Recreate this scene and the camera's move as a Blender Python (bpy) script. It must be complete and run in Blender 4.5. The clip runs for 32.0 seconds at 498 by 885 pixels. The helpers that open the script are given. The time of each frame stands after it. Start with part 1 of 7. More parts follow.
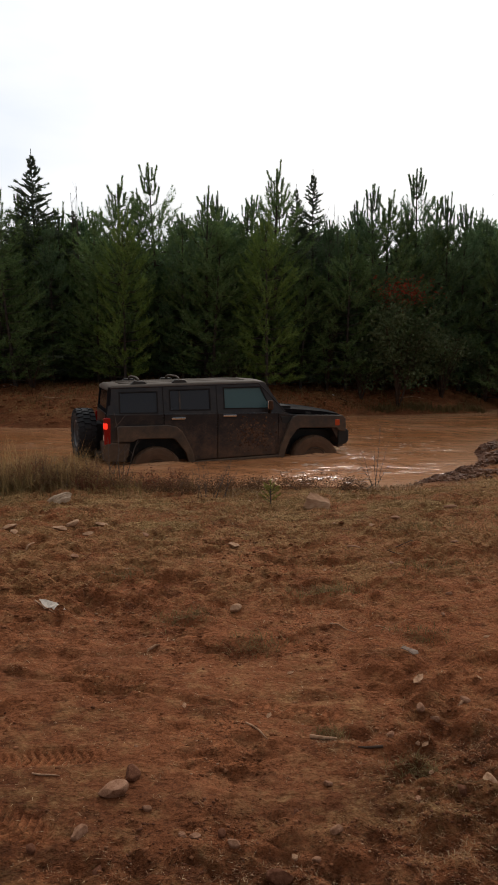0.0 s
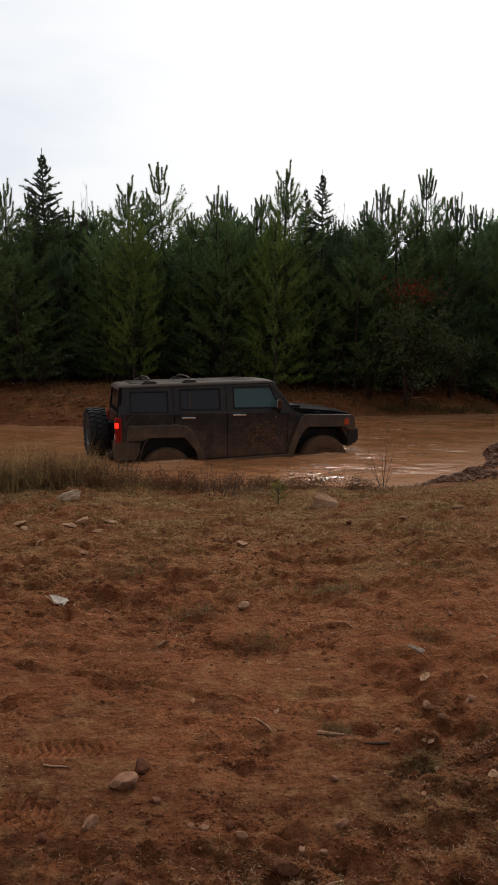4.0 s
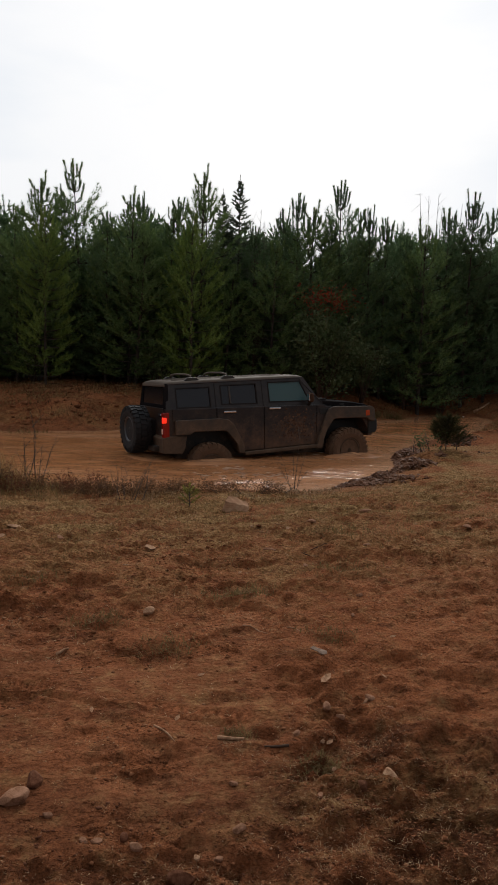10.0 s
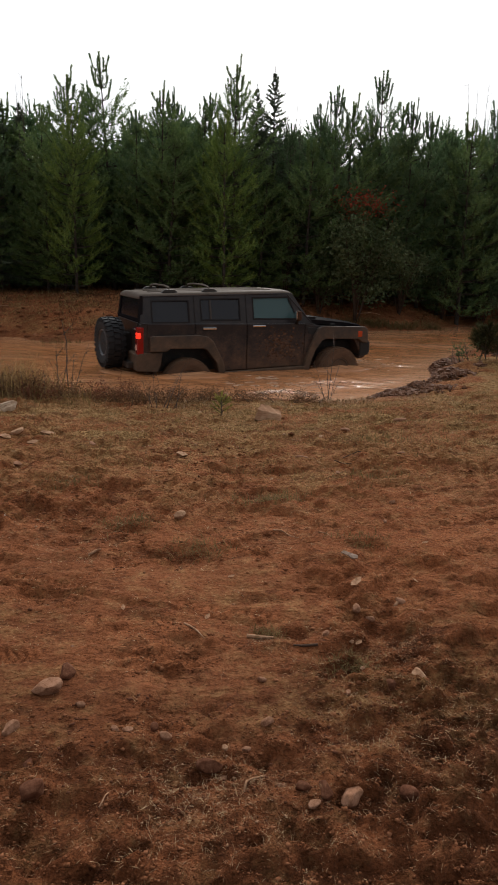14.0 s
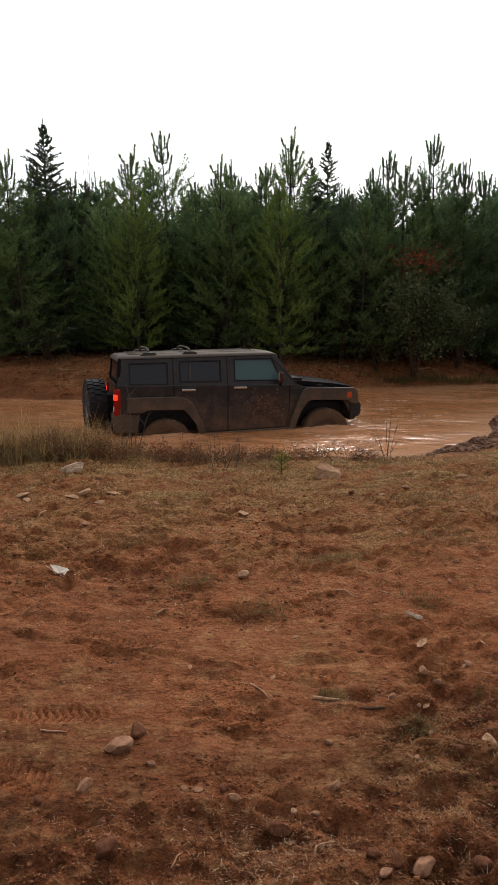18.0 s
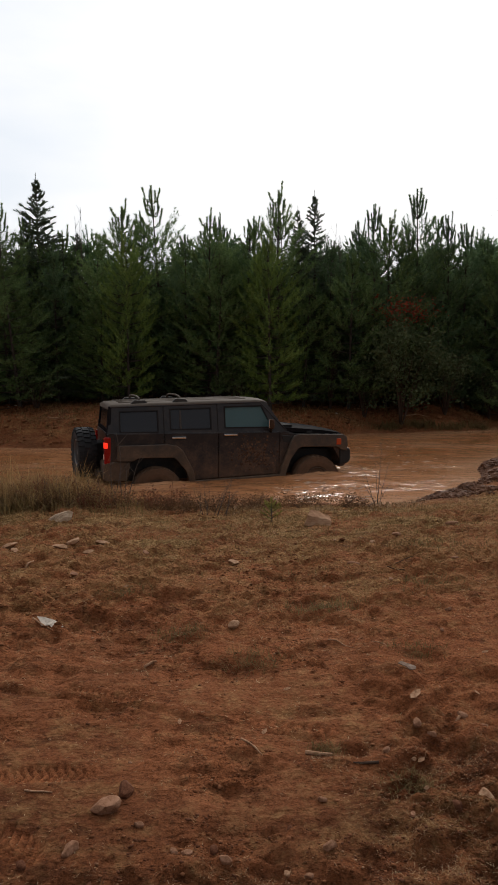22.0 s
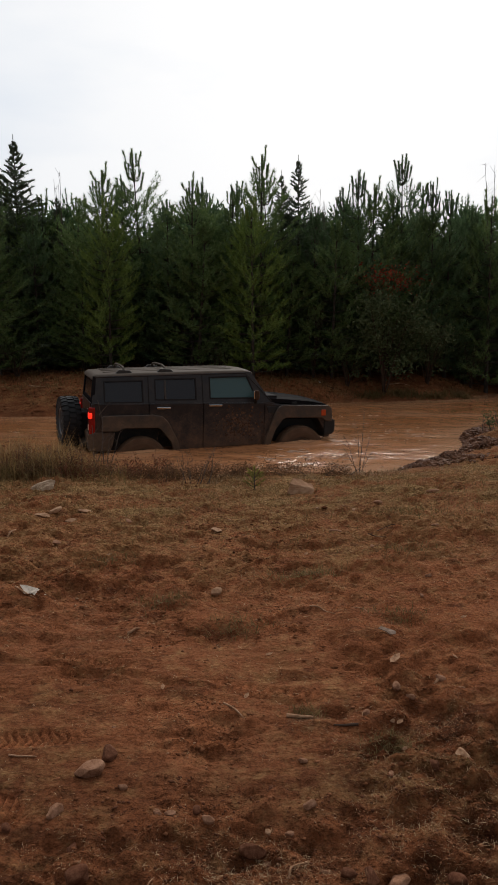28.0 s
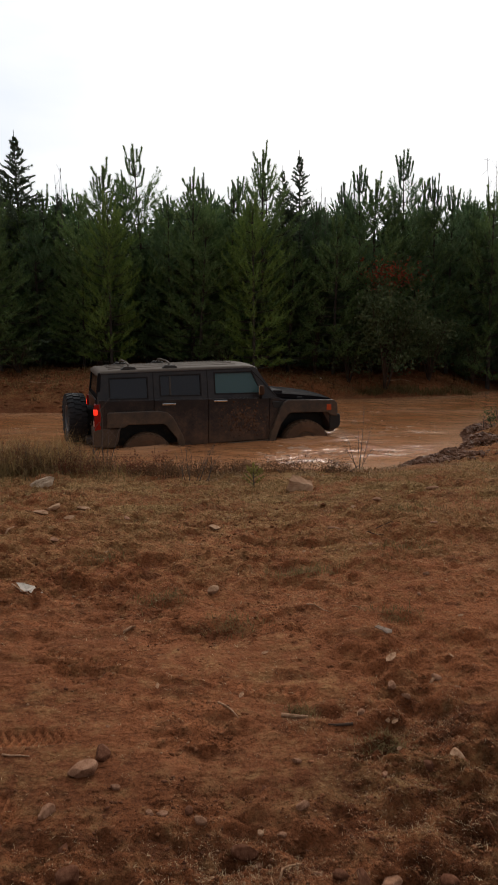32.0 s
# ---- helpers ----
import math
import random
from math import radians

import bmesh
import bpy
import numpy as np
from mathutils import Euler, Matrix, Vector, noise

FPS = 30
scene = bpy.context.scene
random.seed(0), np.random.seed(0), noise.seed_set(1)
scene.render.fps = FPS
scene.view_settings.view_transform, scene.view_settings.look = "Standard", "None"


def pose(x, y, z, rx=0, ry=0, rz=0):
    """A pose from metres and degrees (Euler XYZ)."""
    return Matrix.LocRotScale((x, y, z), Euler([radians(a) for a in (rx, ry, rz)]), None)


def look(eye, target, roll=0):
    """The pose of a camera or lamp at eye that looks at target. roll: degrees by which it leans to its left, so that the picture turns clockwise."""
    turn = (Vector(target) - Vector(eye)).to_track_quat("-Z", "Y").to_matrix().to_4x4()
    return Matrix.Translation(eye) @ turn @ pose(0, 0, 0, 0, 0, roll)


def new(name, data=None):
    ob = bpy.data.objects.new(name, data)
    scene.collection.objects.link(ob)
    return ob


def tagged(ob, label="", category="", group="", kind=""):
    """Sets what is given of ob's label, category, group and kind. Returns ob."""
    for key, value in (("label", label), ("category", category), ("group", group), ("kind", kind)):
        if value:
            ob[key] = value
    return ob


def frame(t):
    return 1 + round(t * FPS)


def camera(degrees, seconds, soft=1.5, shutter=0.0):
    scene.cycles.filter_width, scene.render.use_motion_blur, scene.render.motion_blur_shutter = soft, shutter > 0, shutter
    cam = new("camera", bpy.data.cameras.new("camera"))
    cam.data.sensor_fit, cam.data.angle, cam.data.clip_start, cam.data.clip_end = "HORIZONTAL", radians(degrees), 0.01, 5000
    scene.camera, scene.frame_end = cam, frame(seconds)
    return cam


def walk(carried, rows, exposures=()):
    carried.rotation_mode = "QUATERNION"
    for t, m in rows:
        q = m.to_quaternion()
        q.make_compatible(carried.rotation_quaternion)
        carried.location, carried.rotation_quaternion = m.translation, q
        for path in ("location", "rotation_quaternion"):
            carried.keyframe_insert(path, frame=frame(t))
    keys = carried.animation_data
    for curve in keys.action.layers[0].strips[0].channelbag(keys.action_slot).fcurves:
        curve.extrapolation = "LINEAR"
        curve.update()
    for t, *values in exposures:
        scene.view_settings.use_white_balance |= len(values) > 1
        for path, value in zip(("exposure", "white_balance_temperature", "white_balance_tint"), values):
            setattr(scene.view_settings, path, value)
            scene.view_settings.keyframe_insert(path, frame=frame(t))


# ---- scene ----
cam = camera(39.0, 32.0, 1.5, 0.5)

# The camera: handheld, standing on the bank. Rows of seconds, eye, target, roll.
PATH = [
    (0, (-0.000, 0.000, 1.600), (-0.000, 9.914, 0.295), -0.33),
    (0.5, (-0.003, -0.002, 1.599), (0.156, 9.909, 0.277), -0.07),
    (1, (-0.007, -0.015, 1.601), (0.075, 9.885, 0.190), 0.08),
    (1.5, (0.001, -0.023, 1.600), (0.171, 9.910, 0.457), 0.62),
    (2, (-0.006, -0.031, 1.596), (0.098, 9.890, 0.349), 1.16),
    (2.5, (-0.013, -0.038, 1.602), (-0.082, 9.902, 0.515), 0.88),
    (3, (-0.014, -0.042, 1.602), (-0.042, 9.908, 0.604), 0.84),
    (3.5, (-0.007, -0.040, 1.602), (-0.106, 9.891, 0.432), -0.05),
    (5.5, (-0.028, -0.020, 1.588), (-0.109, 9.879, 0.175), 0.72),
    (6, (-0.013, -0.005, 1.580), (-0.022, 9.906, 0.252), 0.93),
    (6.5, (0.043, 0.007, 1.578), (0.303, 9.934, 0.394), 0.24),
    (7, (0.050, -0.025, 1.600), (0.713, 9.889, 0.471), 0.59),
    (7.5, (0.056, -0.038, 1.603), (1.099, 9.855, 0.581), 0.58),
    (8, (0.036, -0.040, 1.608), (0.983, 9.857, 0.532), 1.28),
    (8.5, (0.038, -0.016, 1.599), (1.007, 9.855, 0.326), 0.90),
    (9, (0.064, -0.014, 1.596), (1.211, 9.817, 0.172), 0.10),
    (9.5, (0.049, -0.039, 1.615), (1.242, 9.823, 0.465), 1.41),
    (10, (0.049, -0.016, 1.595), (1.120, 9.849, 0.353), 1.44),
    (10.5, (0.047, -0.028, 1.592), (0.912, 9.855, 0.332), 0.88),
    (11, (0.042, -0.044, 1.600), (0.879, 9.848, 0.397), 0.42),
    (11.5, (0.037, -0.035, 1.601), (0.810, 9.860, 0.379), -0.22),
    (12, (0.057, 0.012, 1.591), (0.725, 9.886, 0.158), 0.44),
    (12.5, (0.051, 0.059, 1.567), (0.816, 9.947, 0.288), 2.81),
    (13, (0.082, 0.077, 1.539), (0.809, 9.955, 0.163), 2.06),
    (13.5, (0.062, 0.080, 1.543), (0.667, 9.913, -0.171), 2.19),
    (14, (0.075, 0.076, 1.523), (0.674, 9.750, -0.940), 1.14),
    (14.5, (0.091, 0.033, 1.548), (0.898, 9.726, -0.776), 0.61),
    (15, (0.086, -0.002, 1.573), (0.461, 9.838, -0.169), -0.54),
    (15.5, (0.064, -0.009, 1.572), (0.178, 9.849, -0.100), -1.11),
    (17.5, (0.058, -0.014, 1.573), (-0.159, 9.853, -0.037), 0.01),
    (18, (0.049, -0.013, 1.570), (-0.171, 9.842, -0.115), -0.50),
    (18.5, (0.045, -0.004, 1.573), (-0.199, 9.860, -0.050), -0.38),
    (19, (0.036, 0.003, 1.574), (-0.214, 9.870, -0.031), -0.10),
    (19.5, (0.034, 0.007, 1.573), (-0.251, 9.867, -0.066), -0.12),
    (20, (0.048, 0.004, 1.576), (-0.226, 9.864, -0.067), -0.66),
    (20.5, (0.046, -0.006, 1.582), (-0.228, 9.900, 0.243), -0.15),
    (21, (0.041, -0.023, 1.586), (-0.222, 9.900, 0.375), -0.62),
    (21.5, (0.039, -0.025, 1.584), (-0.161, 9.907, 0.433), -0.55),
    (22, (0.052, -0.018, 1.578), (-0.021, 9.929, 0.551), -0.76),
    (22.5, (0.063, -0.035, 1.585), (0.134, 9.896, 0.408), -1.32),
    (23, (0.051, -0.028, 1.581), (0.015, 9.895, 0.337), -1.02),
    (23.5, (0.040, -0.004, 1.566), (-0.429, 9.928, 0.499), -1.29),
    (24, (0.048, -0.018, 1.574), (-0.285, 9.887, 0.241), -1.53),
    (24.5, (0.051, -0.022, 1.577), (-0.115, 9.892, 0.280), -0.37),
    (25, (0.050, -0.019, 1.574), (0.088, 9.883, 0.181), -0.15),
    (25.5, (0.049, -0.034, 1.574), (-0.023, 9.874, 0.220), -0.37),
    (27.5, (0.037, -0.009, 1.571), (0.004, 9.897, 0.208), -0.42),
    (28, (0.057, -0.010, 1.573), (0.216, 9.880, 0.106), -0.59),
    (28.5, (0.058, -0.026, 1.583), (0.126, 9.886, 0.259), -0.76),
    (29, (0.059, -0.018, 1.574), (0.007, 9.915, 0.420), -0.68),
    (29.5, (0.071, -0.055, 1.584), (0.088, 9.878, 0.424), -1.21),
    (30, (0.085, -0.099, 1.597), (0.050, 9.829, 0.399), -0.61),
    (30.5, (0.080, -0.083, 1.596), (0.154, 9.848, 0.430), -0.27),
    (31, (0.070, -0.032, 1.577), (0.088, 9.864, 0.143), 0.03),
    (31.5, (0.094, 0.007, 1.560), (0.272, 9.858, -0.149), -0.78),
    (32, (0.089, 0.007, 1.582), (0.218, 9.889, 0.056), -0.60),
]

EXPOSURE = [(0, -0.67), (6, -0.83), (12.5, -0.82), (13.2, -0.63), (14.2, -0.30), (15.0, 0.07), (15.6, 0.01), (17.5, -0.19), (20, -0.21), (21.5, -0.58), (23, -0.82), (25, -0.82), (30.5, -0.84), (32, -0.68)]
walk(cam, [(t, look(eye, target, roll)) for t, eye, target, roll in PATH], EXPOSURE)

# The light: a bright overcast sky, with a soft trace of the sun behind the cloud.
SUN_UP, SUN_ROUND = 32.0, 10.0
world = bpy.data.worlds.new("overcast_sky")
scene.world = world
world.use_nodes = True
wt = world.node_tree
wt.nodes.clear()


def wnode(kind, **sets):
    n = wt.nodes.new(kind)
    for key, value in sets.items():
        n.inputs[key].default_value = value
    return n


sky = wnode("ShaderNodeTexSky")
sky.sky_type = "NISHITA"
sky.sun_disc = False
sky.sun_elevation, sky.sun_rotation = radians(SUN_UP), radians(SUN_ROUND)
sky.air_density, sky.dust_density = 1.0, 3.0
sky_level = wnode("ShaderNodeMixRGB", Fac=1.0, Color2=(0.10, 0.10, 0.10, 1))
sky_level.blend_type = "MULTIPLY"
coords = wnode("ShaderNodeTexCoord")
stretch = wnode("ShaderNodeMapping", Scale=(1.0, 1.0, 3.2))
cloud = wnode("ShaderNodeTexNoise", Scale=2.2, Detail=6.0, Roughness=0.5)
cloud_tone = wnode("ShaderNodeValToRGB")
cloud_tone.color_ramp.elements[0].position, cloud_tone.color_ramp.elements[0].color = 0.36, (0.93, 0.99, 1.07, 1)
cloud_tone.color_ramp.elements[1].position, cloud_tone.color_ramp.elements[1].color = 0.56, (1.08, 1.10, 1.13, 1)
cover = wnode("ShaderNodeMixRGB", Fac=0.88)
# the cloud is brightest round the hidden sun, ahead of the camera, and dulls away from it
to_sun = Vector((math.sin(radians(SUN_ROUND)) * math.cos(radians(SUN_UP)), math.cos(radians(SUN_ROUND)) * math.cos(radians(SUN_UP)), math.sin(radians(SUN_UP))))
facing = wnode("ShaderNodeVectorMath")
facing.operation = "DOT_PRODUCT"
facing.inputs[1].default_value = to_sun
glare = wnode("ShaderNodeMapRange")
glare.interpolation_type = "SMOOTHSTEP"
for key, value in (("From Min", -0.2), ("From Max", 1.0), ("To Min", 0.50), ("To Max", 1.60)):
    glare.inputs[key].default_value = value
veil = wnode("ShaderNodeMixRGB", Fac=1.0)
veil.blend_type = "MULTIPLY"
back = wnode("ShaderNodeBackground", Strength=1.0)
world_out = wnode("ShaderNodeOutputWorld")
for a, b in (((sky, 0), (sky_level, 1)), ((coords, 0), (stretch, 0)), ((stretch, 0), (cloud, 0)), ((cloud, 0), (cloud_tone, 0)),
             ((sky_level, 0), (cover, 1)), ((coords, 0), (facing, 0)), ((facing, 1), (glare, 0)), ((cloud_tone, 0), (veil, 1)), ((glare, 0), (veil, 2)), ((veil, 0), (cover, 2)), ((cover, 0), (back, 0)), ((back, 0), (world_out, 0))):
    wt.links.new(a[0].outputs[a[1]], b[0].inputs[b[1]])

sun = new("sun", bpy.data.lights.new("sun", "SUN"))
sun.data.energy, sun.data.angle, sun.data.color = 2.2, radians(12), (1.0, 0.95, 0.88)
sun.matrix_world = look(to_sun * 30, (0, 0, 0))
scene.view_settings.exposure = 0.0


# ---- materials ----
def material(name):
    m = bpy.data.materials.new(name)
    m.use_nodes = True
    tree = m.node_tree
    bsdf = tree.nodes["Principled BSDF"]

    def node(kind, **sets):
        n = tree.nodes.new(kind)
        for key, value in sets.items():
            n.inputs[key.replace("_", " ")].default_value = value
        return n

    def link(a, b):
        tree.links.new(a, b)

    return m, bsdf, node, link


def ramp(node, stops):
    n = node("ShaderNodeValToRGB")
    e = n.color_ramp.elements
    while len(e) < len(stops):
        e.new(0.5)
    for spot, (at, colour) in zip(e, stops):
        spot.position, spot.color = at, (*colour, 1)
    return n


def surface(name, stops, scale=6.0, fine=60.0, rough=0.8, bump=0.2, metal=0.0, spec=0.5, pieces=0.0, gloss_swing=0.1):
    """A surface whose colour wanders through the stops with a coarse and a fine noise; pieces: swing from object to object or island to island."""
    m, bsdf, node, link = material(name)
    where = node("ShaderNodeTexCoord")
    coarse = node("ShaderNodeTexNoise", Scale=scale, Detail=5.0, Roughness=0.6)
    grain = node("ShaderNodeTexNoise", Scale=fine, Detail=4.0, Roughness=0.65)
    both = node("ShaderNodeMixRGB", Fac=0.4)
    link(where.outputs["Object"], coarse.inputs["Vector"])
    link(where.outputs["Object"], grain.inputs["Vector"])
    link(coarse.outputs[0], both.inputs[1])
    link(grain.outputs[0], both.inputs[2])
    tone = ramp(node, stops if pieces else [(0.5 + (at - 0.5) * 0.6, c) for at, c in stops])
    last = both.outputs[0]
    if pieces:
        island = node("ShaderNodeNewGeometry")
        shift = node("ShaderNodeMath")
        shift.operation = "MULTIPLY_ADD"
        shift.inputs[1].default_value = pieces
        link(island.outputs["Random Per Island"], shift.inputs[0])
        link(last, shift.inputs[2])
        less = node("ShaderNodeMath")
        less.operation = "SUBTRACT"
        less.inputs[1].default_value = pieces / 2
        link(shift.outputs[0], less.inputs[0])
        last = less.outputs[0]
    link(last, tone.inputs[0])
    link(tone.outputs[0], bsdf.inputs["Base Color"])
    gloss = node("ShaderNodeMapRange")
    gloss.inputs["To Min"].default_value = max(0.02, rough - gloss_swing)
    gloss.inputs["To Max"].default_value = min(1.0, rough + gloss_swing)
    link(grain.outputs[0], gloss.inputs["Value"])
    link(gloss.outputs[0], bsdf.inputs["Roughness"])
    if bump:
        relief = node("ShaderNodeBump", Strength=bump, Distance=0.01)
        link(both.outputs[0], relief.inputs["Height"])
        link(relief.outputs[0], bsdf.inputs["Normal"])
    bsdf.inputs["Metallic"].default_value = metal
    bsdf.inputs["Specular IOR Level"].default_value = spec
    return m


def ground_material():
    """Red clay with straw-coloured thatch where grass grows and a wet gloss by the water."""
    m, bsdf, node, link = material("red_clay_ground")
    where = node("ShaderNodeTexCoord")
    big = node("ShaderNodeTexNoise", Scale=0.7, Detail=6.0, Roughness=0.6)
    mid = node("ShaderNodeTexNoise", Scale=9.0, Detail=6.0, Roughness=0.7)
    fine = node("ShaderNodeTexNoise", Scale=95.0, Detail=5.0, Roughness=0.75)
    crumbs = node("ShaderNodeTexVoronoi", Scale=38.0)
    for n in (big, mid, fine, crumbs):
        link(where.outputs["Object"], n.inputs["Vector"])
    clay = ramp(node, [(0.36, (0.245, 0.080, 0.0310)), (0.5, (0.328, 0.115, 0.0470)), (0.64, (0.402, 0.158, 0.0735))])
    mix1 = node("ShaderNodeMixRGB", Fac=0.5)
    link(big.outputs[0], mix1.inputs[1])
    link(mid.outputs[0], mix1.inputs[2])
    link(mix1.outputs[0], clay.inputs[0])
    # dark loam in churned patches, with painted shade of dents, prints and near edge
    loam_and_shade = node("ShaderNodeAttribute")
    loam_and_shade.attribute_name = "loam_and_shade"
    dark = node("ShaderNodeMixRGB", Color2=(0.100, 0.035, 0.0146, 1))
    link(loam_and_shade.outputs["Fac"], dark.inputs[0])
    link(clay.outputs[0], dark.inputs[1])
    b = ramp(node, [(0.36, (0.50, 0.46, 0.44)), (0.48, (1.0, 1.0, 1.0)), (0.66, (1.5, 1.5, 1.5))])
    link(fine.outputs[0], b.inputs[0])
    speck = node("ShaderNodeTexNoise", Scale=22.0, Detail=5.0, Roughness=0.75)
    link(where.outputs["Object"], speck.inputs["Vector"])
    c = ramp(node, [(0.38, (0.50, 0.46, 0.44)), (0.46, (1.0, 1.0, 1.0)), (0.62, (1.18, 1.18, 1.18))])
    link(speck.outputs[0], c.inputs[0])
    dirt0 = node("ShaderNodeMixRGB", Fac=0.72)
    dirt0.blend_type = "MULTIPLY"
    link(dark.outputs[0], dirt0.inputs[1])
    link(b.outputs[0], dirt0.inputs[2])
    dirt = node("ShaderNodeMixRGB", Fac=0.55)
    dirt.blend_type = "MULTIPLY"
    link(dirt0.outputs[0], dirt.inputs[1])
    link(c.outputs[0], dirt.inputs[2])
    # thatch
    straw_noise = node("ShaderNodeTexNoise", Scale=26.0, Detail=6.0, Roughness=0.75, Distortion=1.2)
    link(where.outputs["Object"], straw_noise.inputs["Vector"])
    straw = ramp(node, [(0.38, (0.132, 0.061, 0.023)), (0.5, (0.330, 0.180, 0.071)), (0.61, (0.50, 0.31, 0.137))])
    link(straw_noise.outputs[0], straw.inputs[0])
    grass = node("ShaderNodeAttribute")
    grass.attribute_name = "thatch"
    patch = node("ShaderNodeMath")
    patch.operation = "MULTIPLY_ADD"
    patch.inputs[1].default_value = 1.0
    link(grass.outputs["Fac"], patch.inputs[0])
    level = node("ShaderNodeMapRange")
    level.inputs["From Min"].default_value, level.inputs["From Max"].default_value = 0.3, 0.7
    level.inputs["To Min"].default_value, level.inputs["To Max"].default_value = -0.35, 0.35
    link(mid.outputs[0], level.inputs["Value"])
    link(level.outputs[0], patch.inputs[2])
    patch.use_clamp = True
    cover_mix = node("ShaderNodeMixRGB")
    link(patch.outputs[0], cover_mix.inputs[0])
    link(dirt.outputs[0], cover_mix.inputs[1])
    link(straw.outputs[0], cover_mix.inputs[2])
    wet = node("ShaderNodeAttribute")
    wet.attribute_name = "wet"
    # crisp scuffs, longer across the slope than along it
    long_way = node("ShaderNodeMapping")
    long_way.inputs["Scale"].default_value = (0.5, 1.0, 1.0)
    link(where.outputs["Object"], long_way.inputs["Vector"])
    scuff = node("ShaderNodeTexNoise", Scale=6.5, Detail=9.0, Roughness=0.68)
    link(long_way.outputs[0], scuff.inputs["Vector"])
    # shading of the scuffs put into the colour: dark dents, paler crests
    scuff_shading = ramp(node, [(0.395, (0.36, 0.31, 0.29)), (0.43, (0.95, 0.94, 0.93)), (0.60, (1.04, 1.04, 1.04)), (0.68, (1.22, 1.22, 1.20))])
    link(scuff.outputs[0], scuff_shading.inputs[0])
    scuff_shaded = node("ShaderNodeMixRGB", Fac=0.55)
    scuff_shaded.blend_type = "MULTIPLY"
    link(cover_mix.outputs[0], scuff_shaded.inputs[1])
    link(scuff_shading.outputs[0], scuff_shaded.inputs[2])
    damp = node("ShaderNodeMixRGB", Color2=(0.125, 0.052, 0.027, 1))
    link(wet.outputs["Fac"], damp.inputs[0])
    link(scuff_shaded.outputs[0], damp.inputs[1])
    link(damp.outputs[0], bsdf.inputs["Base Color"])
    gloss = node("ShaderNodeMapRange")
    gloss.inputs["To Min"].default_value, gloss.inputs["To Max"].default_value = 0.92, 0.75
    link(wet.outputs["Fac"], gloss.inputs["Value"])
    link(gloss.outputs[0], bsdf.inputs["Roughness"])
    bsdf.inputs["Specular IOR Level"].default_value = 0.06
    high = node("ShaderNodeMath")
    high.operation = "ADD"
    link(speck.outputs[0], high.inputs[0])
    link(crumbs.outputs["Distance"], high.inputs[1])
    relief = node("ShaderNodeBump", Strength=1.0, Distance=0.026)
    link(high.outputs[0], relief.inputs["Height"])
    coarse = node("ShaderNodeBump", Strength=0.9, Distance=0.07)
    link(mid.outputs[0], coarse.inputs["Height"])
    link(relief.outputs[0], coarse.inputs["Normal"])
    packed = node("ShaderNodeAttribute")
    packed.attribute_name = "packed"
    for bump, most, least in ((coarse, 0.9, 0.25), (relief, 1.0, 0.45)):
        even = node("ShaderNodeMapRange")
        even.inputs["To Min"].default_value, even.inputs["To Max"].default_value = most, least
        link(packed.outputs["Fac"], even.inputs["Value"])
        link(even.outputs[0], bump.inputs["Strength"])
    dents = node("ShaderNodeBump", Strength=0.8, Distance=0.07)
    link(scuff.outputs[0], dents.inputs["Height"])
    link(coarse.outputs[0], dents.inputs["Normal"])
    link(dents.outputs[0], bsdf.inputs["Normal"])
    return m


def water_material():
    m, bsdf, node, link = material("muddy_water")
    where = node("ShaderNodeTexCoord")
    silt = node("ShaderNodeTexNoise", Scale=0.9, Detail=5.0, Roughness=0.6, Distortion=1.5)
    link(where.outputs["Object"], silt.inputs["Vector"])
    tone = ramp(node, [(0.38, (0.34, 0.132, 0.050)), (0.5, (0.40, 0.165, 0.066)), (0.62, (0.46, 0.195, 0.084))])
    link(silt.outputs[0], tone.inputs[0])
    shoal = node("ShaderNodeAttribute")
    shoal.attribute_name = "shallow"
    pale = node("ShaderNodeMixRGB", Color2=(0.50, 0.255, 0.135, 1))
    link(shoal.outputs["Fac"], pale.inputs[0])
    link(tone.outputs[0], pale.inputs[1])
    link(pale.outputs[0], bsdf.inputs["Base Color"])
    flat = node("ShaderNodeMapping", Scale=(1.0, 2.6, 1.0))
    link(where.outputs["Object"], flat.inputs["Vector"])
    chop = node("ShaderNodeTexNoise", Scale=3.2, Detail=3.0, Roughness=0.55, Distortion=0.8)
    link(flat.outputs[0], chop.inputs["Vector"])
    relief = node("ShaderNodeBump", Distance=0.05)
    stirred = node("ShaderNodeAttribute")
    stirred.attribute_name = "stir"
    steep = node("ShaderNodeMapRange")
    steep.inputs["To Min"].default_value, steep.inputs["To Max"].default_value = 0.14, 0.56
    link(stirred.outputs["Fac"], steep.inputs["Value"])
    link(steep.outputs[0], relief.inputs["Strength"])
    link(chop.outputs[0], relief.inputs["Height"])
    link(relief.outputs[0], bsdf.inputs["Normal"])
    bsdf.inputs["Roughness"].default_value = 0.15
    bsdf.inputs["Specular IOR Level"].default_value = 0.34
    bsdf.inputs["IOR"].default_value = 1.33
    return m


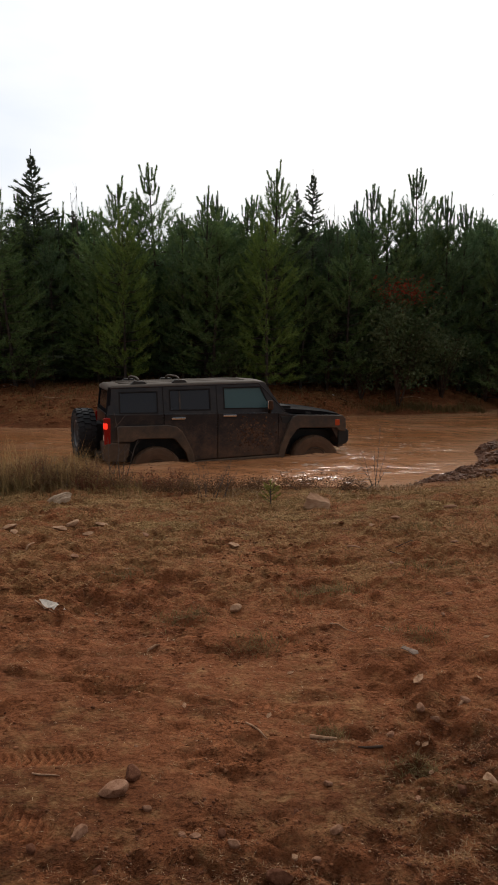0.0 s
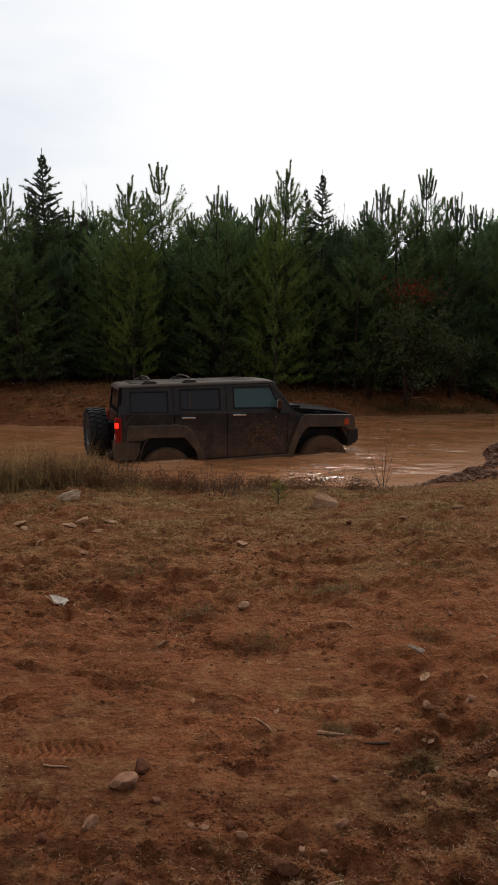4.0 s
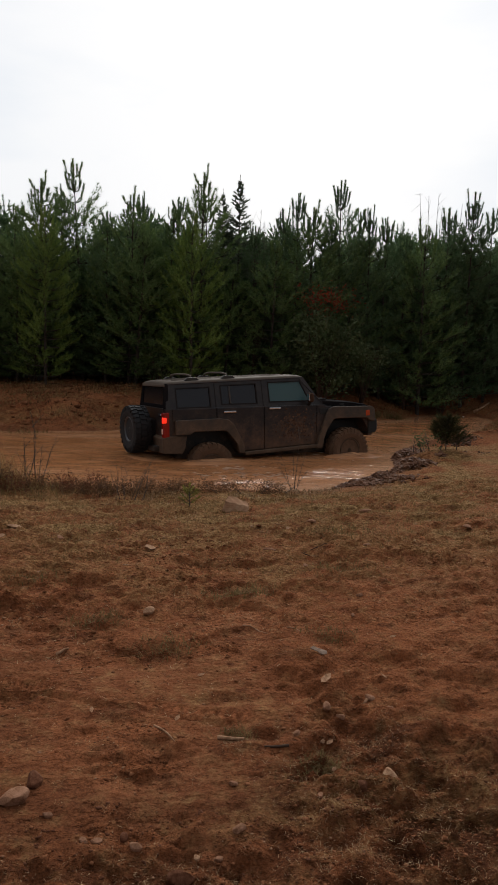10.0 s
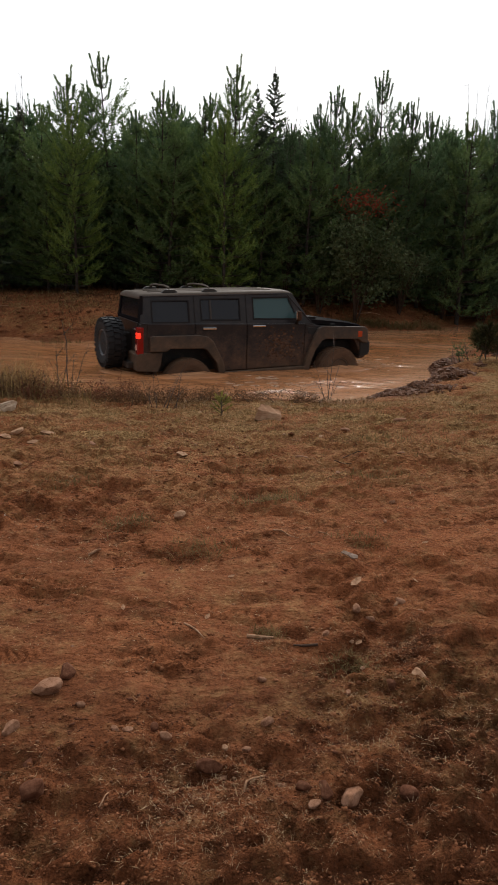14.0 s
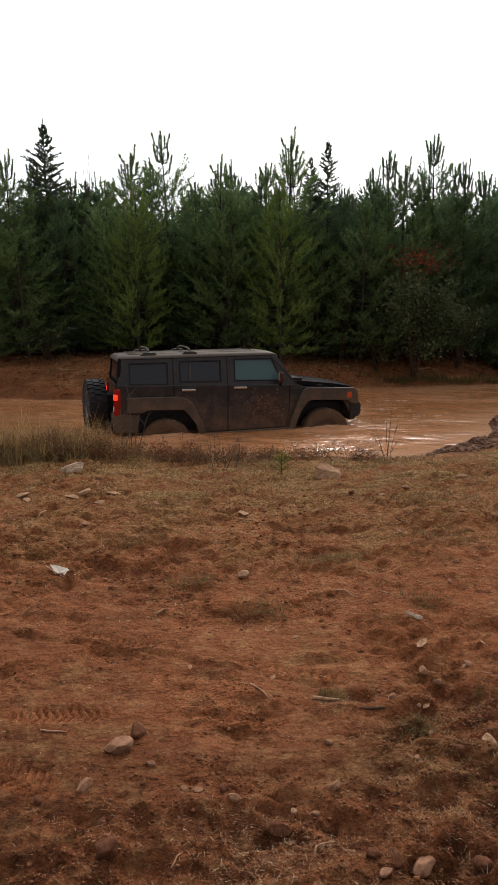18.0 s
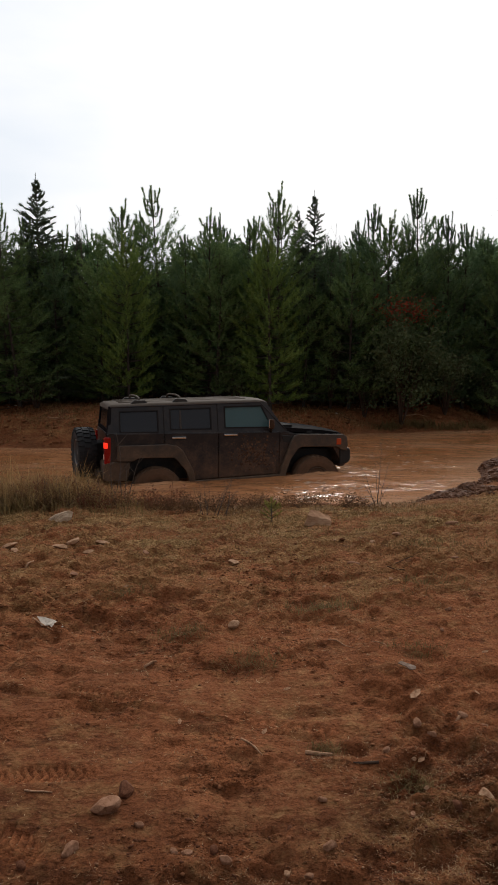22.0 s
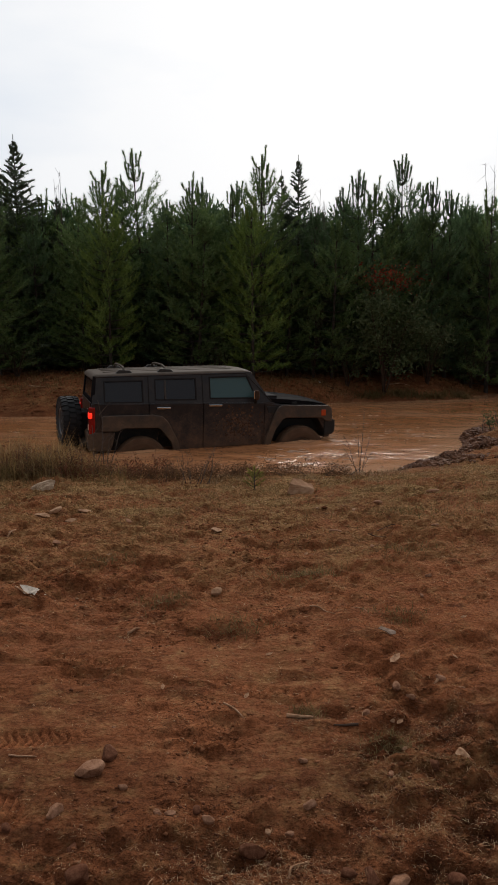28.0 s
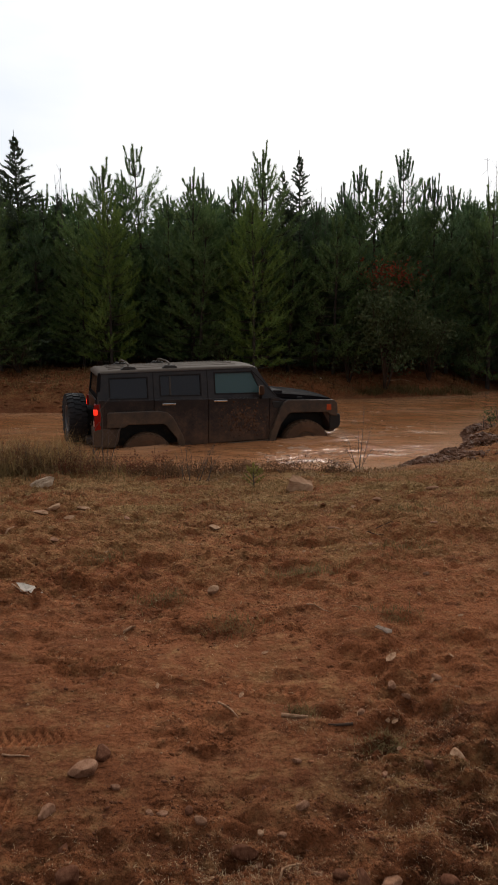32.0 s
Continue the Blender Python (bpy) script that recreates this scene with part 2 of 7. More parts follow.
def muddy(name, clean, mud_low, mud_high, rough=0.4, spec=0.5, spatter=0.5, metal=0.0, coat=0.0, tone=(0.105, 0.062, 0.038), relief_by=0.25, film_by=(0.0, 0.22)):
    """Paint or plastic under dried mud that thickens from mud_high down to mud_low (heights on the car)."""
    m, bsdf, node, link = material(name)
    where = node("ShaderNodeTexCoord")
    spot = node("ShaderNodeTexNoise", Scale=5.0, Detail=7.0, Roughness=0.72)
    speck = node("ShaderNodeTexNoise", Scale=42.0, Detail=4.0, Roughness=0.7)
    link(where.outputs["Object"], spot.inputs["Vector"])
    link(where.outputs["Object"], speck.inputs["Vector"])
    split = node("ShaderNodeSeparateXYZ")
    link(where.outputs["Object"], split.inputs[0])
    height = node("ShaderNodeMapRange")
    height.inputs["From Min"].default_value, height.inputs["From Max"].default_value = mud_low, mud_high
    height.inputs["To Min"].default_value, height.inputs["To Max"].default_value = 0.75, -0.35
    link(split.outputs[2], height.inputs["Value"])
    add1 = node("ShaderNodeMath")
    add1.operation = "ADD"
    link(height.outputs[0], add1.inputs[0])
    link(spot.outputs[0], add1.inputs[1])
    add2 = node("ShaderNodeMath")
    add2.operation = "MULTIPLY_ADD"
    add2.inputs[1].default_value = spatter
    link(speck.outputs[0], add2.inputs[0])
    link(add1.outputs[0], add2.inputs[2])
    mask = node("ShaderNodeMapRange")
    mask.inputs["From Min"].default_value, mask.inputs["From Max"].default_value = 0.55 + spatter * 0.4, 1.05 + spatter * 0.5
    link(add2.outputs[0], mask.inputs["Value"])
    mud = ramp(node, [(0.3, [0.6 * c for c in tone]), (0.55, tone), (0.75, [1.45 * c for c in tone])])
    link(spot.outputs[0], mud.inputs[0])
    dust = node("ShaderNodeMixRGB", Color1=(*clean, 1), Color2=(0.070, 0.048, 0.037, 1))
    film = node("ShaderNodeMapRange")
    film.inputs["From Min"].default_value, film.inputs["From Max"].default_value = 0.35, 0.75
    film.inputs["To Min"].default_value, film.inputs["To Max"].default_value = film_by
    link(spot.outputs[0], film.inputs["Value"])
    link(film.outputs[0], dust.inputs[0])
    mix = node("ShaderNodeMixRGB")
    link(mask.outputs[0], mix.inputs[0])
    link(dust.outputs[0], mix.inputs[1])
    link(mud.outputs[0], mix.inputs[2])
    link(mix.outputs[0], bsdf.inputs["Base Color"])
    gloss = node("ShaderNodeMapRange")
    gloss.inputs["To Min"].default_value, gloss.inputs["To Max"].default_value = rough, 0.85
    link(mask.outputs[0], gloss.inputs["Value"])
    link(gloss.outputs[0], bsdf.inputs["Roughness"])
    relief = node("ShaderNodeBump", Strength=relief_by, Distance=0.006)
    link(add2.outputs[0], relief.inputs["Height"])
    link(relief.outputs[0], bsdf.inputs["Normal"])
    bsdf.inputs["Specular IOR Level"].default_value = spec
    bsdf.inputs["Metallic"].default_value = metal
    bsdf.inputs["Coat Weight"].default_value = coat
    return m


def plain(name, colour, rough=0.5, metal=0.0, glow=0.0, glass=0.0, ior=1.45):
    m, bsdf, node, link = material(name)
    bsdf.inputs["Base Color"].default_value = (*colour, 1)
    bsdf.inputs["Roughness"].default_value = rough
    bsdf.inputs["Metallic"].default_value = metal
    bsdf.inputs["Transmission Weight"].default_value = glass
    bsdf.inputs["IOR"].default_value = ior
    if glow:
        bsdf.inputs["Emission Color"].default_value = (*colour, 1)
        bsdf.inputs["Emission Strength"].default_value = glow
    return m


def needles(name, stops, rough=0.6):
    m = surface(name, stops, 1.3, 9.0, rough, 0.0, pieces=0.35, spec=0.25)
    bsdf = m.node_tree.nodes["Principled BSDF"]
    tree = m.node_tree
    through_light = tree.nodes.new("ShaderNodeBsdfTranslucent")
    both = tree.nodes.new("ShaderNodeMixShader")
    both.inputs[0].default_value = 0.48
    tone = [n for n in tree.nodes if n.type == "VALTORGB"][0]
    tree.links.new(tone.outputs[0], through_light.inputs[0])
    tree.links.new(bsdf.outputs[0], both.inputs[1])
    tree.links.new(through_light.outputs[0], both.inputs[2])
    tree.links.new(both.outputs[0], tree.nodes["Material Output"].inputs[0])
    return m


GROUND = ground_material()
WATER = water_material()
PINE = needles("pine_needles", [(0.25, (0.070, 0.120, 0.040)), (0.5, (0.148, 0.225, 0.075)), (0.78, (0.260, 0.325, 0.130))])
PINE_BLUE = needles("blue_green_pine_needles", [(0.25, (0.060, 0.112, 0.052)), (0.5, (0.122, 0.198, 0.090)), (0.78, (0.225, 0.295, 0.145))])
PINE_YELLOW = needles("yellow_green_pine_needles", [(0.25, (0.100, 0.160, 0.034)), (0.5, (0.205, 0.290, 0.066)), (0.78, (0.320, 0.395, 0.115))])
PINE_DARK = needles("dark_pine_needles", [(0.25, (0.045, 0.082, 0.036)), (0.5, (0.090, 0.148, 0.064)), (0.78, (0.175, 0.230, 0.115))])
SPRUCE = needles("spruce_needles", [(0.25, (0.050, 0.074, 0.044)), (0.5, (0.105, 0.138, 0.082)), (0.78, (0.185, 0.215, 0.140))])
BARK = surface("pine_bark", [(0.3, (0.025, 0.017, 0.012)), (0.5, (0.050, 0.035, 0.026)), (0.7, (0.09, 0.068, 0.052))], 7, 50, 0.9, 0.6)
TWIG = surface("bare_twig", [(0.3, (0.05, 0.032, 0.024)), (0.6, (0.12, 0.085, 0.065))], 6, 40, 0.85, 0.2)
RUSSET = needles("russet_withered_leaf", [(0.3, (0.105, 0.034, 0.017)), (0.55, (0.190, 0.068, 0.035)), (0.75, (0.28, 0.120, 0.062))], 0.8)
RED_LEAF = needles("red_leaf", [(0.3, (0.17, 0.032, 0.017)), (0.55, (0.33, 0.066, 0.034)), (0.75, (0.44, 0.120, 0.058))], 0.8)
BROWN_LEAF = needles("brown_green_leaf", [(0.3, (0.055, 0.076, 0.030)), (0.5, (0.105, 0.135, 0.056)), (0.75, (0.185, 0.205, 0.105))], 0.8)
STRAW = needles("dry_grass_blade", [(0.25, (0.140, 0.072, 0.027)), (0.5, (0.290, 0.172, 0.070)), (0.78, (0.48, 0.325, 0.155))], 0.85)
WEED = needles("dull_green_grass_blade", [(0.25, (0.098, 0.066, 0.024)), (0.5, (0.190, 0.128, 0.050)), (0.78, (0.32, 0.215, 0.095))], 0.85)
STONE = surface("brown_sandstone", [(0.3, (0.18, 0.082, 0.045)), (0.5, (0.28, 0.138, 0.080)), (0.72, (0.38, 0.205, 0.128))], 1.4, 9, 0.95, 0.5, spec=0.06)
GRAVEL = surface("mixed_gravel", [(0.2, (0.08, 0.030, 0.014)), (0.55, (0.155, 0.064, 0.032)), (0.85, (0.23, 0.105, 0.055)), (0.99, (0.40, 0.23, 0.14))], 20, 90, 0.95, 0.3, pieces=0.7, spec=0.08)
CLOD = surface("red_clay_clod", [(0.3, (0.115, 0.042, 0.018)), (0.5, (0.205, 0.078, 0.034)), (0.75, (0.31, 0.130, 0.064))], 14, 70, 0.95, 0.5, pieces=0.4, spec=0.06)
WET_MUD = surface("wet_dark_mud", [(0.3, (0.072, 0.031, 0.016)), (0.5, (0.165, 0.074, 0.038)), (0.75, (0.27, 0.132, 0.074))], 8, 60, 0.62, 0.6, gloss_swing=0.25, spec=0.25)
WOOD = surface("weathered_wood", [(0.3, (0.20, 0.100, 0.052)), (0.5, (0.38, 0.205, 0.115)), (0.75, (0.52, 0.32, 0.20))], 12, 80, 0.9, 0.4, spec=0.12)
WITHERED = needles("withered_brown_leaf", [(0.3, (0.075, 0.034, 0.016)), (0.5, (0.150, 0.074, 0.034)), (0.75, (0.25, 0.140, 0.066))], 0.8)
PALE_STRAW = surface("bleached_straw", [(0.25, (0.19, 0.100, 0.046)), (0.5, (0.36, 0.222, 0.118)), (0.78, (0.56, 0.395, 0.240))], 2, 30, 0.9, 0.0, pieces=0.6, spec=0.1)
FOAM_AND_GLINT = surface("pale_foam_and_glint", [(0.3, (0.38, 0.20, 0.115)), (0.7, (0.50, 0.33, 0.22))], 15, 80, 0.5, 0.3)
PAPER = surface("dirty_white_plastic", [(0.3, (0.44, 0.34, 0.26)), (0.6, (0.72, 0.61, 0.50))], 18, 60, 0.7, 0.1, spec=0.2)

PAINT = muddy("dirty_dark_car_paint", (0.0070, 0.0070, 0.0098), 0.40, 1.70, 0.30, 0.36, 0.9, coat=0.0, relief_by=0.08, tone=(0.112, 0.060, 0.036), film_by=(0.11, 0.60))
# bonnet black with reflection almost off, standing in for the trees' dark reflection
BONNET_PAINT = muddy("dull_black_bonnet_paint", (0.008, 0.008, 0.010), -1.0, 0.2, 0.55, 0.05, 0.3, relief_by=0.0)
ROOF_PAINT = muddy("dusty_dark_roof_paint", (0.150, 0.122, 0.100), -1.0, 0.3, 0.60, 0.4, 0.4, coat=0.0, film_by=(0.0, 0.5))
CLADDING = muddy("mud_coated_grey_cladding", (0.045, 0.040, 0.036), 0.6, 2.3, 0.6, 0.3, 0.35, tone=(0.12, 0.075, 0.048))
TRIM = muddy("black_plastic_trim", (0.012, 0.012, 0.012), 0.2, 1.2, 0.55, 0.4, 0.4)
RUBBER = muddy("mud_caked_tyre_rubber", (0.030, 0.022, 0.018), 1.4, 2.4, 0.7, 0.3, 0.3, tone=(0.150, 0.082, 0.047))
SPARE_RUBBER = muddy("black_tyre_rubber", (0.016, 0.017, 0.019), -2.0, -0.9, 0.75, 0.35, 0.3)
SPLASHED = surface("dried_splashed_mud", [(0.3, (0.060, 0.030, 0.017)), (0.5, (0.105, 0.056, 0.033)), (0.75, (0.165, 0.092, 0.056))], 14, 70, 0.85, 0.3, pieces=0.5, spec=0.15)
CHROME = plain("chrome", (0.62, 0.62, 0.63), 0.18, 1.0)
RIM_METAL = plain("dark_alloy", (0.11, 0.11, 0.115), 0.4, 0.9)
for coat_of in (BONNET_PAINT, ROOF_PAINT):
    coat_of.node_tree.nodes["Principled BSDF"].inputs["IOR"].default_value = 1.12
WINDOW_RUBBER = plain("matt_black_window_rubber", (0.024, 0.020, 0.019), 0.80)
WINDOW_RUBBER.node_tree.nodes["Principled BSDF"].inputs["Specular IOR Level"].default_value = 0.12
PRIVACY = plain("dark_privacy_glass", (0.020, 0.019, 0.024), 0.14, 0.0, 0.0, 0.25, 1.45)
# Light seen through the green glass is put into its teal base colour
GREEN_GLASS = plain("green_glass_with_lit_tone", (0.085, 0.155, 0.158), 0.10, 0.0, 0.0, 0.35, 1.40)
LENS_RED = plain("red_lens", (0.30, 0.012, 0.008), 0.15)
LENS_LIT = plain("lit_red_lamp", (1.0, 0.030, 0.012), 0.3, 0.0, 1.7)
LENS_WHITE = plain("reverse_lamp_lens", (0.62, 0.34, 0.26), 0.2, 0.0, 0.25)
LENS_AMBER = plain("amber_lens", (0.50, 0.07, 0.02), 0.2)
HEADLAMP = plain("headlamp_glass", (0.55, 0.56, 0.58), 0.08, 0.3)
CABIN = plain("dark_cabin_cloth", (0.018, 0.018, 0.02), 0.9)


# ---- helpers ----
def mesh_from(name, verts, faces, mat, smooth=False):
    me = bpy.data.meshes.new(name)
    me.from_pydata([tuple(v) for v in verts], [], [tuple(f) for f in faces])
    me.materials.append(mat)
    if smooth:
        me.polygons.foreach_set("use_smooth", [True] * len(me.polygons))
    me.update()
    return me


def tris_mesh(name, corners, mat):
    """A mesh of loose triangles from an array of n x 3 corners x 3."""
    corners = np.asarray(corners, dtype=np.float32).reshape(-1, 3, 3)
    n = len(corners)
    me = bpy.data.meshes.new(name)
    me.vertices.add(3 * n)
    me.vertices.foreach_set("co", corners.ravel())
    me.loops.add(3 * n)
    me.loops.foreach_set("vertex_index", np.arange(3 * n, dtype=np.int32))
    me.polygons.add(n)
    me.polygons.foreach_set("loop_start", np.arange(0, 3 * n, 3, dtype=np.int32))
    me.materials.append(mat)
    me.update(calc_edges=True)
    return me


def thing(name, at, label, category, group="", kind=""):
    ob = new(name)
    ob.empty_display_size = 0.1
    ob.matrix_basis = at
    return tagged(ob, label, category, group, kind)


def part(name, bm, mat, parent, label="", smooth=False, at=None):
    me = bpy.data.meshes.new(name)
    bm.normal_update()
    bm.to_mesh(me)
    bm.free()
    me.materials.append(mat)
    if smooth:
        me.polygons.foreach_set("use_smooth", [True] * len(me.polygons))
    ob = new(name, me)
    ob.parent = parent
    if at is not None:
        ob.matrix_basis = at
    return tagged(ob, label)


def part_mesh(name, me, parent, label="", at=None):
    ob = new(name, me)
    ob.parent = parent
    if at is not None:
        ob.matrix_basis = at
    return tagged(ob, label)


def lattice_noise(x, y, seed=0):
    """Smooth value noise in the range 0 to 1 on arrays."""
    xi, yi = np.floor(x).astype(np.int64), np.floor(y).astype(np.int64)
    fx, fy = x - xi, y - yi
    fx, fy = fx * fx * (3 - 2 * fx), fy * fy * (3 - 2 * fy)

    def rnd(a, b):
        h = (a * 374761393 + b * 668265263 + seed * 974634777) & 0xFFFFFFFF
        h = ((h ^ (h >> 13)) * 1274126177) & 0xFFFFFFFF
        return ((h ^ (h >> 16)) & 0xFFFF) / 65535.0

    a, b, c, d = rnd(xi, yi), rnd(xi + 1, yi), rnd(xi, yi + 1), rnd(xi + 1, yi + 1)
    return (a * (1 - fx) + b * fx) * (1 - fy) + (c * (1 - fx) + d * fx) * fy


def fbm(x, y, scale, octaves=4, gain=0.5, seed=0):
    total, amp, norm = 0, 1.0, 0.0
    for k in range(octaves):
        total = total + amp * lattice_noise(x * scale * 2**k + 17.3 * k, y * scale * 2**k - 9.1 * k, seed + k)
        norm += amp
        amp *= gain
    return total / norm


# ---- the plan of the ground ----
WATER_Z = -0.30
POND = [(-4.6, 11.3), (-2.9, 10.5), (-2.1, 9.95), (-1.4, 9.8), (-0.4, 9.65), (0.7, 9.5), (1.36, 9.55), (1.85, 9.6), (2.5, 9.8),
        (3.0, 10.3), (3.5, 11.2), (3.9, 12.0), (4.2, 12.7), (4.5, 13.8), (5.2, 14.8), (7.1, 16.7), (8.4, 18.4), (10.0, 21.0), (10.3, 22.6),
        (8.6, 23.0), (6.8, 20.9), (5.4, 20.5), (3.7, 20.3), (2.8, 20.0), (0.5, 18.2), (-2.0, 16.8), (-3.6, 16.5), (-4.6, 17.3),
        (-7.0, 17.8), (-12.0, 17.6), (-15.0, 16.0), (-13.0, 13.5), (-8.0, 12.6)]


def pond_distance(x, y):
    """Distance to the shore: negative in the pond."""
    best = np.full(np.shape(x), 1e9)
    inside = np.zeros(np.shape(x), bool)
    for (ax, ay), (bx, by) in zip(POND, POND[1:] + POND[:1]):
        ex, ey = bx - ax, by - ay
        s = np.clip(((x - ax) * ex + (y - ay) * ey) / (ex * ex + ey * ey), 0, 1)
        best = np.minimum(best, np.hypot(x - ax - s * ex, y - ay - s * ey))
        crosses = (ay > y) != (by > y)
        inside ^= crosses & (x < (bx - ax) * (y - ay) / (by - ay + 1e-12) + ax)
    return np.where(inside, -best, best)


def scuff_at(x, y):
    """Where boots and tyres broke the packed clay: small dents that crowd in patches."""
    crowd = np.clip(fbm(x, y, 0.95, 3, 0.5, 105) * 4.5 - 1.6, 0.42, 1)
    return np.clip((fbm(x * 0.55, y, 6.5, 4, 0.66, 101) - 0.545) * 15, 0, 1) * crowd


def packed_at(x, y):
    """Where the clay in front lies packed and smooth between tufts and clods."""
    zone = np.clip((y - 1.95) / 0.4, 0, 1) * np.clip((4.3 - y) / 0.9, 0, 1) * np.clip((0.75 - x) / 0.35, 0, 1)
    return zone * np.clip(fbm(x * 0.8, y, 1.9, 3, 0.5, 113) * 5 - 1.75, 0, 1)


def height(x, y, detail=True):
    x, y = np.asarray(x, float), np.asarray(y, float)
    d = pond_distance(x, y) + 0.5 * (fbm(x, y, 1.1, 3, 0.5, 5) - 0.5)
    far_side = np.clip((y - 14.5 - 0.25 * np.clip(x, 0, 30)) / 2.0, 0, 1)
    near = WATER_Z + np.interp(d, [-3, -0.4, 0, 0.25, 1.0, 2.2, 4.0, 6], [-0.75, -0.22, -0.01, 0.07, 0.13, 0.20, 0.30, 0.30])
    far = WATER_Z + np.interp(d, [-3, -0.4, 0, 0.5, 1.5, 3.0, 5.0, 12], [-0.75, -0.2, -0.01, 0.16, 0.62, 0.88, 0.98, 1.15])
    z = near * (1 - far_side) + far * far_side
    land = np.clip(d / 0.6, 0, 1)
    z = z + land * (0.10 * (fbm(x, y, 0.55, 3, 0.5, 11) - 0.5) + 0.10 * far_side * (fbm(x, y, 1.6, 3, 0.5, 23) - 0.5))
    if detail:
        calm = 1 - 0.75 * packed_at(x, y)
        rough = calm * land * (0.052 * (fbm(x, y, 3.1, 4, 0.6, 31) - 0.5) + 0.070 * (fbm(x, y, 11.0, 3, 0.7, 47) - 0.5))
        churned = np.clip(fbm(x, y, 0.9, 2, 0.5, 3) * 3 - 1.2, 0, 1)
        printed = 0.0
        for cx, cy, turn, wide, long in RUTS:
            u = (x - cx) * math.cos(turn) + (y - cy) * math.sin(turn)
            v = -(x - cx) * math.sin(turn) + (y - cy) * math.cos(turn)
            printed = np.maximum(printed, np.clip(1.6 - np.abs(v) / wide, 0, 1) * np.clip((long + 0.1 - np.abs(u)) / 0.15, 0, 1))
        near_by = np.clip((11 - y) / 1.0, 0, 1)
        z = z + rough * (0.55 + 0.9 * churned) * (1 - 0.85 * printed)
        z = z - land * near_by * (1 - printed) * calm * (0.034 * scuff_at(x, y) - 0.016 * np.clip(scuff_at(x, y + 0.035) - scuff_at(x, y), 0, 1))
        z = z + far_side * land * 0.10 * (fbm(x, y, 2.6, 4, 0.6, 71) - 0.5)
        for cx, cy, turn, wide, long in RUTS:
            u = (x - cx) * math.cos(turn) + (y - cy) * math.sin(turn)
            v = -(x - cx) * math.sin(turn) + (y - cy) * math.cos(turn)
            inside = np.clip(1 - np.abs(v) / wide, 0, 1) * np.clip((long - np.abs(u)) / 0.15, 0, 1)
            tread = 0.5 + 0.5 * np.sin((u + np.sign(v) * 0.02 + 0.5 * np.abs(v)) * 2 * math.pi / 0.034)
            z = z - np.minimum(inside * 3, 1) * (0.004 + 0.020 * tread)
        # a broken crust: plates and lumps a few centimetres across, with sharp little scarps
        crust = np.clip((fbm(x * 0.75, y, 8.0, 3, 0.55, 83) - 0.5) * 9, -1, 1) * np.clip(fbm(x, y, 1.3, 3, 0.55, 84) * 4 - 1.25, 0.15, 1)
        z = z + land * near_by * (1 - printed) * calm * 0.026 * crust
        for cx, cy, rx, ry, deep in HOLLOWS:
            u, v = (x - cx) / rx, (y - cy) / ry
            z = z + deep * (0.7 * np.exp(-(u**2) - (v - 1.5) ** 2) - np.exp(-(u**2) - v**2)) * (0.1 + 0.9 * fbm(x, y, 9.0, 3, 0.6, 78))
        for line, wide, deep in TRACKS:
            xs, ys = zip(*line)
            v = (y - np.interp(x, xs, ys) - 0.05 * (fbm(x, y, 3.0, 2, 0.5, 79) - 0.5)) / wide
            on = np.clip((x - xs[0]) / 0.2, 0, 1) * np.clip((xs[-1] - x) / 0.2, 0, 1)
            z = z + on * deep * (0.6 * np.exp(-((v - 1.8) ** 2)) - np.exp(-(v**2))) * (0.3 + 1.4 * fbm(x, y, 6.0, 3, 0.6, 80))
        for cx, cy, r, up in MOUNDS:
            z = z + up * np.exp(-(((x - cx) ** 2 + (y - cy) ** 2) / r**2)) * (0.6 + 0.8 * fbm(x, y, 5.0, 3, 0.6, 91))
    return z


# tyre prints in the clay: middle, turn, half width, half length
RUTS = [(-0.79, 2.60, 0.10, 0.07, 0.24), (-0.82, 2.20, -0.42, 0.085, 0.20), (-0.69, 3.30, -0.29, 0.035, 0.26), (0.18, 3.0, -0.30, 0.04, 0.30)]
# hollows placed at dark patches in the camera's view: middle, half widths, depth
HOLLOWS = [(-1.12, 4.70, 0.18, 0.06, 0.050), (-0.81, 3.80, 0.15, 0.05, 0.035), (0.0, 3.65, 0.16, 0.07, 0.040), (0.97, 3.70, 0.15, 0.05, 0.045),
           (-0.72, 3.56, 0.20, 0.04, 0.030), (0.44, 2.79, 0.12, 0.04, 0.035), (0.27, 3.11, 0.20, 0.035, 0.026), (1.39, 4.78, 0.14, 0.05, 0.045), (-0.3, 4.0, 0.12, 0.04, 0.03)]
# the edges of old wheel tracks: line, half width, depth
TRACKS = [(((-1.5, 3.44), (-0.72, 3.22), (-0.16, 3.03), (0.25, 2.93), (0.6, 2.87)), 0.020, 0.014), (((0.55, 5.15), (0.81, 5.31), (1.3, 5.36), (1.96, 5.75), (2.6, 6.4)), 0.045, 0.026)]
# heaps: middle, radius, height
MOUNDS = [(5.05, 12.35, 0.45, 0.12), (4.6, 12.2, 0.30, 0.06),
          (-2.4, 8.5, 0.7, 0.07), (1.05, 5.0, 0.10, 0.05), (6.5, 15.0, 0.6, 0.18)]


# ---- ground, water ----
def spaced(stops):
    """Grid lines from stops of (from, to, step)."""
    out = [np.arange(a, b, s) for a, b, s in stops]
    return np.concatenate(out + [[stops[-1][1]]])


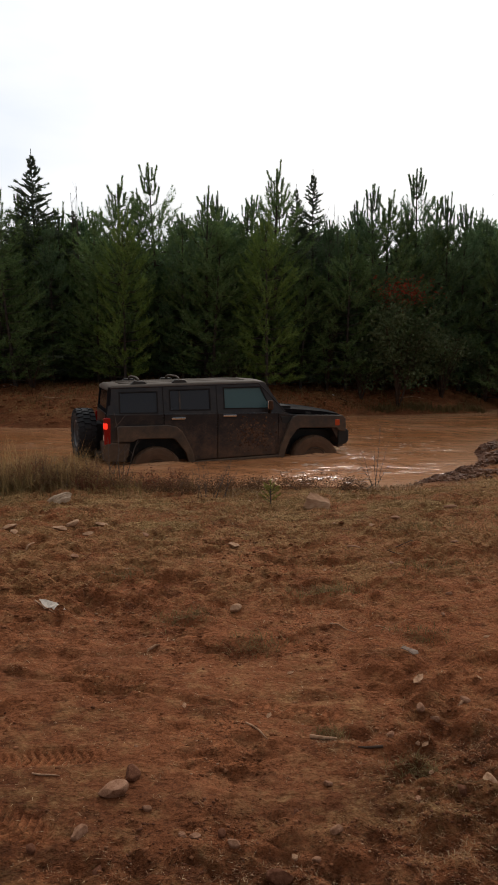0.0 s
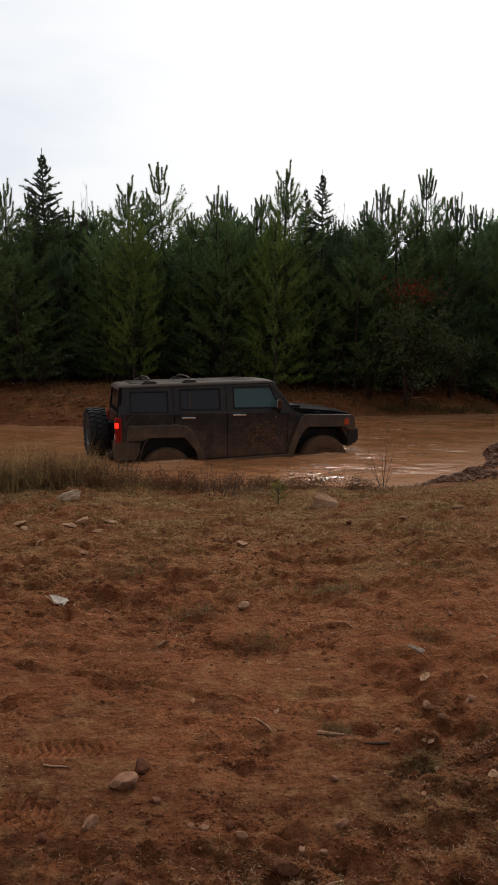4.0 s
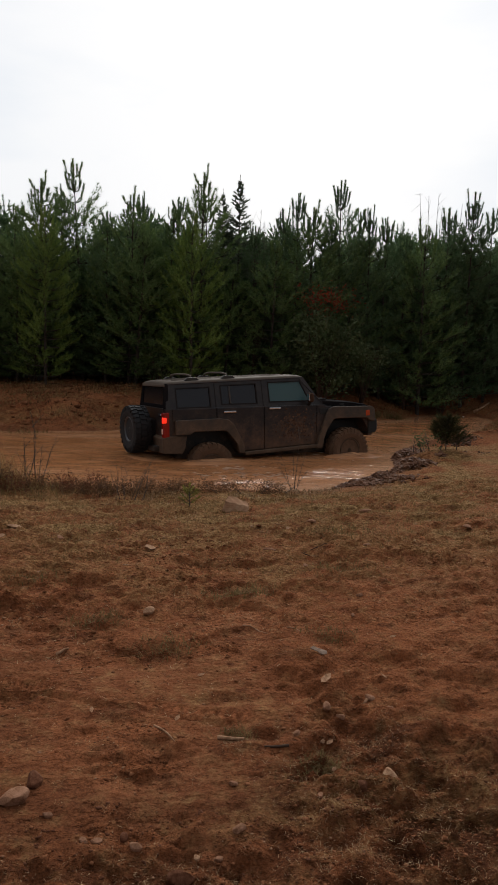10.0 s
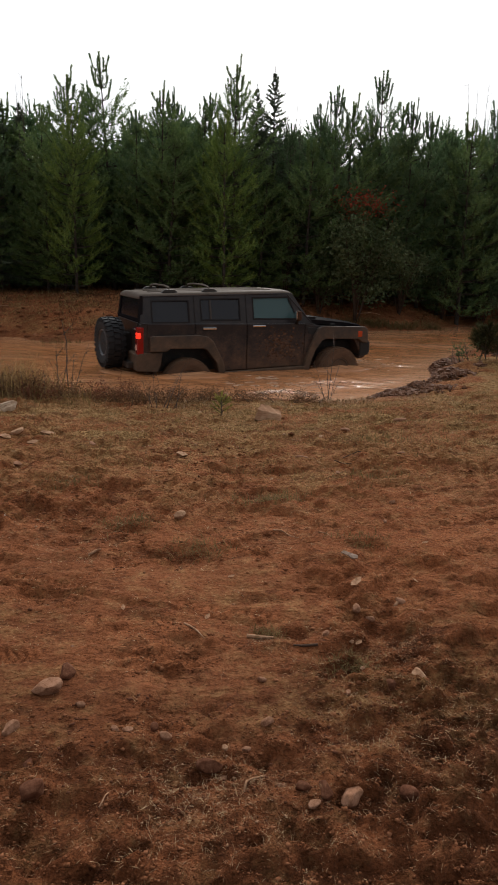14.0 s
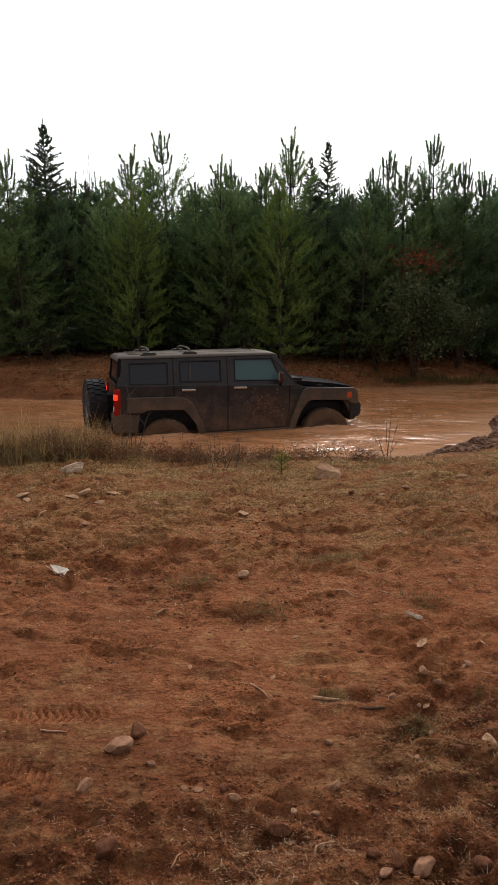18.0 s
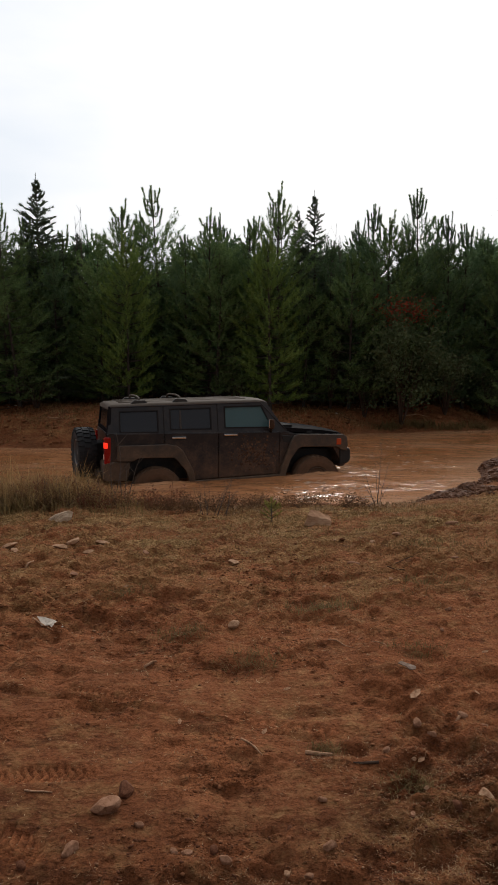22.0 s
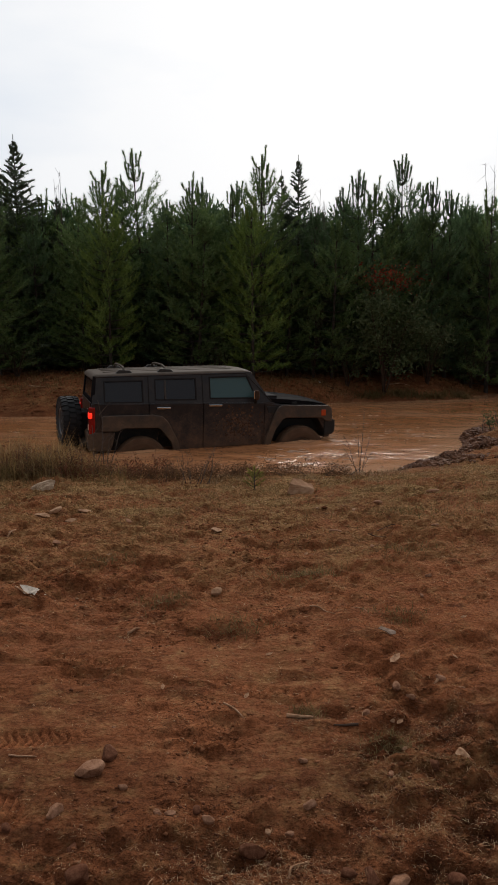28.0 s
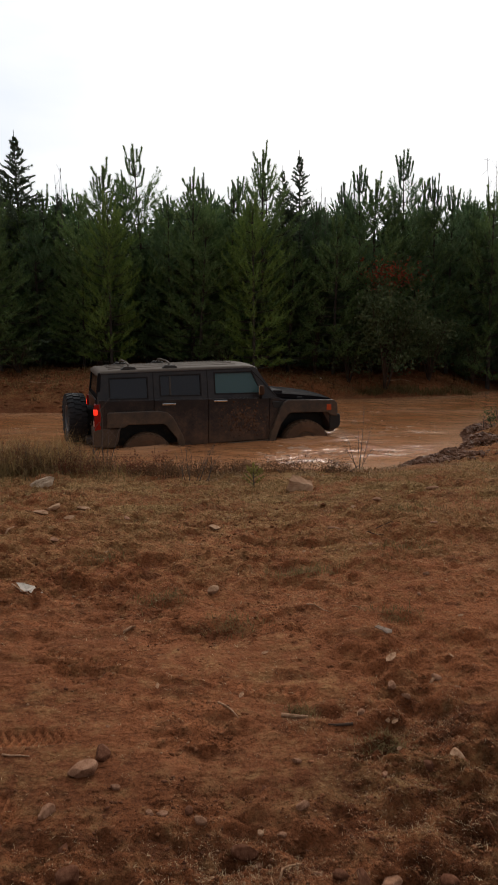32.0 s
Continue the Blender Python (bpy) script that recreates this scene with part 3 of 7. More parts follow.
def build_ground():
    grow = 1.35 ** np.arange(1, 20)
    gx = spaced([(-14, -4, 0.15), (-4, -2.2, 0.045), (-2.2, -1.12, 0.020), (-1.12, -0.50, 0.011), (-0.50, 2.4, 0.020), (2.4, 5, 0.05), (5, 16, 0.15)])
    gx = np.concatenate([(-14 - grow)[::-1], gx, 16 + grow])
    gy = spaced([(-3, 1.2, 0.10), (1.2, 2.05, 0.018), (2.05, 2.75, 0.011), (2.75, 3.4, 0.018), (3.4, 6.0, 0.024), (6.0, 10.6, 0.04), (10.6, 13.0, 0.07), (13.0, 27, 0.15)])
    gy = np.concatenate([(-3 - grow)[::-1], gy, 27 + grow])
    x, y = np.meshgrid(gx, gy)
    z = height(x, y)
    rows, cols = x.shape
    n = np.arange(rows * cols).reshape(rows, cols)
    quads = np.stack([n[:-1, :-1], n[:-1, 1:], n[1:, 1:], n[1:, :-1]], -1).reshape(-1, 4)
    me = bpy.data.meshes.new("ground")
    me.vertices.add(rows * cols)
    me.vertices.foreach_set("co", np.stack([x, y, z], -1).astype(np.float32).ravel())
    me.loops.add(quads.size)
    me.loops.foreach_set("vertex_index", quads.astype(np.int32).ravel())
    me.polygons.add(len(quads))
    me.polygons.foreach_set("loop_start", np.arange(0, quads.size, 4, dtype=np.int32))
    me.polygons.foreach_set("use_smooth", np.ones(len(quads), bool))
    me.update(calc_edges=True)
    d = pond_distance(x, y)
    far = np.clip((y - 15) / 2.0, 0, 1)
    thatch = thatch_at(x, y, d)
    wet = np.clip(1 - (d - 0.05) / 0.45 + 1.2 * (fbm(x, y, 2.0, 3, 0.5, 8) - 0.5), 0, 1) * (1 - 0.8 * far)
    # near ground and its left and right corners darkened: dark soil plus painted vignette
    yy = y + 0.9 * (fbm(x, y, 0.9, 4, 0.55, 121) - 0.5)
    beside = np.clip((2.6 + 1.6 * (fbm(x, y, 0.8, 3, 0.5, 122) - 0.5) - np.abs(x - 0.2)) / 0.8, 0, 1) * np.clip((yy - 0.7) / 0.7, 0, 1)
    loam_and_shade = np.clip((2.75 - yy) / 0.8, 0, 0.6) * beside + np.clip(fbm(x, y, 1.3, 4, 0.6, 54) * 4 - 2.25, 0, 1) * 0.25 * (y < 9)
    loam_and_shade = loam_and_shade + 0.6 * np.exp(-(((x - 0.85) / 0.5) ** 2) - ((y - 2.6) / 0.38) ** 2) + 0.4 * np.clip((-0.15 - x) / 0.5, 0, 1) * np.clip((3.6 - y) / 1.2, 0, 1) * beside + 0.35 * np.clip((x - 0.5) / 0.5, 0, 1) * np.clip((3.8 - y) / 1.2, 0, 1) * beside + 0.26 * np.clip((-0.35 - x) / 0.8, 0, 1) * np.clip((7.5 - y) / 2.0, 0, 1) * np.clip((y - 2.6) / 1.0, 0, 1)
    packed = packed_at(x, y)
    loam_and_shade = 0.5 * loam_and_shade * (packed * 1.0 + (1 - packed) * np.clip(fbm(x, y, 19.0, 4, 0.7, 59) * 4.6 - 1.6, 0.2, 1.4))
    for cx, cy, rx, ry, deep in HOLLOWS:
        # shade of the hollow put into the colour
        loam_and_shade = loam_and_shade + 0.22 * np.exp(-(((x - cx) / rx) ** 2) - ((y - cy) / ry) ** 2) * np.clip(fbm(x, y, 14.0, 3, 0.6, 77) * 3 - 0.7, 0.2, 1.2)
    loam_and_shade = loam_and_shade + far * np.clip(fbm(x, y, 1.6, 5, 0.7, 58) * 5.0 - 2.5, 0.0, 0.5)
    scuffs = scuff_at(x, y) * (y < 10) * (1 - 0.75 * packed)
    # scuff dents shaded in the colour; last term darkens the near edge as vignette
    loam_and_shade = np.clip(loam_and_shade + 0.46 * packed + 0.30 * scuffs + 0.40 * np.clip((2.75 - yy) / 0.9, 0, 1) * beside, 0, 1)
    thatch = thatch * (1 - 0.55 * scuffs) * np.clip(fbm(x, y, 2.6, 4, 0.6, 63) * 3.2 - 0.75, 0.35, 1.15)
    for cx, cy, turn, wide, long in RUTS:
        u = (x - cx) * math.cos(turn) + (y - cy) * math.sin(turn)
        v = -(x - cx) * math.sin(turn) + (y - cy) * math.cos(turn)
        inside = np.clip(1 - np.abs(v) / wide, 0, 1) * np.clip((long - np.abs(u)) / 0.15, 0, 1)
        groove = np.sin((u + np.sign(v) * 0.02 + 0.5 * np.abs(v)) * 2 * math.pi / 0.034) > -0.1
        # grooves of the print darkened in the colour as shade
        loam_and_shade = np.maximum(loam_and_shade * (1 - 0.8 * np.minimum(inside * 3, 1)), 0.60 * groove * np.minimum(inside * 3, 1))
        thatch = thatch * (1 - np.minimum(inside * 3, 1))
    for name, values in (("thatch", thatch), ("wet", wet), ("loam_and_shade", loam_and_shade), ("packed", packed)):
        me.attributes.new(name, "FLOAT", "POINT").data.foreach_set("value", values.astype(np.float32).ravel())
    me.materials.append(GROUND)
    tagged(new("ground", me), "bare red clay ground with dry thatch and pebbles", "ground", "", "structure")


def thatch_at(x, y, d):
    """How much dry thatch lies on the clay."""
    band = np.interp(d, [0, 0.3, 0.9, 2.6, 4.4, 5.6], [0, 0.55, 1.0, 0.9, 0.5, 0.1])
    band = np.where(y > 14, 0.40 * np.clip(fbm(x * 0.6, y * 1.5, 1.4, 4, 0.6, 67) * 4 - 1.4, 0.1, 1.3), band)
    patch = np.clip(fbm(x, y, 1.2, 4, 0.55, 61) * 3.2 - 1.65, 0, 1)
    front = np.clip(1 - np.abs(y - 2.25) / 0.45, 0, 1) * np.clip((x - 0.0) / 0.4, 0, 1) * 0.2
    return np.clip(band * (0.5 + 0.8 * fbm(x, y, 2.2, 3, 0.5, 66)) + 0.24 * patch * (y < 9) + front - 0.1, 0, 1)


def build_water():
    gx = spaced([(-15.5, -3.0, 0.12), (-3.0, 5.6, 0.06), (5.6, 11.5, 0.12)])
    gy = spaced([(9.0, 9.4, 0.08), (9.4, 15.4, 0.04), (15.4, 24.0, 0.10)])
    x, y = np.meshgrid(gx, gy)
    chop = 0.032 * (fbm(x * 0.8, y * 1.4, 1.4, 4, 0.5, 200) - 0.5) + 0.004 * np.sin(4.1 * x + 3.0 * fbm(x, y, 0.7, 2, 0.5, 210) * 6 + 7.5 * y)
    calm = np.clip(-pond_distance(x, y) / 0.8, 0.1, 1)
    # the wheels keep the water ahead of the nose and along the near shore in short steep ripples
    stir = np.zeros(x.shape)
    for cx, cy, rx, ry, up in ((1.9, 12.8, 1.5, 1.6, 1.0), (0.9, 10.7, 1.3, 0.45, 0.9), (3.6, 13.0, 1.2, 1.6, 0.9), (2.2, 10.9, 0.9, 0.7, 1.0), (-4.6, 14.2, 1.6, 0.8, 0.4), (-0.6, 10.4, 1.2, 0.3, 0.5)):
        stir = np.maximum(stir, up * np.exp(-(((x - cx) / rx) ** 2) - ((y - cy) / ry) ** 2))
    stir = np.maximum(stir, 0.5 * np.clip((x + 4.5) / 1.5, 0, 1) * np.clip((5.0 - x) / 1.5, 0, 1) * np.clip((15.0 - y) / 1.5, 0, 1))
    stir = stir * np.clip(fbm(x * 0.7, y * 1.3, 1.5, 3, 0.55, 240) * 3.4 - 1.0, 0.1, 1.2)
    warp = 5.0 * fbm(x, y, 0.9, 3, 0.5, 250)
    ripple = 0.0022 * np.sin(math.tau / 0.42 * (y + 0.25 * x) + warp) + 0.0016 * np.sin(math.tau / 0.29 * (y - 0.35 * x) + 1.7 * warp) + 0.0010 * np.sin(math.tau / 0.19 * (y + 0.12 * x) - 2.3 * warp)
    z = WATER_Z + chop * calm + ripple * stir * np.clip(-pond_distance(x, y) / 0.3, 0.2, 1) * np.clip((15.3 - y) / 1.0, 0, 1)
    rows, cols = x.shape
    n = np.arange(rows * cols).reshape(rows, cols)
    quads = np.stack([n[:-1, :-1], n[:-1, 1:], n[1:, 1:], n[1:, :-1]], -1).reshape(-1, 4)
    me = bpy.data.meshes.new("water")
    me.vertices.add(rows * cols)
    me.vertices.foreach_set("co", np.stack([x, y, z], -1).astype(np.float32).ravel())
    me.loops.add(quads.size)
    me.loops.foreach_set("vertex_index", quads.astype(np.int32).ravel())
    me.polygons.add(len(quads))
    me.polygons.foreach_set("loop_start", np.arange(0, quads.size, 4, dtype=np.int32))
    me.polygons.foreach_set("use_smooth", np.ones(len(quads), bool))
    me.update(calc_edges=True)
    shallow = np.exp(pond_distance(x, y) / 0.45) * (0.3 + 1.2 * fbm(x, y, 1.2, 3, 0.5, 220)) + np.clip(fbm(x * 0.6, y * 1.6, 0.9, 4, 0.6, 230) * 4 - 2.3, 0, 0.5)
    me.attributes.new("shallow", "FLOAT", "POINT").data.foreach_set("value", np.clip(shallow, 0, 0.85).astype(np.float32).ravel())
    me.attributes.new("stir", "FLOAT", "POINT").data.foreach_set("value", np.clip(stir, 0, 1).astype(np.float32).ravel())
    me.materials.append(WATER)
    tagged(new("water", me), "opaque orange-brown muddy water of a large puddle", "water", "", "structure")


build_ground()
build_water()


# ---- trees ----
def tube(bm, points, radii, sides=6):
    """A tapered tube along points."""
    rings = []
    for i, p in enumerate(points):
        p = Vector(p)
        a = Vector(points[max(i - 1, 0)])
        b = Vector(points[min(i + 1, len(points) - 1)])
        turn = (b - a).to_track_quat("Z", "Y")
        rings.append([bm.verts.new(p + turn @ Vector((radii[i] * math.cos(k * math.tau / sides), radii[i] * math.sin(k * math.tau / sides), 0)))
                      for k in range(sides)])
    for lo, hi in zip(rings, rings[1:]):
        for k in range(sides):
            bm.faces.new((lo[k], lo[(k + 1) % sides], hi[(k + 1) % sides], hi[k]))
    bm.faces.new(rings[0][::-1])
    bm.faces.new(rings[-1])
    return bm


def brush(rng, start, end, count, length, width, lean=0.75):
    """Needles round a twig, as loose triangles."""
    start, end = np.asarray(start, float), np.asarray(end, float)
    axis = end - start
    axis /= np.linalg.norm(axis) + 1e-9
    side = np.cross(axis, [0.3, 0.5, 0.81])
    side /= np.linalg.norm(side) + 1e-9
    over = np.cross(axis, side)
    s = rng.random(count) ** 0.8
    a = rng.random(count) * math.tau
    out = np.cos(a)[:, None] * side + np.sin(a)[:, None] * over
    way = out * (1.05 - lean * (0.5 + 0.5 * s[:, None])) + axis * lean
    way /= np.linalg.norm(way, axis=1, keepdims=True)
    root = start + s[:, None] * (end - start)
    tip = root + way * (length * (0.7 + 0.5 * rng.random(count)))[:, None]
    flat = np.cross(way, rng.normal(size=(count, 3)))
    flat /= np.linalg.norm(flat, axis=1, keepdims=True)
    flat *= width / 2
    return np.stack([root - flat, root + flat, tip], 1)


def pine_meshes(seed, tall, spread, density=1.0, mat=None, needle=0.112, width=0.0165, lowest=0.30, open_from=0.79):
    """Trunk and crown of a young pine: whorls of upturned limbs in soft tufts below, upright needle candles on top."""
    rng = np.random.default_rng(seed)
    bm = bmesh.new()
    lean = rng.normal(size=2) * 0.02
    spine = [(lean[0] * z, lean[1] * z, z) for z in np.linspace(-0.4, tall * 0.97, 9)]
    tube(bm, spine, np.linspace(0.075, 0.010, 9) * tall / 6.5, 6)
    needle_sets = []
    up = np.array([0, 0, 1.0])
    fat = max(1.0, width / 0.0165) ** 0.3

    def candle(base, out, length, first):
        """A limb that swings upright and ends in a thick, even brush."""
        elbow = base + out * 0.78 + up * first
        end = base + out * 1.02 + up * (first + length) + rng.normal(size=3) * [0.03, 0.03, 0]
        tube(bm, [base, elbow, end], [0.014, 0.010, 0.004], 3)
        needle_sets.append(brush(rng, base + (elbow - base) * 0.25, elbow, int(80 * density), 0.070, 0.0120 * fat, 0.5))
        needle_sets.append(brush(rng, elbow, end, int((140 + 400 * length) * density), 0.076, 0.0125 * fat, 0.58))

    z = lowest
    while z < tall * 0.93:
        f = z / tall
        high = f > open_from
        reach = spread * (1 - f) ** 0.55 * min(1.0, 0.62 + 1.6 * f) + 0.12
        reach *= 1 - 0.38 * min(1.0, max(0.0, (f - 0.60) / 0.18))
        limbs = int(rng.integers(3, 6)) if high else int(rng.integers(5, 8))
        first = rng.random() * math.tau
        base = np.array([lean[0] * z, lean[1] * z, z])
        for k in range(limbs):
            a = first + k * math.tau / limbs + rng.normal() * 0.25
            flat = np.array([math.cos(a), math.sin(a), 0])
            r = reach * (0.62 + 0.5 * rng.random())
            if high:
                candle(base, flat * min(r * 1.4, 0.80) * 0.62, 0.22 + 0.32 * rng.random(), 0.08 + 0.14 * rng.random())
                continue
            rise = (0.10 + 0.75 * f**1.4) * r * (0.5 + 0.8 * rng.random())
            mid = base + flat * r * 0.6 + up * rise * 0.35
            end = base + flat * r + up * (rise + 0.10)
            tube(bm, [base, mid, end], [0.020 * (1 - 0.6 * f), 0.011, 0.004], 3)
            needle_sets.append(brush(rng, mid, end + up * 0.08, int(50 * density), needle, width, 0.55))
            forks = 5 + int(5.0 * r)
            for j in range(forks):
                s = 0.36 + 0.64 * ((j + rng.random()) / forks) ** 0.8
                root = (mid + (end - mid) * (s - 0.6) / 0.4) if s > 0.6 else base + (mid - base) * s / 0.6
                turn = (1 if j % 2 else -1) * (0.25 + 0.75 * rng.random())
                way = np.array([math.cos(a + turn), math.sin(a + turn), 0.35 + 0.9 * f + 0.7 * rng.random()])
                twig = root + way * (0.20 + 0.22 * rng.random()) * (1 - 0.25 * f)
                needle_sets.append(brush(rng, root + (twig - root) * 0.25, twig, int(38 * density), needle, width, 0.58))
        z += (0.30 + 0.12 * rng.random()) if not high else 0.28 + 0.12 * rng.random()
    top = np.array(spine[-1])
    needle_sets.append(brush(rng, top - [0, 0, 0.62], top + [0, 0, 0.10], int(420 * density), 0.076, 0.0125 * fat, 0.58))
    for k in range(5):
        a = k * math.tau / 5 + rng.random()
        candle(top - up * (0.62 + 0.12 * rng.random()), np.array([math.cos(a), math.sin(a), 0]) * (0.16 + 0.08 * rng.random()), 0.24 + 0.2 * rng.random(), 0.08)
    trunk = bpy.data.meshes.new("trunk")
    bm.to_mesh(trunk)
    bm.free()
    trunk.materials.append(BARK)
    return trunk, tris_mesh("crown", np.concatenate(needle_sets), mat or PINE)


def spruce_meshes(seed, tall, spread, density=1.0):
    """A narrow spruce: many short limbs that hang slightly, with a thin spire."""
    rng = np.random.default_rng(seed)
    bm = bmesh.new()
    tube(bm, [(0, 0, z) for z in np.linspace(-0.4, tall, 8)], np.linspace(0.08, 0.006, 8), 7)
    sets = []
    z = 0.3
    while z < tall - 0.22:
        f = min(1.0, (z + 0.20) / tall)
        reach = spread * (1 - f) ** 1.05 * (0.8 + 0.35 * rng.random()) + 0.05
        for k in range(int(rng.integers(5, 8))):
            a = rng.random() * math.tau
            r = reach * (0.5 + 0.7 * rng.random())
            base = np.array([0, 0, z])
            flat = np.array([math.cos(a), math.sin(a), 0])
            end = base + flat * r + [0, 0, r * (-0.15 + f * (0.35 + 0.75 * rng.random()))]
            tube(bm, [base, end], [0.012, 0.004], 3)
            sets.append(brush(rng, base + flat * r * 0.15, end, int((34 + 70 * r) * density), 0.055 + 0.08 * (1 - f), 0.020, 0.6))
            for j in range(int(1 + 4 * r)):
                s = 0.3 + 0.65 * rng.random()
                root = base + (end - base) * s
                t = a + (1 if j % 2 else -1) * 0.7
                sets.append(brush(rng, root, root + [0.3 * r * math.cos(t), 0.3 * r * math.sin(t), -0.03 + 0.1 * f], int(20 * density), 0.055 + 0.08 * (1 - f), 0.020, 0.6))
        z += 0.10 + 0.05 * rng.random()
    sets.append(brush(rng, [0, 0, tall - 0.35], [0, 0, tall], int(30 * density), 0.06, 0.014, 0.9))
    trunk = bpy.data.meshes.new("trunk")
    bm.to_mesh(trunk)
    bm.free()
    trunk.materials.append(BARK)
    return trunk, tris_mesh("crown", np.concatenate(sets), SPRUCE)


PINES = [pine_meshes(1, 6.6, 1.45, 0.82, PINE), pine_meshes(2, 6.6, 1.25, 0.84, PINE_BLUE), pine_meshes(3, 6.6, 1.6, 0.78, PINE),
         pine_meshes(4, 6.6, 1.3, 0.84, PINE_DARK), pine_meshes(5, 6.6, 1.5, 0.9, PINE_YELLOW)]
BACK_PINES = [pine_meshes(11, 6.4, 1.5, 0.20, PINE_DARK, 0.21, 0.078, 0.12, 0.82), pine_meshes(12, 6.4, 1.45, 0.20, PINE_BLUE, 0.21, 0.078, 0.12, 0.82)]
SPRUCES = [spruce_meshes(21, 7.0, 2.7, 1.6), spruce_meshes(22, 7.0, 2.2, 1.0)]


def tree(meshes, x, y, top, turn, label, slim=1.0, tall=6.6):
    z = float(height(x, y, False)) - 0.02
    k = (top - z) / tall
    root = thing("spruce_tree" if meshes in SPRUCES else "pine_tree", pose(x, y, z, 0, 0, turn), label, "tree", "trees of the young plantation")
    root.scale = (k * slim, k * slim, k)
    part_mesh("trunk", meshes[0], root)
    part_mesh("crown", meshes[1], root)
    return root


# the front rank: x, y, height of the tip, kind
FRONT = [(-7.6, 22.0, 6.64, 0), (-5.95, 21.6, 5.4, 1), (-5.0, 22.4, 5.8, 2), (-4.05, 22.2, 6.7, 0), (-3.45, 22.9, 6.6, 3), (-2.75, 22.6, 7.3, 2),
         (-3.7, 21.2, 5.7, 4), (-2.0, 21.6, 5.7, 1), (-1.35, 22.3, 6.40, 0), (-0.95, 22.9, 6.50, 3), (-0.2, 22.2, 6.0, 2), (0.2, 22.9, 6.5, 1),
         (0.8, 22.4, 7.15, 0), (0.55, 21.2, 5.6, 4), (1.25, 23.2, 6.6, 2), (2.45, 22.2, 5.6, 3), (3.0, 21.9, 5.0, 2), (3.86, 22.2, 6.65, 1),
         (3.55, 23.0, 6.3, 3), (4.35, 22.9, 6.4, 0), (4.85, 22.3, 5.9, 3), (5.3, 22.6, 7.2, 1), (5.7, 23.3, 6.4, 2), (6.3, 22.7, 6.4, 3),
         (6.85, 23.0, 6.2, 1), (7.6, 23.2, 5.7, 3), (8.4, 23.4, 6.1, 0), (9.1, 23.4, 6.7, 1), (9.9, 23.4, 7.25, 3), (10.8, 23.6, 6.8, 1),
         (11.9, 23.9, 6.9, 3), (-8.8, 22.2, 6.9, 2), (-7.2, 23.4, 6.5, 2), (-6.2, 23.6, 6.3, 0), (-6.9, 20.9, 4.9, 2), (-8.3, 20.7, 4.6, 0), (-10.2, 22.0, 6.6, 1), (-1.1, 21.3, 4.9, 2), (-2.75, 22.0, 4.2, 3), (-1.7, 22.4, 4.4, 3), (1.6, 21.9, 4.3, 2), (-4.6, 21.6, 4.0, 2)]
BEHIND = [(-6.4, 25.3), (-4.6, 25.2), (-2.9, 25.4), (-1.6, 25.3), (-0.4, 25.2), (1.0, 25.3), (2.6, 25.4), (4.1, 25.3), (6.0, 25.5)]
LABELS = ["full young pine with upright candles, green down to the ground", "young pine with blue-green needles and a bare leader",
          "broad young pine with thick soft green foliage", "narrow dark blue-green young pine in the rank", "low yellow-green young pine at the wood's edge"]
rng = random.Random(4)
for x, y, top, k in FRONT:
    forward = 0.7 if k in (0, 4) else 0.25 if k == 2 else 0.0
    tree(PINES[k], x * (1 - forward / 22), y - forward, top - 0.2 * forward, rng.uniform(0, 360), LABELS[k], rng.uniform(0.85, 1.1) * (1.35 if top < 5 else 1.12 if k in (0, 2) else 0.95))
for x, y, top, k in [(-6.75, 22.9, 7.84, 0), (1.53, 22.9, 6.75, 1), (2.07, 23.1, 7.25, 1), (-5.6, 23.3, 6.2, 1)]:
    tree(SPRUCES[k], x, y, top, rng.uniform(0, 360), "dark spruce with a thin spire and drooping limbs", 1.0, 7.0)
for x, y in BEHIND:
    tree(BACK_PINES[0], x, y, 5.6, 40 * x, "dark young pine behind the front rank of the plantation", 1.1, 6.4)
for row, (y, low) in enumerate([(24.4, 5.75), (26.2, 5.9), (28.6, 6.2)]):
    for i in range(23):
        x = -15.0 + i * 1.36 + rng.uniform(-0.5, 0.5) + row * 0.4
        tree(BACK_PINES[(i + row) % 2], x, y + rng.uniform(-0.7, 0.7) + 0.06 * max(x, 0), low + rng.uniform(-0.5, 0.75), rng.uniform(0, 360),
             "dark young pine behind the front rank of the plantation", rng.uniform(0.9, 1.2), 6.4)


# ---- the vehicle: x ahead, y to its left, z up from the foot of the tyres, in metres ----
def soften(bm, width=0.012, steps=2, angle=25):
    edges = [e for e in bm.edges if len(e.link_faces) == 2 and e.calc_face_angle(0) > radians(angle)]
    bmesh.ops.bevel(bm, geom=edges, offset=width, segments=steps, profile=0.6, affect="EDGES", clamp_overlap=True)
    return bm


def slab(outline, lo, hi, axis="y", bevel=0.012, steps=2):
    """A closed outline (pairs in the plane across the axis) drawn out from lo to hi along the axis."""
    bm = bmesh.new()

    def spot(a, b, s):
        return {"x": (s, a, b), "y": (a, s, b), "z": (a, b, s)}[axis]

    first = [bm.verts.new(spot(a, b, lo)) for a, b in outline]
    last = [bm.verts.new(spot(a, b, hi)) for a, b in outline]
    bm.faces.new(first)
    bm.faces.new(last[::-1])
    for k in range(len(outline)):
        j = (k + 1) % len(outline)
        bm.faces.new((first[k], last[k], last[j], first[j]))
    bmesh.ops.recalc_face_normals(bm, faces=bm.faces)
    return soften(bm, bevel, steps) if bevel else bm


def block(x0, x1, y0, y1, z0, z1, bevel=0.012, steps=2):
    return slab([(x0, z0), (x1, z0), (x1, z1), (x0, z1)], y0, y1, "y", bevel, steps)


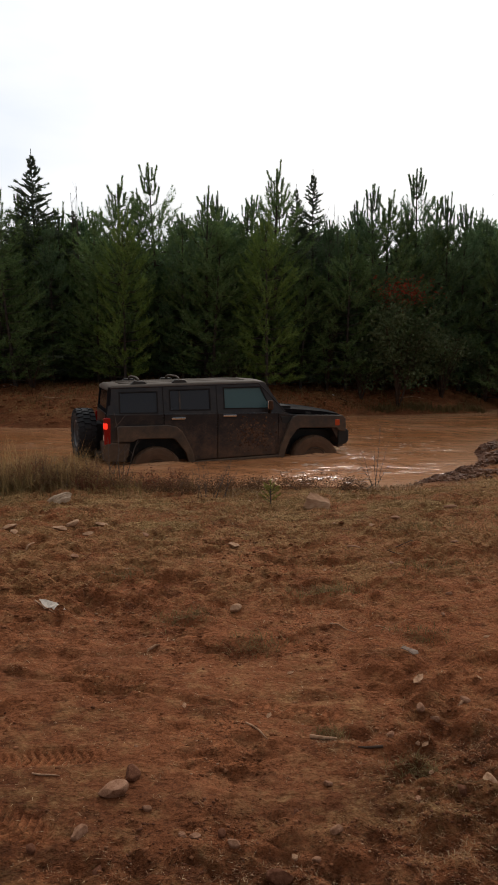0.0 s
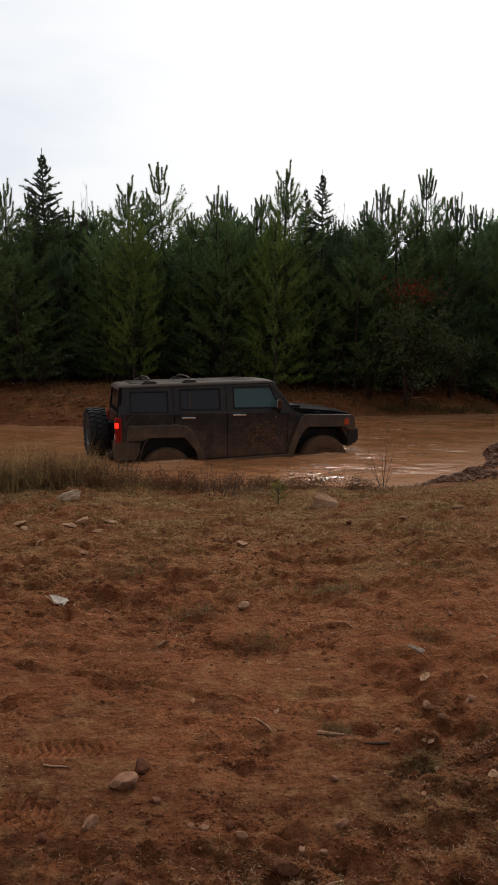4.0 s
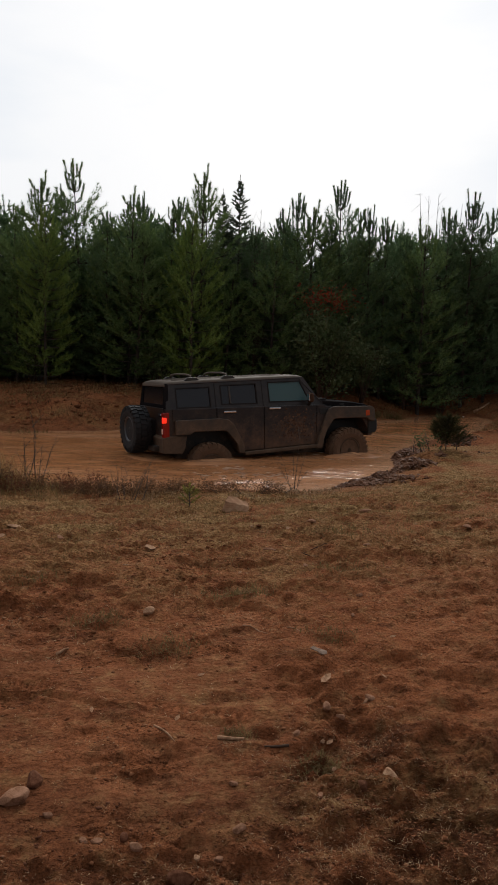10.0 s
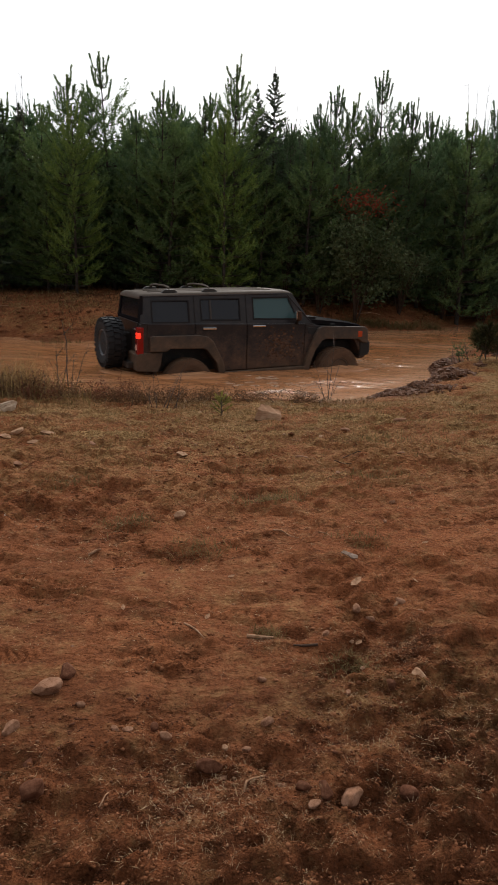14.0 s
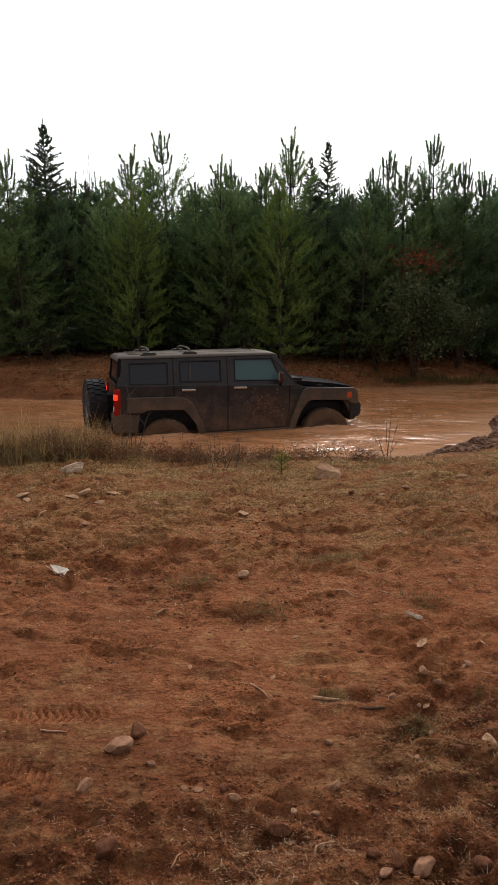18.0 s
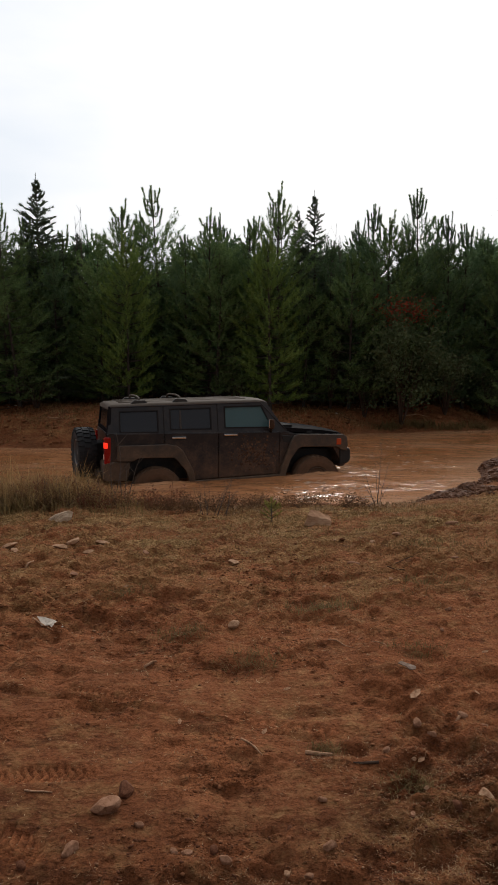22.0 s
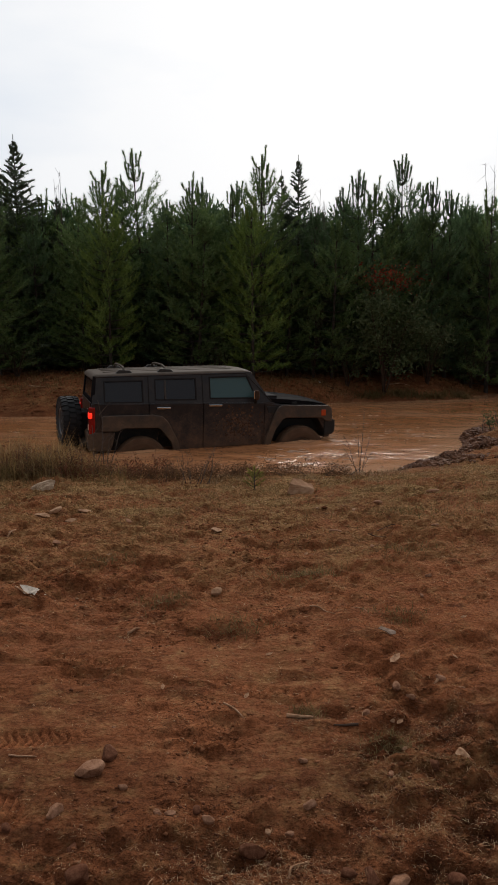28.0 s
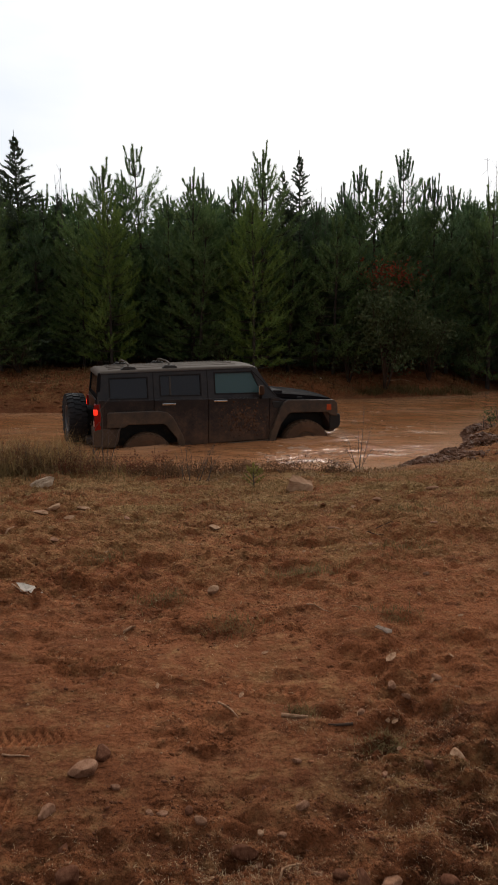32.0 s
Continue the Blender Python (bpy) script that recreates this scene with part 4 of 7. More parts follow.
def hexa(bm, corners):
    """A solid of eight corners: four of the outer face, then four of the inner one."""
    v = [bm.verts.new(c) for c in corners]
    for f in ((0, 1, 2, 3), (7, 6, 5, 4), (0, 4, 5, 1), (1, 5, 6, 2), (2, 6, 7, 3), (3, 7, 4, 0)):
        bm.faces.new([v[k] for k in f])
    return bm


def lathe(profile, sides=40, axis="y"):
    """Turns pairs of (distance along the axis, radius) round it."""
    bm = bmesh.new()
    rings = []
    for along, r in profile:
        ring = []
        for k in range(sides):
            a = k * math.tau / sides
            ring.append(bm.verts.new((r * math.cos(a), along, r * math.sin(a)) if axis == "y" else (along, r * math.cos(a), r * math.sin(a))))
        rings.append(ring)
    for lo, hi in zip(rings, rings[1:]):
        for k in range(sides):
            bm.faces.new((lo[k], lo[(k + 1) % sides], hi[(k + 1) % sides], hi[k]))
    for ring in (rings[0], rings[-1]):
        bm.faces.new(ring)
    bmesh.ops.recalc_face_normals(bm, faces=bm.faces)
    return bm


TYRE_R = 0.445


def tyre_bmesh():
    bm = lathe([(-0.11, 0.225), (-0.135, 0.25), (-0.150, 0.33), (-0.140, 0.405), (-0.115, 0.425), (0.115, 0.425), (0.140, 0.405),
                (0.150, 0.33), (0.135, 0.25), (0.11, 0.225)], 44)
    for k in range(28):
        for row, (y0, y1) in enumerate(((-0.146, -0.062), (-0.048, 0.048), (0.062, 0.146))):
            a = (k + (0.5 if row == 1 else 0.0)) * math.tau / 28
            skew = 0.03 * (1 if row != 1 else -1)
            corners = []
            for r in (TYRE_R, 0.415):
                for y, da in ((y0, -0.07), (y1, -0.07), (y1, 0.07), (y0, 0.07)):
                    rr = r - (0.014 if abs(y) > 0.14 else 0)
                    b = a + da + skew * y / 0.14
                    corners.append((rr * math.cos(b), y, rr * math.sin(b)))
            hexa(bm, corners)
        for side in (-1, 1):
            a = k * math.tau / 28
            hexa(bm, [(r * math.cos(a + da), side * y, r * math.sin(a + da)) for y, r, da in
                      ((0.158, 0.355, -0.05), (0.154, 0.412, -0.05), (0.154, 0.412, 0.05), (0.158, 0.355, 0.05),
                       (0.13, 0.355, -0.05), (0.13, 0.412, -0.05), (0.13, 0.412, 0.05), (0.13, 0.355, 0.05))])
    bmesh.ops.recalc_face_normals(bm, faces=bm.faces)
    return bm


def rim_bmesh():
    """A deep dish, open to the outside, which is -y."""
    return lathe([(0.10, 0.05), (0.10, 0.20), (-0.02, 0.205), (-0.115, 0.228), (-0.128, 0.236), (-0.132, 0.222), (-0.10, 0.200), (0.0, 0.185), (0.04, 0.05)], 36)


def spoke_bmesh(k):
    bm = bmesh.new()
    a = k * math.tau / 7
    t = Vector((math.cos(a), 0, math.sin(a)))
    s = Vector((-math.sin(a), 0, math.cos(a)))
    pts = []
    for y in (0.0, 0.04):
        for r, w in ((0.045, 0.030), (0.205, 0.042)):
            for q in (-1, 1):
                pts.append(t * r + s * w * q + Vector((0, (-0.085 if r < 0.1 else -0.105) + y, 0)))
    hexa(bm, [pts[0], pts[1], pts[3], pts[2], pts[4], pts[5], pts[7], pts[6]])
    bmesh.ops.recalc_face_normals(bm, faces=bm.faces)
    return soften(bm, 0.006, 1)


def wheel(parent, at, rubber, metal, label):
    tyre = part("wheel", tyre_bmesh(), rubber, parent, label, True, at)
    tyre.data.polygons.foreach_set("use_smooth", [False] * len(tyre.data.polygons))
    rim = part("rim", rim_bmesh(), metal, tyre, "dark alloy rim", True)
    for k in range(7):
        part("spoke", spoke_bmesh(k), metal, tyre)
    part("hub_cap", lathe([(-0.11, 0.001), (-0.11, 0.045), (-0.095, 0.055), (-0.05, 0.055), (-0.05, 0.001)], 20), metal, tyre, "", True)
    return tyre


def side_y(z):
    return 0.838 - max(z - 1.46, 0) * 0.255


COLUMNS = [(-2.235, -2.195), (-2.03, -2.03), (-1.39, -1.39), (-1.18, -1.18), (-0.47, -0.47), (-0.225, -0.225), (0.66, 0.43), (0.90, 0.54)]
SILLS = {1: (1.474, 1.845), 3: (1.515, 1.862), 5: (1.530, 1.872)}


def column_x(k, z):
    b, t = COLUMNS[k]
    return b + (t - b) * (z - 1.46) / 0.47


def lift(x):
    """Roof sheared to fit the camera's view: it climbs slightly from the tail to the windscreen."""
    return 0.033 * (x + 1.0)


def cell(bm, k, z0, z1, s, out=0.0, thick=0.05, inset=0.0):
    corners = []
    for d in (out, out - thick):
        for kk, z, dx in ((k, z0, inset), (k + 1, z0, -inset), (k + 1, z1, -inset), (k, z1, inset)):
            corners.append((column_x(kk, z) + dx, s * (side_y(z) + d), z + lift(column_x(kk, z)) * max(z - 1.5, 0) / 0.43))
    return hexa(bm, corners)


def side_frame(s):
    bm = bmesh.new()
    for k in range(7):
        if k in SILLS:
            lo, hi = SILLS[k]
            cell(bm, k, 1.455, lo, s)
            cell(bm, k, hi, 1.935, s)
        else:
            cell(bm, k, 1.455, 1.935, s)
    bmesh.ops.recalc_face_normals(bm, faces=bm.faces)
    return bm


def window_trim(k, s):
    """A slim rubber ring round an opening."""
    lo, hi = SILLS[k]
    bm = bmesh.new()
    w = 0.012

    def ring(z, kk, grow):
        x = column_x(kk, z) + (grow if kk > k else -grow)
        return x

    outer = [(ring(lo, k, 0.008), lo - 0.008), (ring(lo, k + 1, 0.008), lo - 0.008), (ring(hi, k + 1, 0.008), hi + 0.008), (ring(hi, k, 0.008), hi + 0.008)]
    inner = [(ring(lo, k, -w), lo + w), (ring(lo, k + 1, -w), lo + w), (ring(hi, k + 1, -w), hi - w), (ring(hi, k, -w), hi - w)]
    for j in range(4):
        n = (j + 1) % 4
        c = [(x, s * (side_y(z) + 0.006), z + lift(x) * max(z - 1.5, 0) / 0.43) for x, z in (outer[j], outer[n], inner[n], inner[j])]
        d = [(x, s * (side_y(z) - 0.03), z + lift(x) * max(z - 1.5, 0) / 0.43) for x, z in (outer[j], outer[n], inner[n], inner[j])]
        hexa(bm, c + d)
    bmesh.ops.recalc_face_normals(bm, faces=bm.faces)
    return bm


def pane_bmesh(k, s):
    lo, hi = SILLS[k]
    bm = cell(bmesh.new(), k, lo + 0.001, hi - 0.001, s, -0.014, 0.006)
    bmesh.ops.recalc_face_normals(bm, faces=bm.faces)
    return bm


def loft(sections):
    """Joins open cross-sections (lists of points with equal counts) into a closed skin with ends."""
    bm = bmesh.new()
    rows = [[bm.verts.new(p) for p in sec] for sec in sections]
    n = len(rows[0])
    for a, b in zip(rows, rows[1:]):
        for k in range(n):
            j = (k + 1) % n
            bm.faces.new((a[k], a[j], b[j], b[k]))
    bm.faces.new(rows[0][::-1])
    bm.faces.new(rows[-1])
    bmesh.ops.recalc_face_normals(bm, faces=bm.faces)
    return bm


def mud_flecks(seed, cx, cz, wide, tall, y, count):
    """Ragged flecks of dried mud on an upright panel, thick in the middle of the splash."""
    rng = np.random.default_rng(seed)
    bm = bmesh.new()
    for _ in range(count):
        x, z = cx + rng.normal() * wide, cz + rng.normal() * tall
        if not (-0.20 < x < 0.74 and 0.76 < z < 1.44):
            continue
        r = 0.004 + 0.020 * rng.random() ** 3
        hub = bm.verts.new((x, y + math.copysign(0.003, y), z))
        ring = [bm.verts.new((x + r * math.cos(a) * (0.5 + rng.random()), y, z + r * math.sin(a) * (0.5 + 0.9 * rng.random()))) for a in np.linspace(0, math.tau, 7)[:-1]]
        for k in range(6):
            bm.faces.new((hub, ring[k], ring[(k + 1) % 6]) if y > 0 else (hub, ring[(k + 1) % 6], ring[k]))
    return bm


def build_car():
    root = thing("off_road_vehicle", pose(-0.47, 13.0, -0.95, 0, 0, 17), "boxy dark off-road vehicle caked in brown mud, bogged in the puddle", "car")
    lower = [(-2.20, 0.74), (-2.235, 1.0), (-2.235, 1.462), (0.92, 1.462), (1.02, 1.43), (2.0, 1.365), (2.05, 1.31), (2.05, 0.82), (1.94, 0.80),
             (1.92, 0.97), (1.80, 1.165), (1.12, 1.17), (0.95, 0.95), (0.84, 0.69), (-0.82, 0.63), (-0.90, 0.80), (-1.09, 1.035), (-1.78, 1.04), (-1.95, 0.90), (-1.98, 0.74)]
    body = part("body", slab(lower, -0.842, 0.842, "y", 0.02, 2), PAINT, root, "dark body tub with dried mud spatter")
    part("chassis", block(-1.95, 1.95, -0.52, 0.52, 0.50, 1.12, 0.03), TRIM, root, "dark muddy chassis and wheel wells")
    for x in (-1.42, 1.42):
        part("axle", tube(bmesh.new(), [(x, -0.72, 0.44), (x, 0.72, 0.44)], [0.055, 0.055], 10), TRIM, root)
    # roof
    roof_sections = []
    for x, drop, narrow in ((-2.215, 0.040, 0.03), (-2.15, 0.010, 0.006), (-1.5, 0.0, 0.0), (-0.3, 0.0, 0.0), (0.38, 0.006, 0.004), (0.50, 0.018, 0.01), (0.575, 0.05, 0.03)):
        half = [(0.728, 1.928), (0.722, 1.952), (0.690, 1.974), (0.62, 1.984), (0.40, 1.995), (0.0, 2.000)]
        pts = [(x, y - narrow, z - drop) for y, z in half] + [(x, -y + narrow, z - drop) for y, z in half[-2::-1]] + [(x, -0.70, 1.90 - drop * 0.4), (x, 0.70, 1.90 - drop * 0.4)]
        roof_sections.append([(a, b, c + lift(a)) for a, b, c in pts])
    part("roof", loft(roof_sections), ROOF_PAINT, root, "dusty dark roof skin", True)
    for y in (-0.47, -0.16, 0.16, 0.47):
        part("roof_rib", block(-1.95, 0.30, y - 0.02, y + 0.02, 1.975, 2.006 - 0.02 * abs(y), 0.006, 1), ROOF_PAINT, root, "", False, pose(0, 0, lift(0), 0, -1.89, 0))
    for x in (-1.68, -0.98):
        bar = part("roof_bar", tube(bmesh.new(), [(x, -0.60, 2.015), (x, -0.54, 2.060), (x, -0.3, 2.082), (x, 0.3, 2.082), (x, 0.54, 2.060), (x, 0.60, 2.015)],
                                    [0.020, 0.018, 0.016, 0.016, 0.018, 0.020], 8), ROOF_PAINT, root, "grey roof rack cross bar", True, pose(0, 0, lift(x)))
        for s in (-1, 1):
            part("foot", slab([(x - 0.15, 1.970), (x + 0.15, 1.970), (x + 0.09, 2.025), (x - 0.08, 2.030)], s * 0.585, s * 0.665, "y", 0.012), CLADDING, bar, "", False, pose(0, 0, 0))
    part("aerial", tube(bmesh.new(), [(0.30, 0.0, 1.99), (0.27, 0.0, 2.05)], [0.012, 0.004], 6), TRIM, root)
    # cabin
    for s in (-1, 1):
        part("side_frame", side_frame(s), PAINT, root)
        for k, mat in ((1, PRIVACY), (3, PRIVACY), (5, GREEN_GLASS)):
            pane = part("window", pane_bmesh(k, s), mat, root, "dark tinted side glass" if k < 5 else "green-tinted front door glass")
            part("window_trim", window_trim(k, s), WINDOW_RUBBER, pane)
        bm = bmesh.new()
        hexa(bm, [(-1.02, s * 0.825, 1.53), (-0.99, s * 0.825, 1.53), (-0.99, s * 0.745, 1.84), (-1.02, s * 0.745, 1.84),
                  (-1.02, s * 0.80, 1.53), (-0.99, s * 0.80, 1.53), (-0.99, s * 0.72, 1.84), (-1.02, s * 0.72, 1.84)])
        bmesh.ops.recalc_face_normals(bm, faces=bm.faces)
        part("divider_bar", bm, CLADDING, root)
        # black strips for the shade in the gaps round the doors, from the sill to the gutter
        for x in (-1.293, -0.3535):
            bm = bmesh.new()
            hexa(bm, [(x + dx, s * (side_y(z) + d), z + lift(x) * max(z - 1.5, 0) / 0.43) for d in (0.0025, -0.02) for dx, z in ((-0.008, 1.458), (0.008, 1.458), (0.008, 1.915), (-0.008, 1.915))])
            bmesh.ops.recalc_face_normals(bm, faces=bm.faces)
            part("door_gap_strip", bm, WINDOW_RUBBER, root)
        part("drip_rail", tube(bmesh.new(), [(x, s * (side_y(1.92) + 0.004), 1.925 + lift(x)) for x in (-2.17, -1.2, -0.3, 0.43)] + [(0.90, s * 0.842, 1.475)], [0.010] * 5, 6), PAINT, root)
        # doors
        front = [(-0.345, 1.452), (0.755, 1.452), (0.755, 1.05), (0.72, 0.86), (0.68, 0.715), (-0.345, 0.675)]
        rear = [(-1.285, 1.452), (-0.362, 1.452), (-0.362, 0.672), (-0.80, 0.655), (-0.86, 0.78), (-1.04, 1.06), (-1.285, 1.12)]
        for outline, hx, hz in ((front, -0.140, 1.417), (rear, -1.046, 1.38)):
            door = part("door", slab(outline, s * 0.842, s * 0.866, "y", 0.010, 2), PAINT, root, "mud-splashed dark door skin")
            part("handle_cup", block(hx - 0.11, hx + 0.11, s * 0.862, s * 0.870, hz - 0.035, hz + 0.03, 0.004, 1), TRIM, door)
            part("handle", block(hx - 0.12, hx + 0.12, s * 0.872, s * 0.900, hz - 0.018, hz + 0.018, 0.010, 2), CHROME, door, "chrome door handle")
        part("belt_strip", block(-2.2, 0.88, s * 0.836, s * 0.846, 1.446, 1.462, 0.004, 1), PAINT, root)
        part("quarter_panel", slab([(-2.12, 1.452), (-1.302, 1.452), (-1.302, 1.24), (-2.12, 1.24)], s * 0.842, s * 0.858, "y", 0.008, 2), PAINT, root)
        part("fender", slab([(0.772, 1.445), (1.02, 1.415), (1.99, 1.345), (1.99, 1.30), (0.98, 1.25), (0.80, 0.86), (0.772, 0.80)], s * 0.842, s * 0.858, "y", 0.008, 2), PAINT, root)
        part("fender_vent", slab([(0.80, 1.395), (1.02, 1.375), (1.02, 1.27), (0.84, 1.27)], s * 0.857, s * 0.866, "y", 0.004, 1), TRIM, root, "black louvred fender vent")
        # cladding
        rear_flare = [(-2.085, 1.005), (-2.085, 1.235), (-2.05, 1.262), (-1.24, 1.272), (-1.08, 1.245), (-0.98, 1.16), (-0.80, 0.82), (-0.76, 0.62), (-0.87, 0.62),
                      (-0.92, 0.80), (-1.10, 1.02), (-1.15, 1.045), (-1.74, 1.05), (-1.82, 1.00)]
        front_flare = [(0.74, 0.62), (0.78, 0.82), (0.96, 1.27), (1.02, 1.375), (1.10, 1.415), (1.98, 1.400), (2.045, 1.345), (2.06, 1.20), (2.05, 1.10), (1.93, 1.12),
                       (1.86, 1.175), (1.18, 1.185), (1.10, 1.155), (0.97, 0.98), (0.90, 0.80), (0.86, 0.62)]
        part("rear_wheel_flare", slab(rear_flare, s * 0.845, s * 0.925, "y", 0.018, 3), CLADDING, root, "mud-coated plastic wheel arch flare")
        flare = part("front_wheel_flare", slab(front_flare, s * 0.845, s * 0.925, "y", 0.018, 3), CLADDING, root, "mud-coated plastic wheel arch flare")
        part("side_marker", block(1.835, 1.925, s * 0.920, s * 0.932, 1.215, 1.325, 0.006, 1), LENS_AMBER, flare, "amber side marker lamp")
        part("sill_step", slab([(-0.76, 0.575), (0.80, 0.640), (0.80, 0.705), (-0.76, 0.640)], s * 0.80, s * 0.925, "y", 0.018, 3), CLADDING, root, "muddy side step")
        tagged(part("mud_spatter", mud_flecks(41 + s, 0.30, 1.06, 0.20, 0.16, s * 0.8675, 700), SPLASHED, root), "dried brown mud splashed on the front door", "", "", "stuff")
        mirror = part("mirror", slab([(0.515, 1.52), (0.585, 1.515), (0.615, 1.56), (0.60, 1.685), (0.53, 1.69)], s * 0.915, s * 1.05, "y", 0.028, 3), SPLASHED, root, "mud-spattered door mirror", True)
        part("mirror_arm", tube(bmesh.new(), [(0.60, s * 0.84, 1.46), (0.585, s * 0.90, 1.50), (0.57, s * 0.96, 1.53)], [0.035, 0.028, 0.028], 8), TRIM, mirror)
        part("mirror_glass", block(0.506, 0.520, s * 0.930, s * 1.035, 1.54, 1.675, 0.004, 1), CHROME, mirror)
        lamp = part("tail_lamp", block(-2.290, -2.185, s * 0.735, s * 0.872, 0.955, 1.40, 0.014, 2), LENS_RED, root, "tall red tail lamp cluster")
        part("brake_light", block(-2.299, -2.225, s * 0.770, s * 0.879, 1.205, 1.325, 0.035, 4), LENS_LIT, lamp, "glowing red brake light", True)
        part("reverse_light", block(-2.298, -2.245, s * 0.752, s * 0.810, 1.02, 1.115, 0.008, 2), LENS_WHITE, lamp, "pale reverse light")
    part("windscreen", loft([[(0.905, -0.74, 1.475), (0.905, 0.74, 1.475), (0.893, 0.74, 1.472), (0.893, -0.74, 1.472)],
                             [(0.548, -0.665, 1.970), (0.548, 0.665, 1.970), (0.536, 0.665, 1.967), (0.536, -0.665, 1.967)]]), GREEN_GLASS, root, "raked flat windscreen")
    part("dashboard", block(0.55, 0.90, -0.78, 0.78, 1.40, 1.50, 0.02), CABIN, root)
    for y in (-0.38, 0.38):
        for x in (-0.35, -1.25):
            part("headrest", block(x - 0.06, x + 0.06, y - 0.13, y + 0.13, 1.47, 1.70, 0.04, 3), CABIN, root)
    # bonnet
    sections = []
    for x, z, w in ((0.88, 1.545, 0.80), (1.10, 1.535, 0.80), (1.60, 1.492, 0.795), (1.92, 1.445, 0.785), (2.02, 1.400, 0.775), (2.045, 1.36, 0.77)):
        sections.append([(x, -w, z - 0.09), (x, -w, z - 0.022), (x, -w + 0.05, z - 0.008), (x, -0.50, z), (x, -0.40, z + 0.009), (x, 0.40, z + 0.009),
                         (x, 0.50, z), (x, w - 0.05, z - 0.008), (x, w, z - 0.022), (x, w, z - 0.09)])
    bonnet = part("bonnet", loft(sections), BONNET_PAINT, root, "dark bonnet with a raised middle")
    part("cowl", block(0.80, 1.04, -0.74, 0.74, 1.50, 1.572, 0.014), WINDOW_RUBBER, bonnet, "black cowl vent")
    for s in (-1, 1):
        part("hood_latch", block(1.30, 1.40, s * 0.790, s * 0.812, 1.415, 1.46, 0.006, 1), TRIM, bonnet)
    # front
    part("front_bumper", slab([(1.93, 0.84), (2.10, 0.87), (2.145, 0.93), (2.145, 1.10), (2.11, 1.145), (1.93, 1.145)], -0.87, 0.87, "y", 0.03, 3), TRIM, root, "black front bumper")
    grille = part("grille", block(2.045, 2.085, -0.72, 0.72, 1.15, 1.36, 0.012), PAINT, root, "dark grille panel with seven slots")
    for k in range(7):
        y = -0.33 + 0.11 * k
        part("grille_slot", block(2.078, 2.092, y - 0.032, y + 0.032, 1.175, 1.335, 0.006, 1), TRIM, grille)
    for s in (-1, 1):
        part("headlamp", lathe([(2.06, 0.085), (2.10, 0.088), (2.112, 0.07), (2.116, 0.03), (2.116, 0.001)], 24, "x"), HEADLAMP, grille, "round headlamp", True,
             Matrix.Translation((0, s * 0.56, 1.255)))
    # back
    part("tailgate", slab([(-0.72, 0.95), (0.72, 0.95), (0.72, 1.47), (-0.72, 1.47)], -2.255, -2.235, "x", 0.010), PAINT, root, "dark tailgate")
    frame_bm = bmesh.new()
    for y0, y1, z0, z1 in ((-0.80, 0.80, 1.46, 1.53), (-0.72, 0.72, 1.84, 1.90), (-0.80, -0.64, 1.53, 1.86), (0.64, 0.80, 1.53, 1.86)):
        def rear_x(z):
            return -2.240 + 0.085 * (z - 1.46)
        def rear_w(y, z):
            return math.copysign(side_y(z) - 0.004, y) if abs(y) > 0.71 else y
        hexa(frame_bm, [(rear_x(z), rear_w(y, z), z) for y, z in ((y0, z0), (y1, z0), (y1, z1), (y0, z1))] + [(rear_x(z) + 0.05, rear_w(y, z), z) for y, z in ((y0, z0), (y1, z0), (y1, z1), (y0, z1))])
    bmesh.ops.recalc_face_normals(frame_bm, faces=frame_bm.faces)
    part("rear_window_frame", frame_bm, BONNET_PAINT, root, "black tailgate window frame")
    part("rear_window", loft([[(-2.222, -0.65, 1.525), (-2.222, 0.65, 1.525), (-2.214, 0.65, 1.525), (-2.214, -0.65, 1.525)],
                              [(-2.194, -0.65, 1.865), (-2.194, 0.65, 1.865), (-2.186, 0.65, 1.865), (-2.186, -0.65, 1.865)]]), PRIVACY, root, "black tinted rear glass")
    part("tailgate_handle", block(-2.285, -2.255, -0.68, -0.52, 1.335, 1.365, 0.010, 2), CHROME, root, "chrome tailgate handle")
    part("rear_bumper", slab([(-2.30, 0.68), (-1.95, 0.66), (-1.90, 0.76), (-1.86, 0.985), (-2.24, 0.985), (-2.31, 0.95)], -0.875, 0.875, "y", 0.025, 3), CLADDING, root, "mud-coated rear bumper")
    part("bumper_step", block(-2.40, -2.28, -0.62, 0.62, 0.70, 0.80, 0.02), TRIM, root)
    carrier = part("spare_carrier", block(-2.48, -2.24, -0.26, 0.30, 0.84, 1.26, 0.03), WINDOW_RUBBER, root)
    spare = wheel(root, pose(-2.555, 0.02, 1.07, 0, 0, -84) @ Matrix.Diagonal((0.99, 1.04, 0.99, 1.0)), SPARE_RUBBER, RIM_METAL, "big spare wheel on the tailgate")
    wheels = []
    for x, s in ((1.46, -1), (1.46, 1), (-1.42, -1), (-1.42, 1)):
        at = pose(x, s * 0.80, TYRE_R, 0, 0, 0 if s < 0 else 180)
        wheels.append((wheel(root, at, RUBBER, CLADDING, "muddy off-road wheel half under water"), x, s))
    return root, wheels


car, WHEELS = build_car()


# ---- stones, clods, litter ----
def ico(subdiv):
    bm = bmesh.new()
    bmesh.ops.create_icosphere(bm, subdivisions=subdiv, radius=1.0)
    verts = np.array([v.co[:] for v in bm.verts])
    faces = np.array([[v.index for v in f.verts] for f in bm.faces])
    bm.free()
    return verts, faces


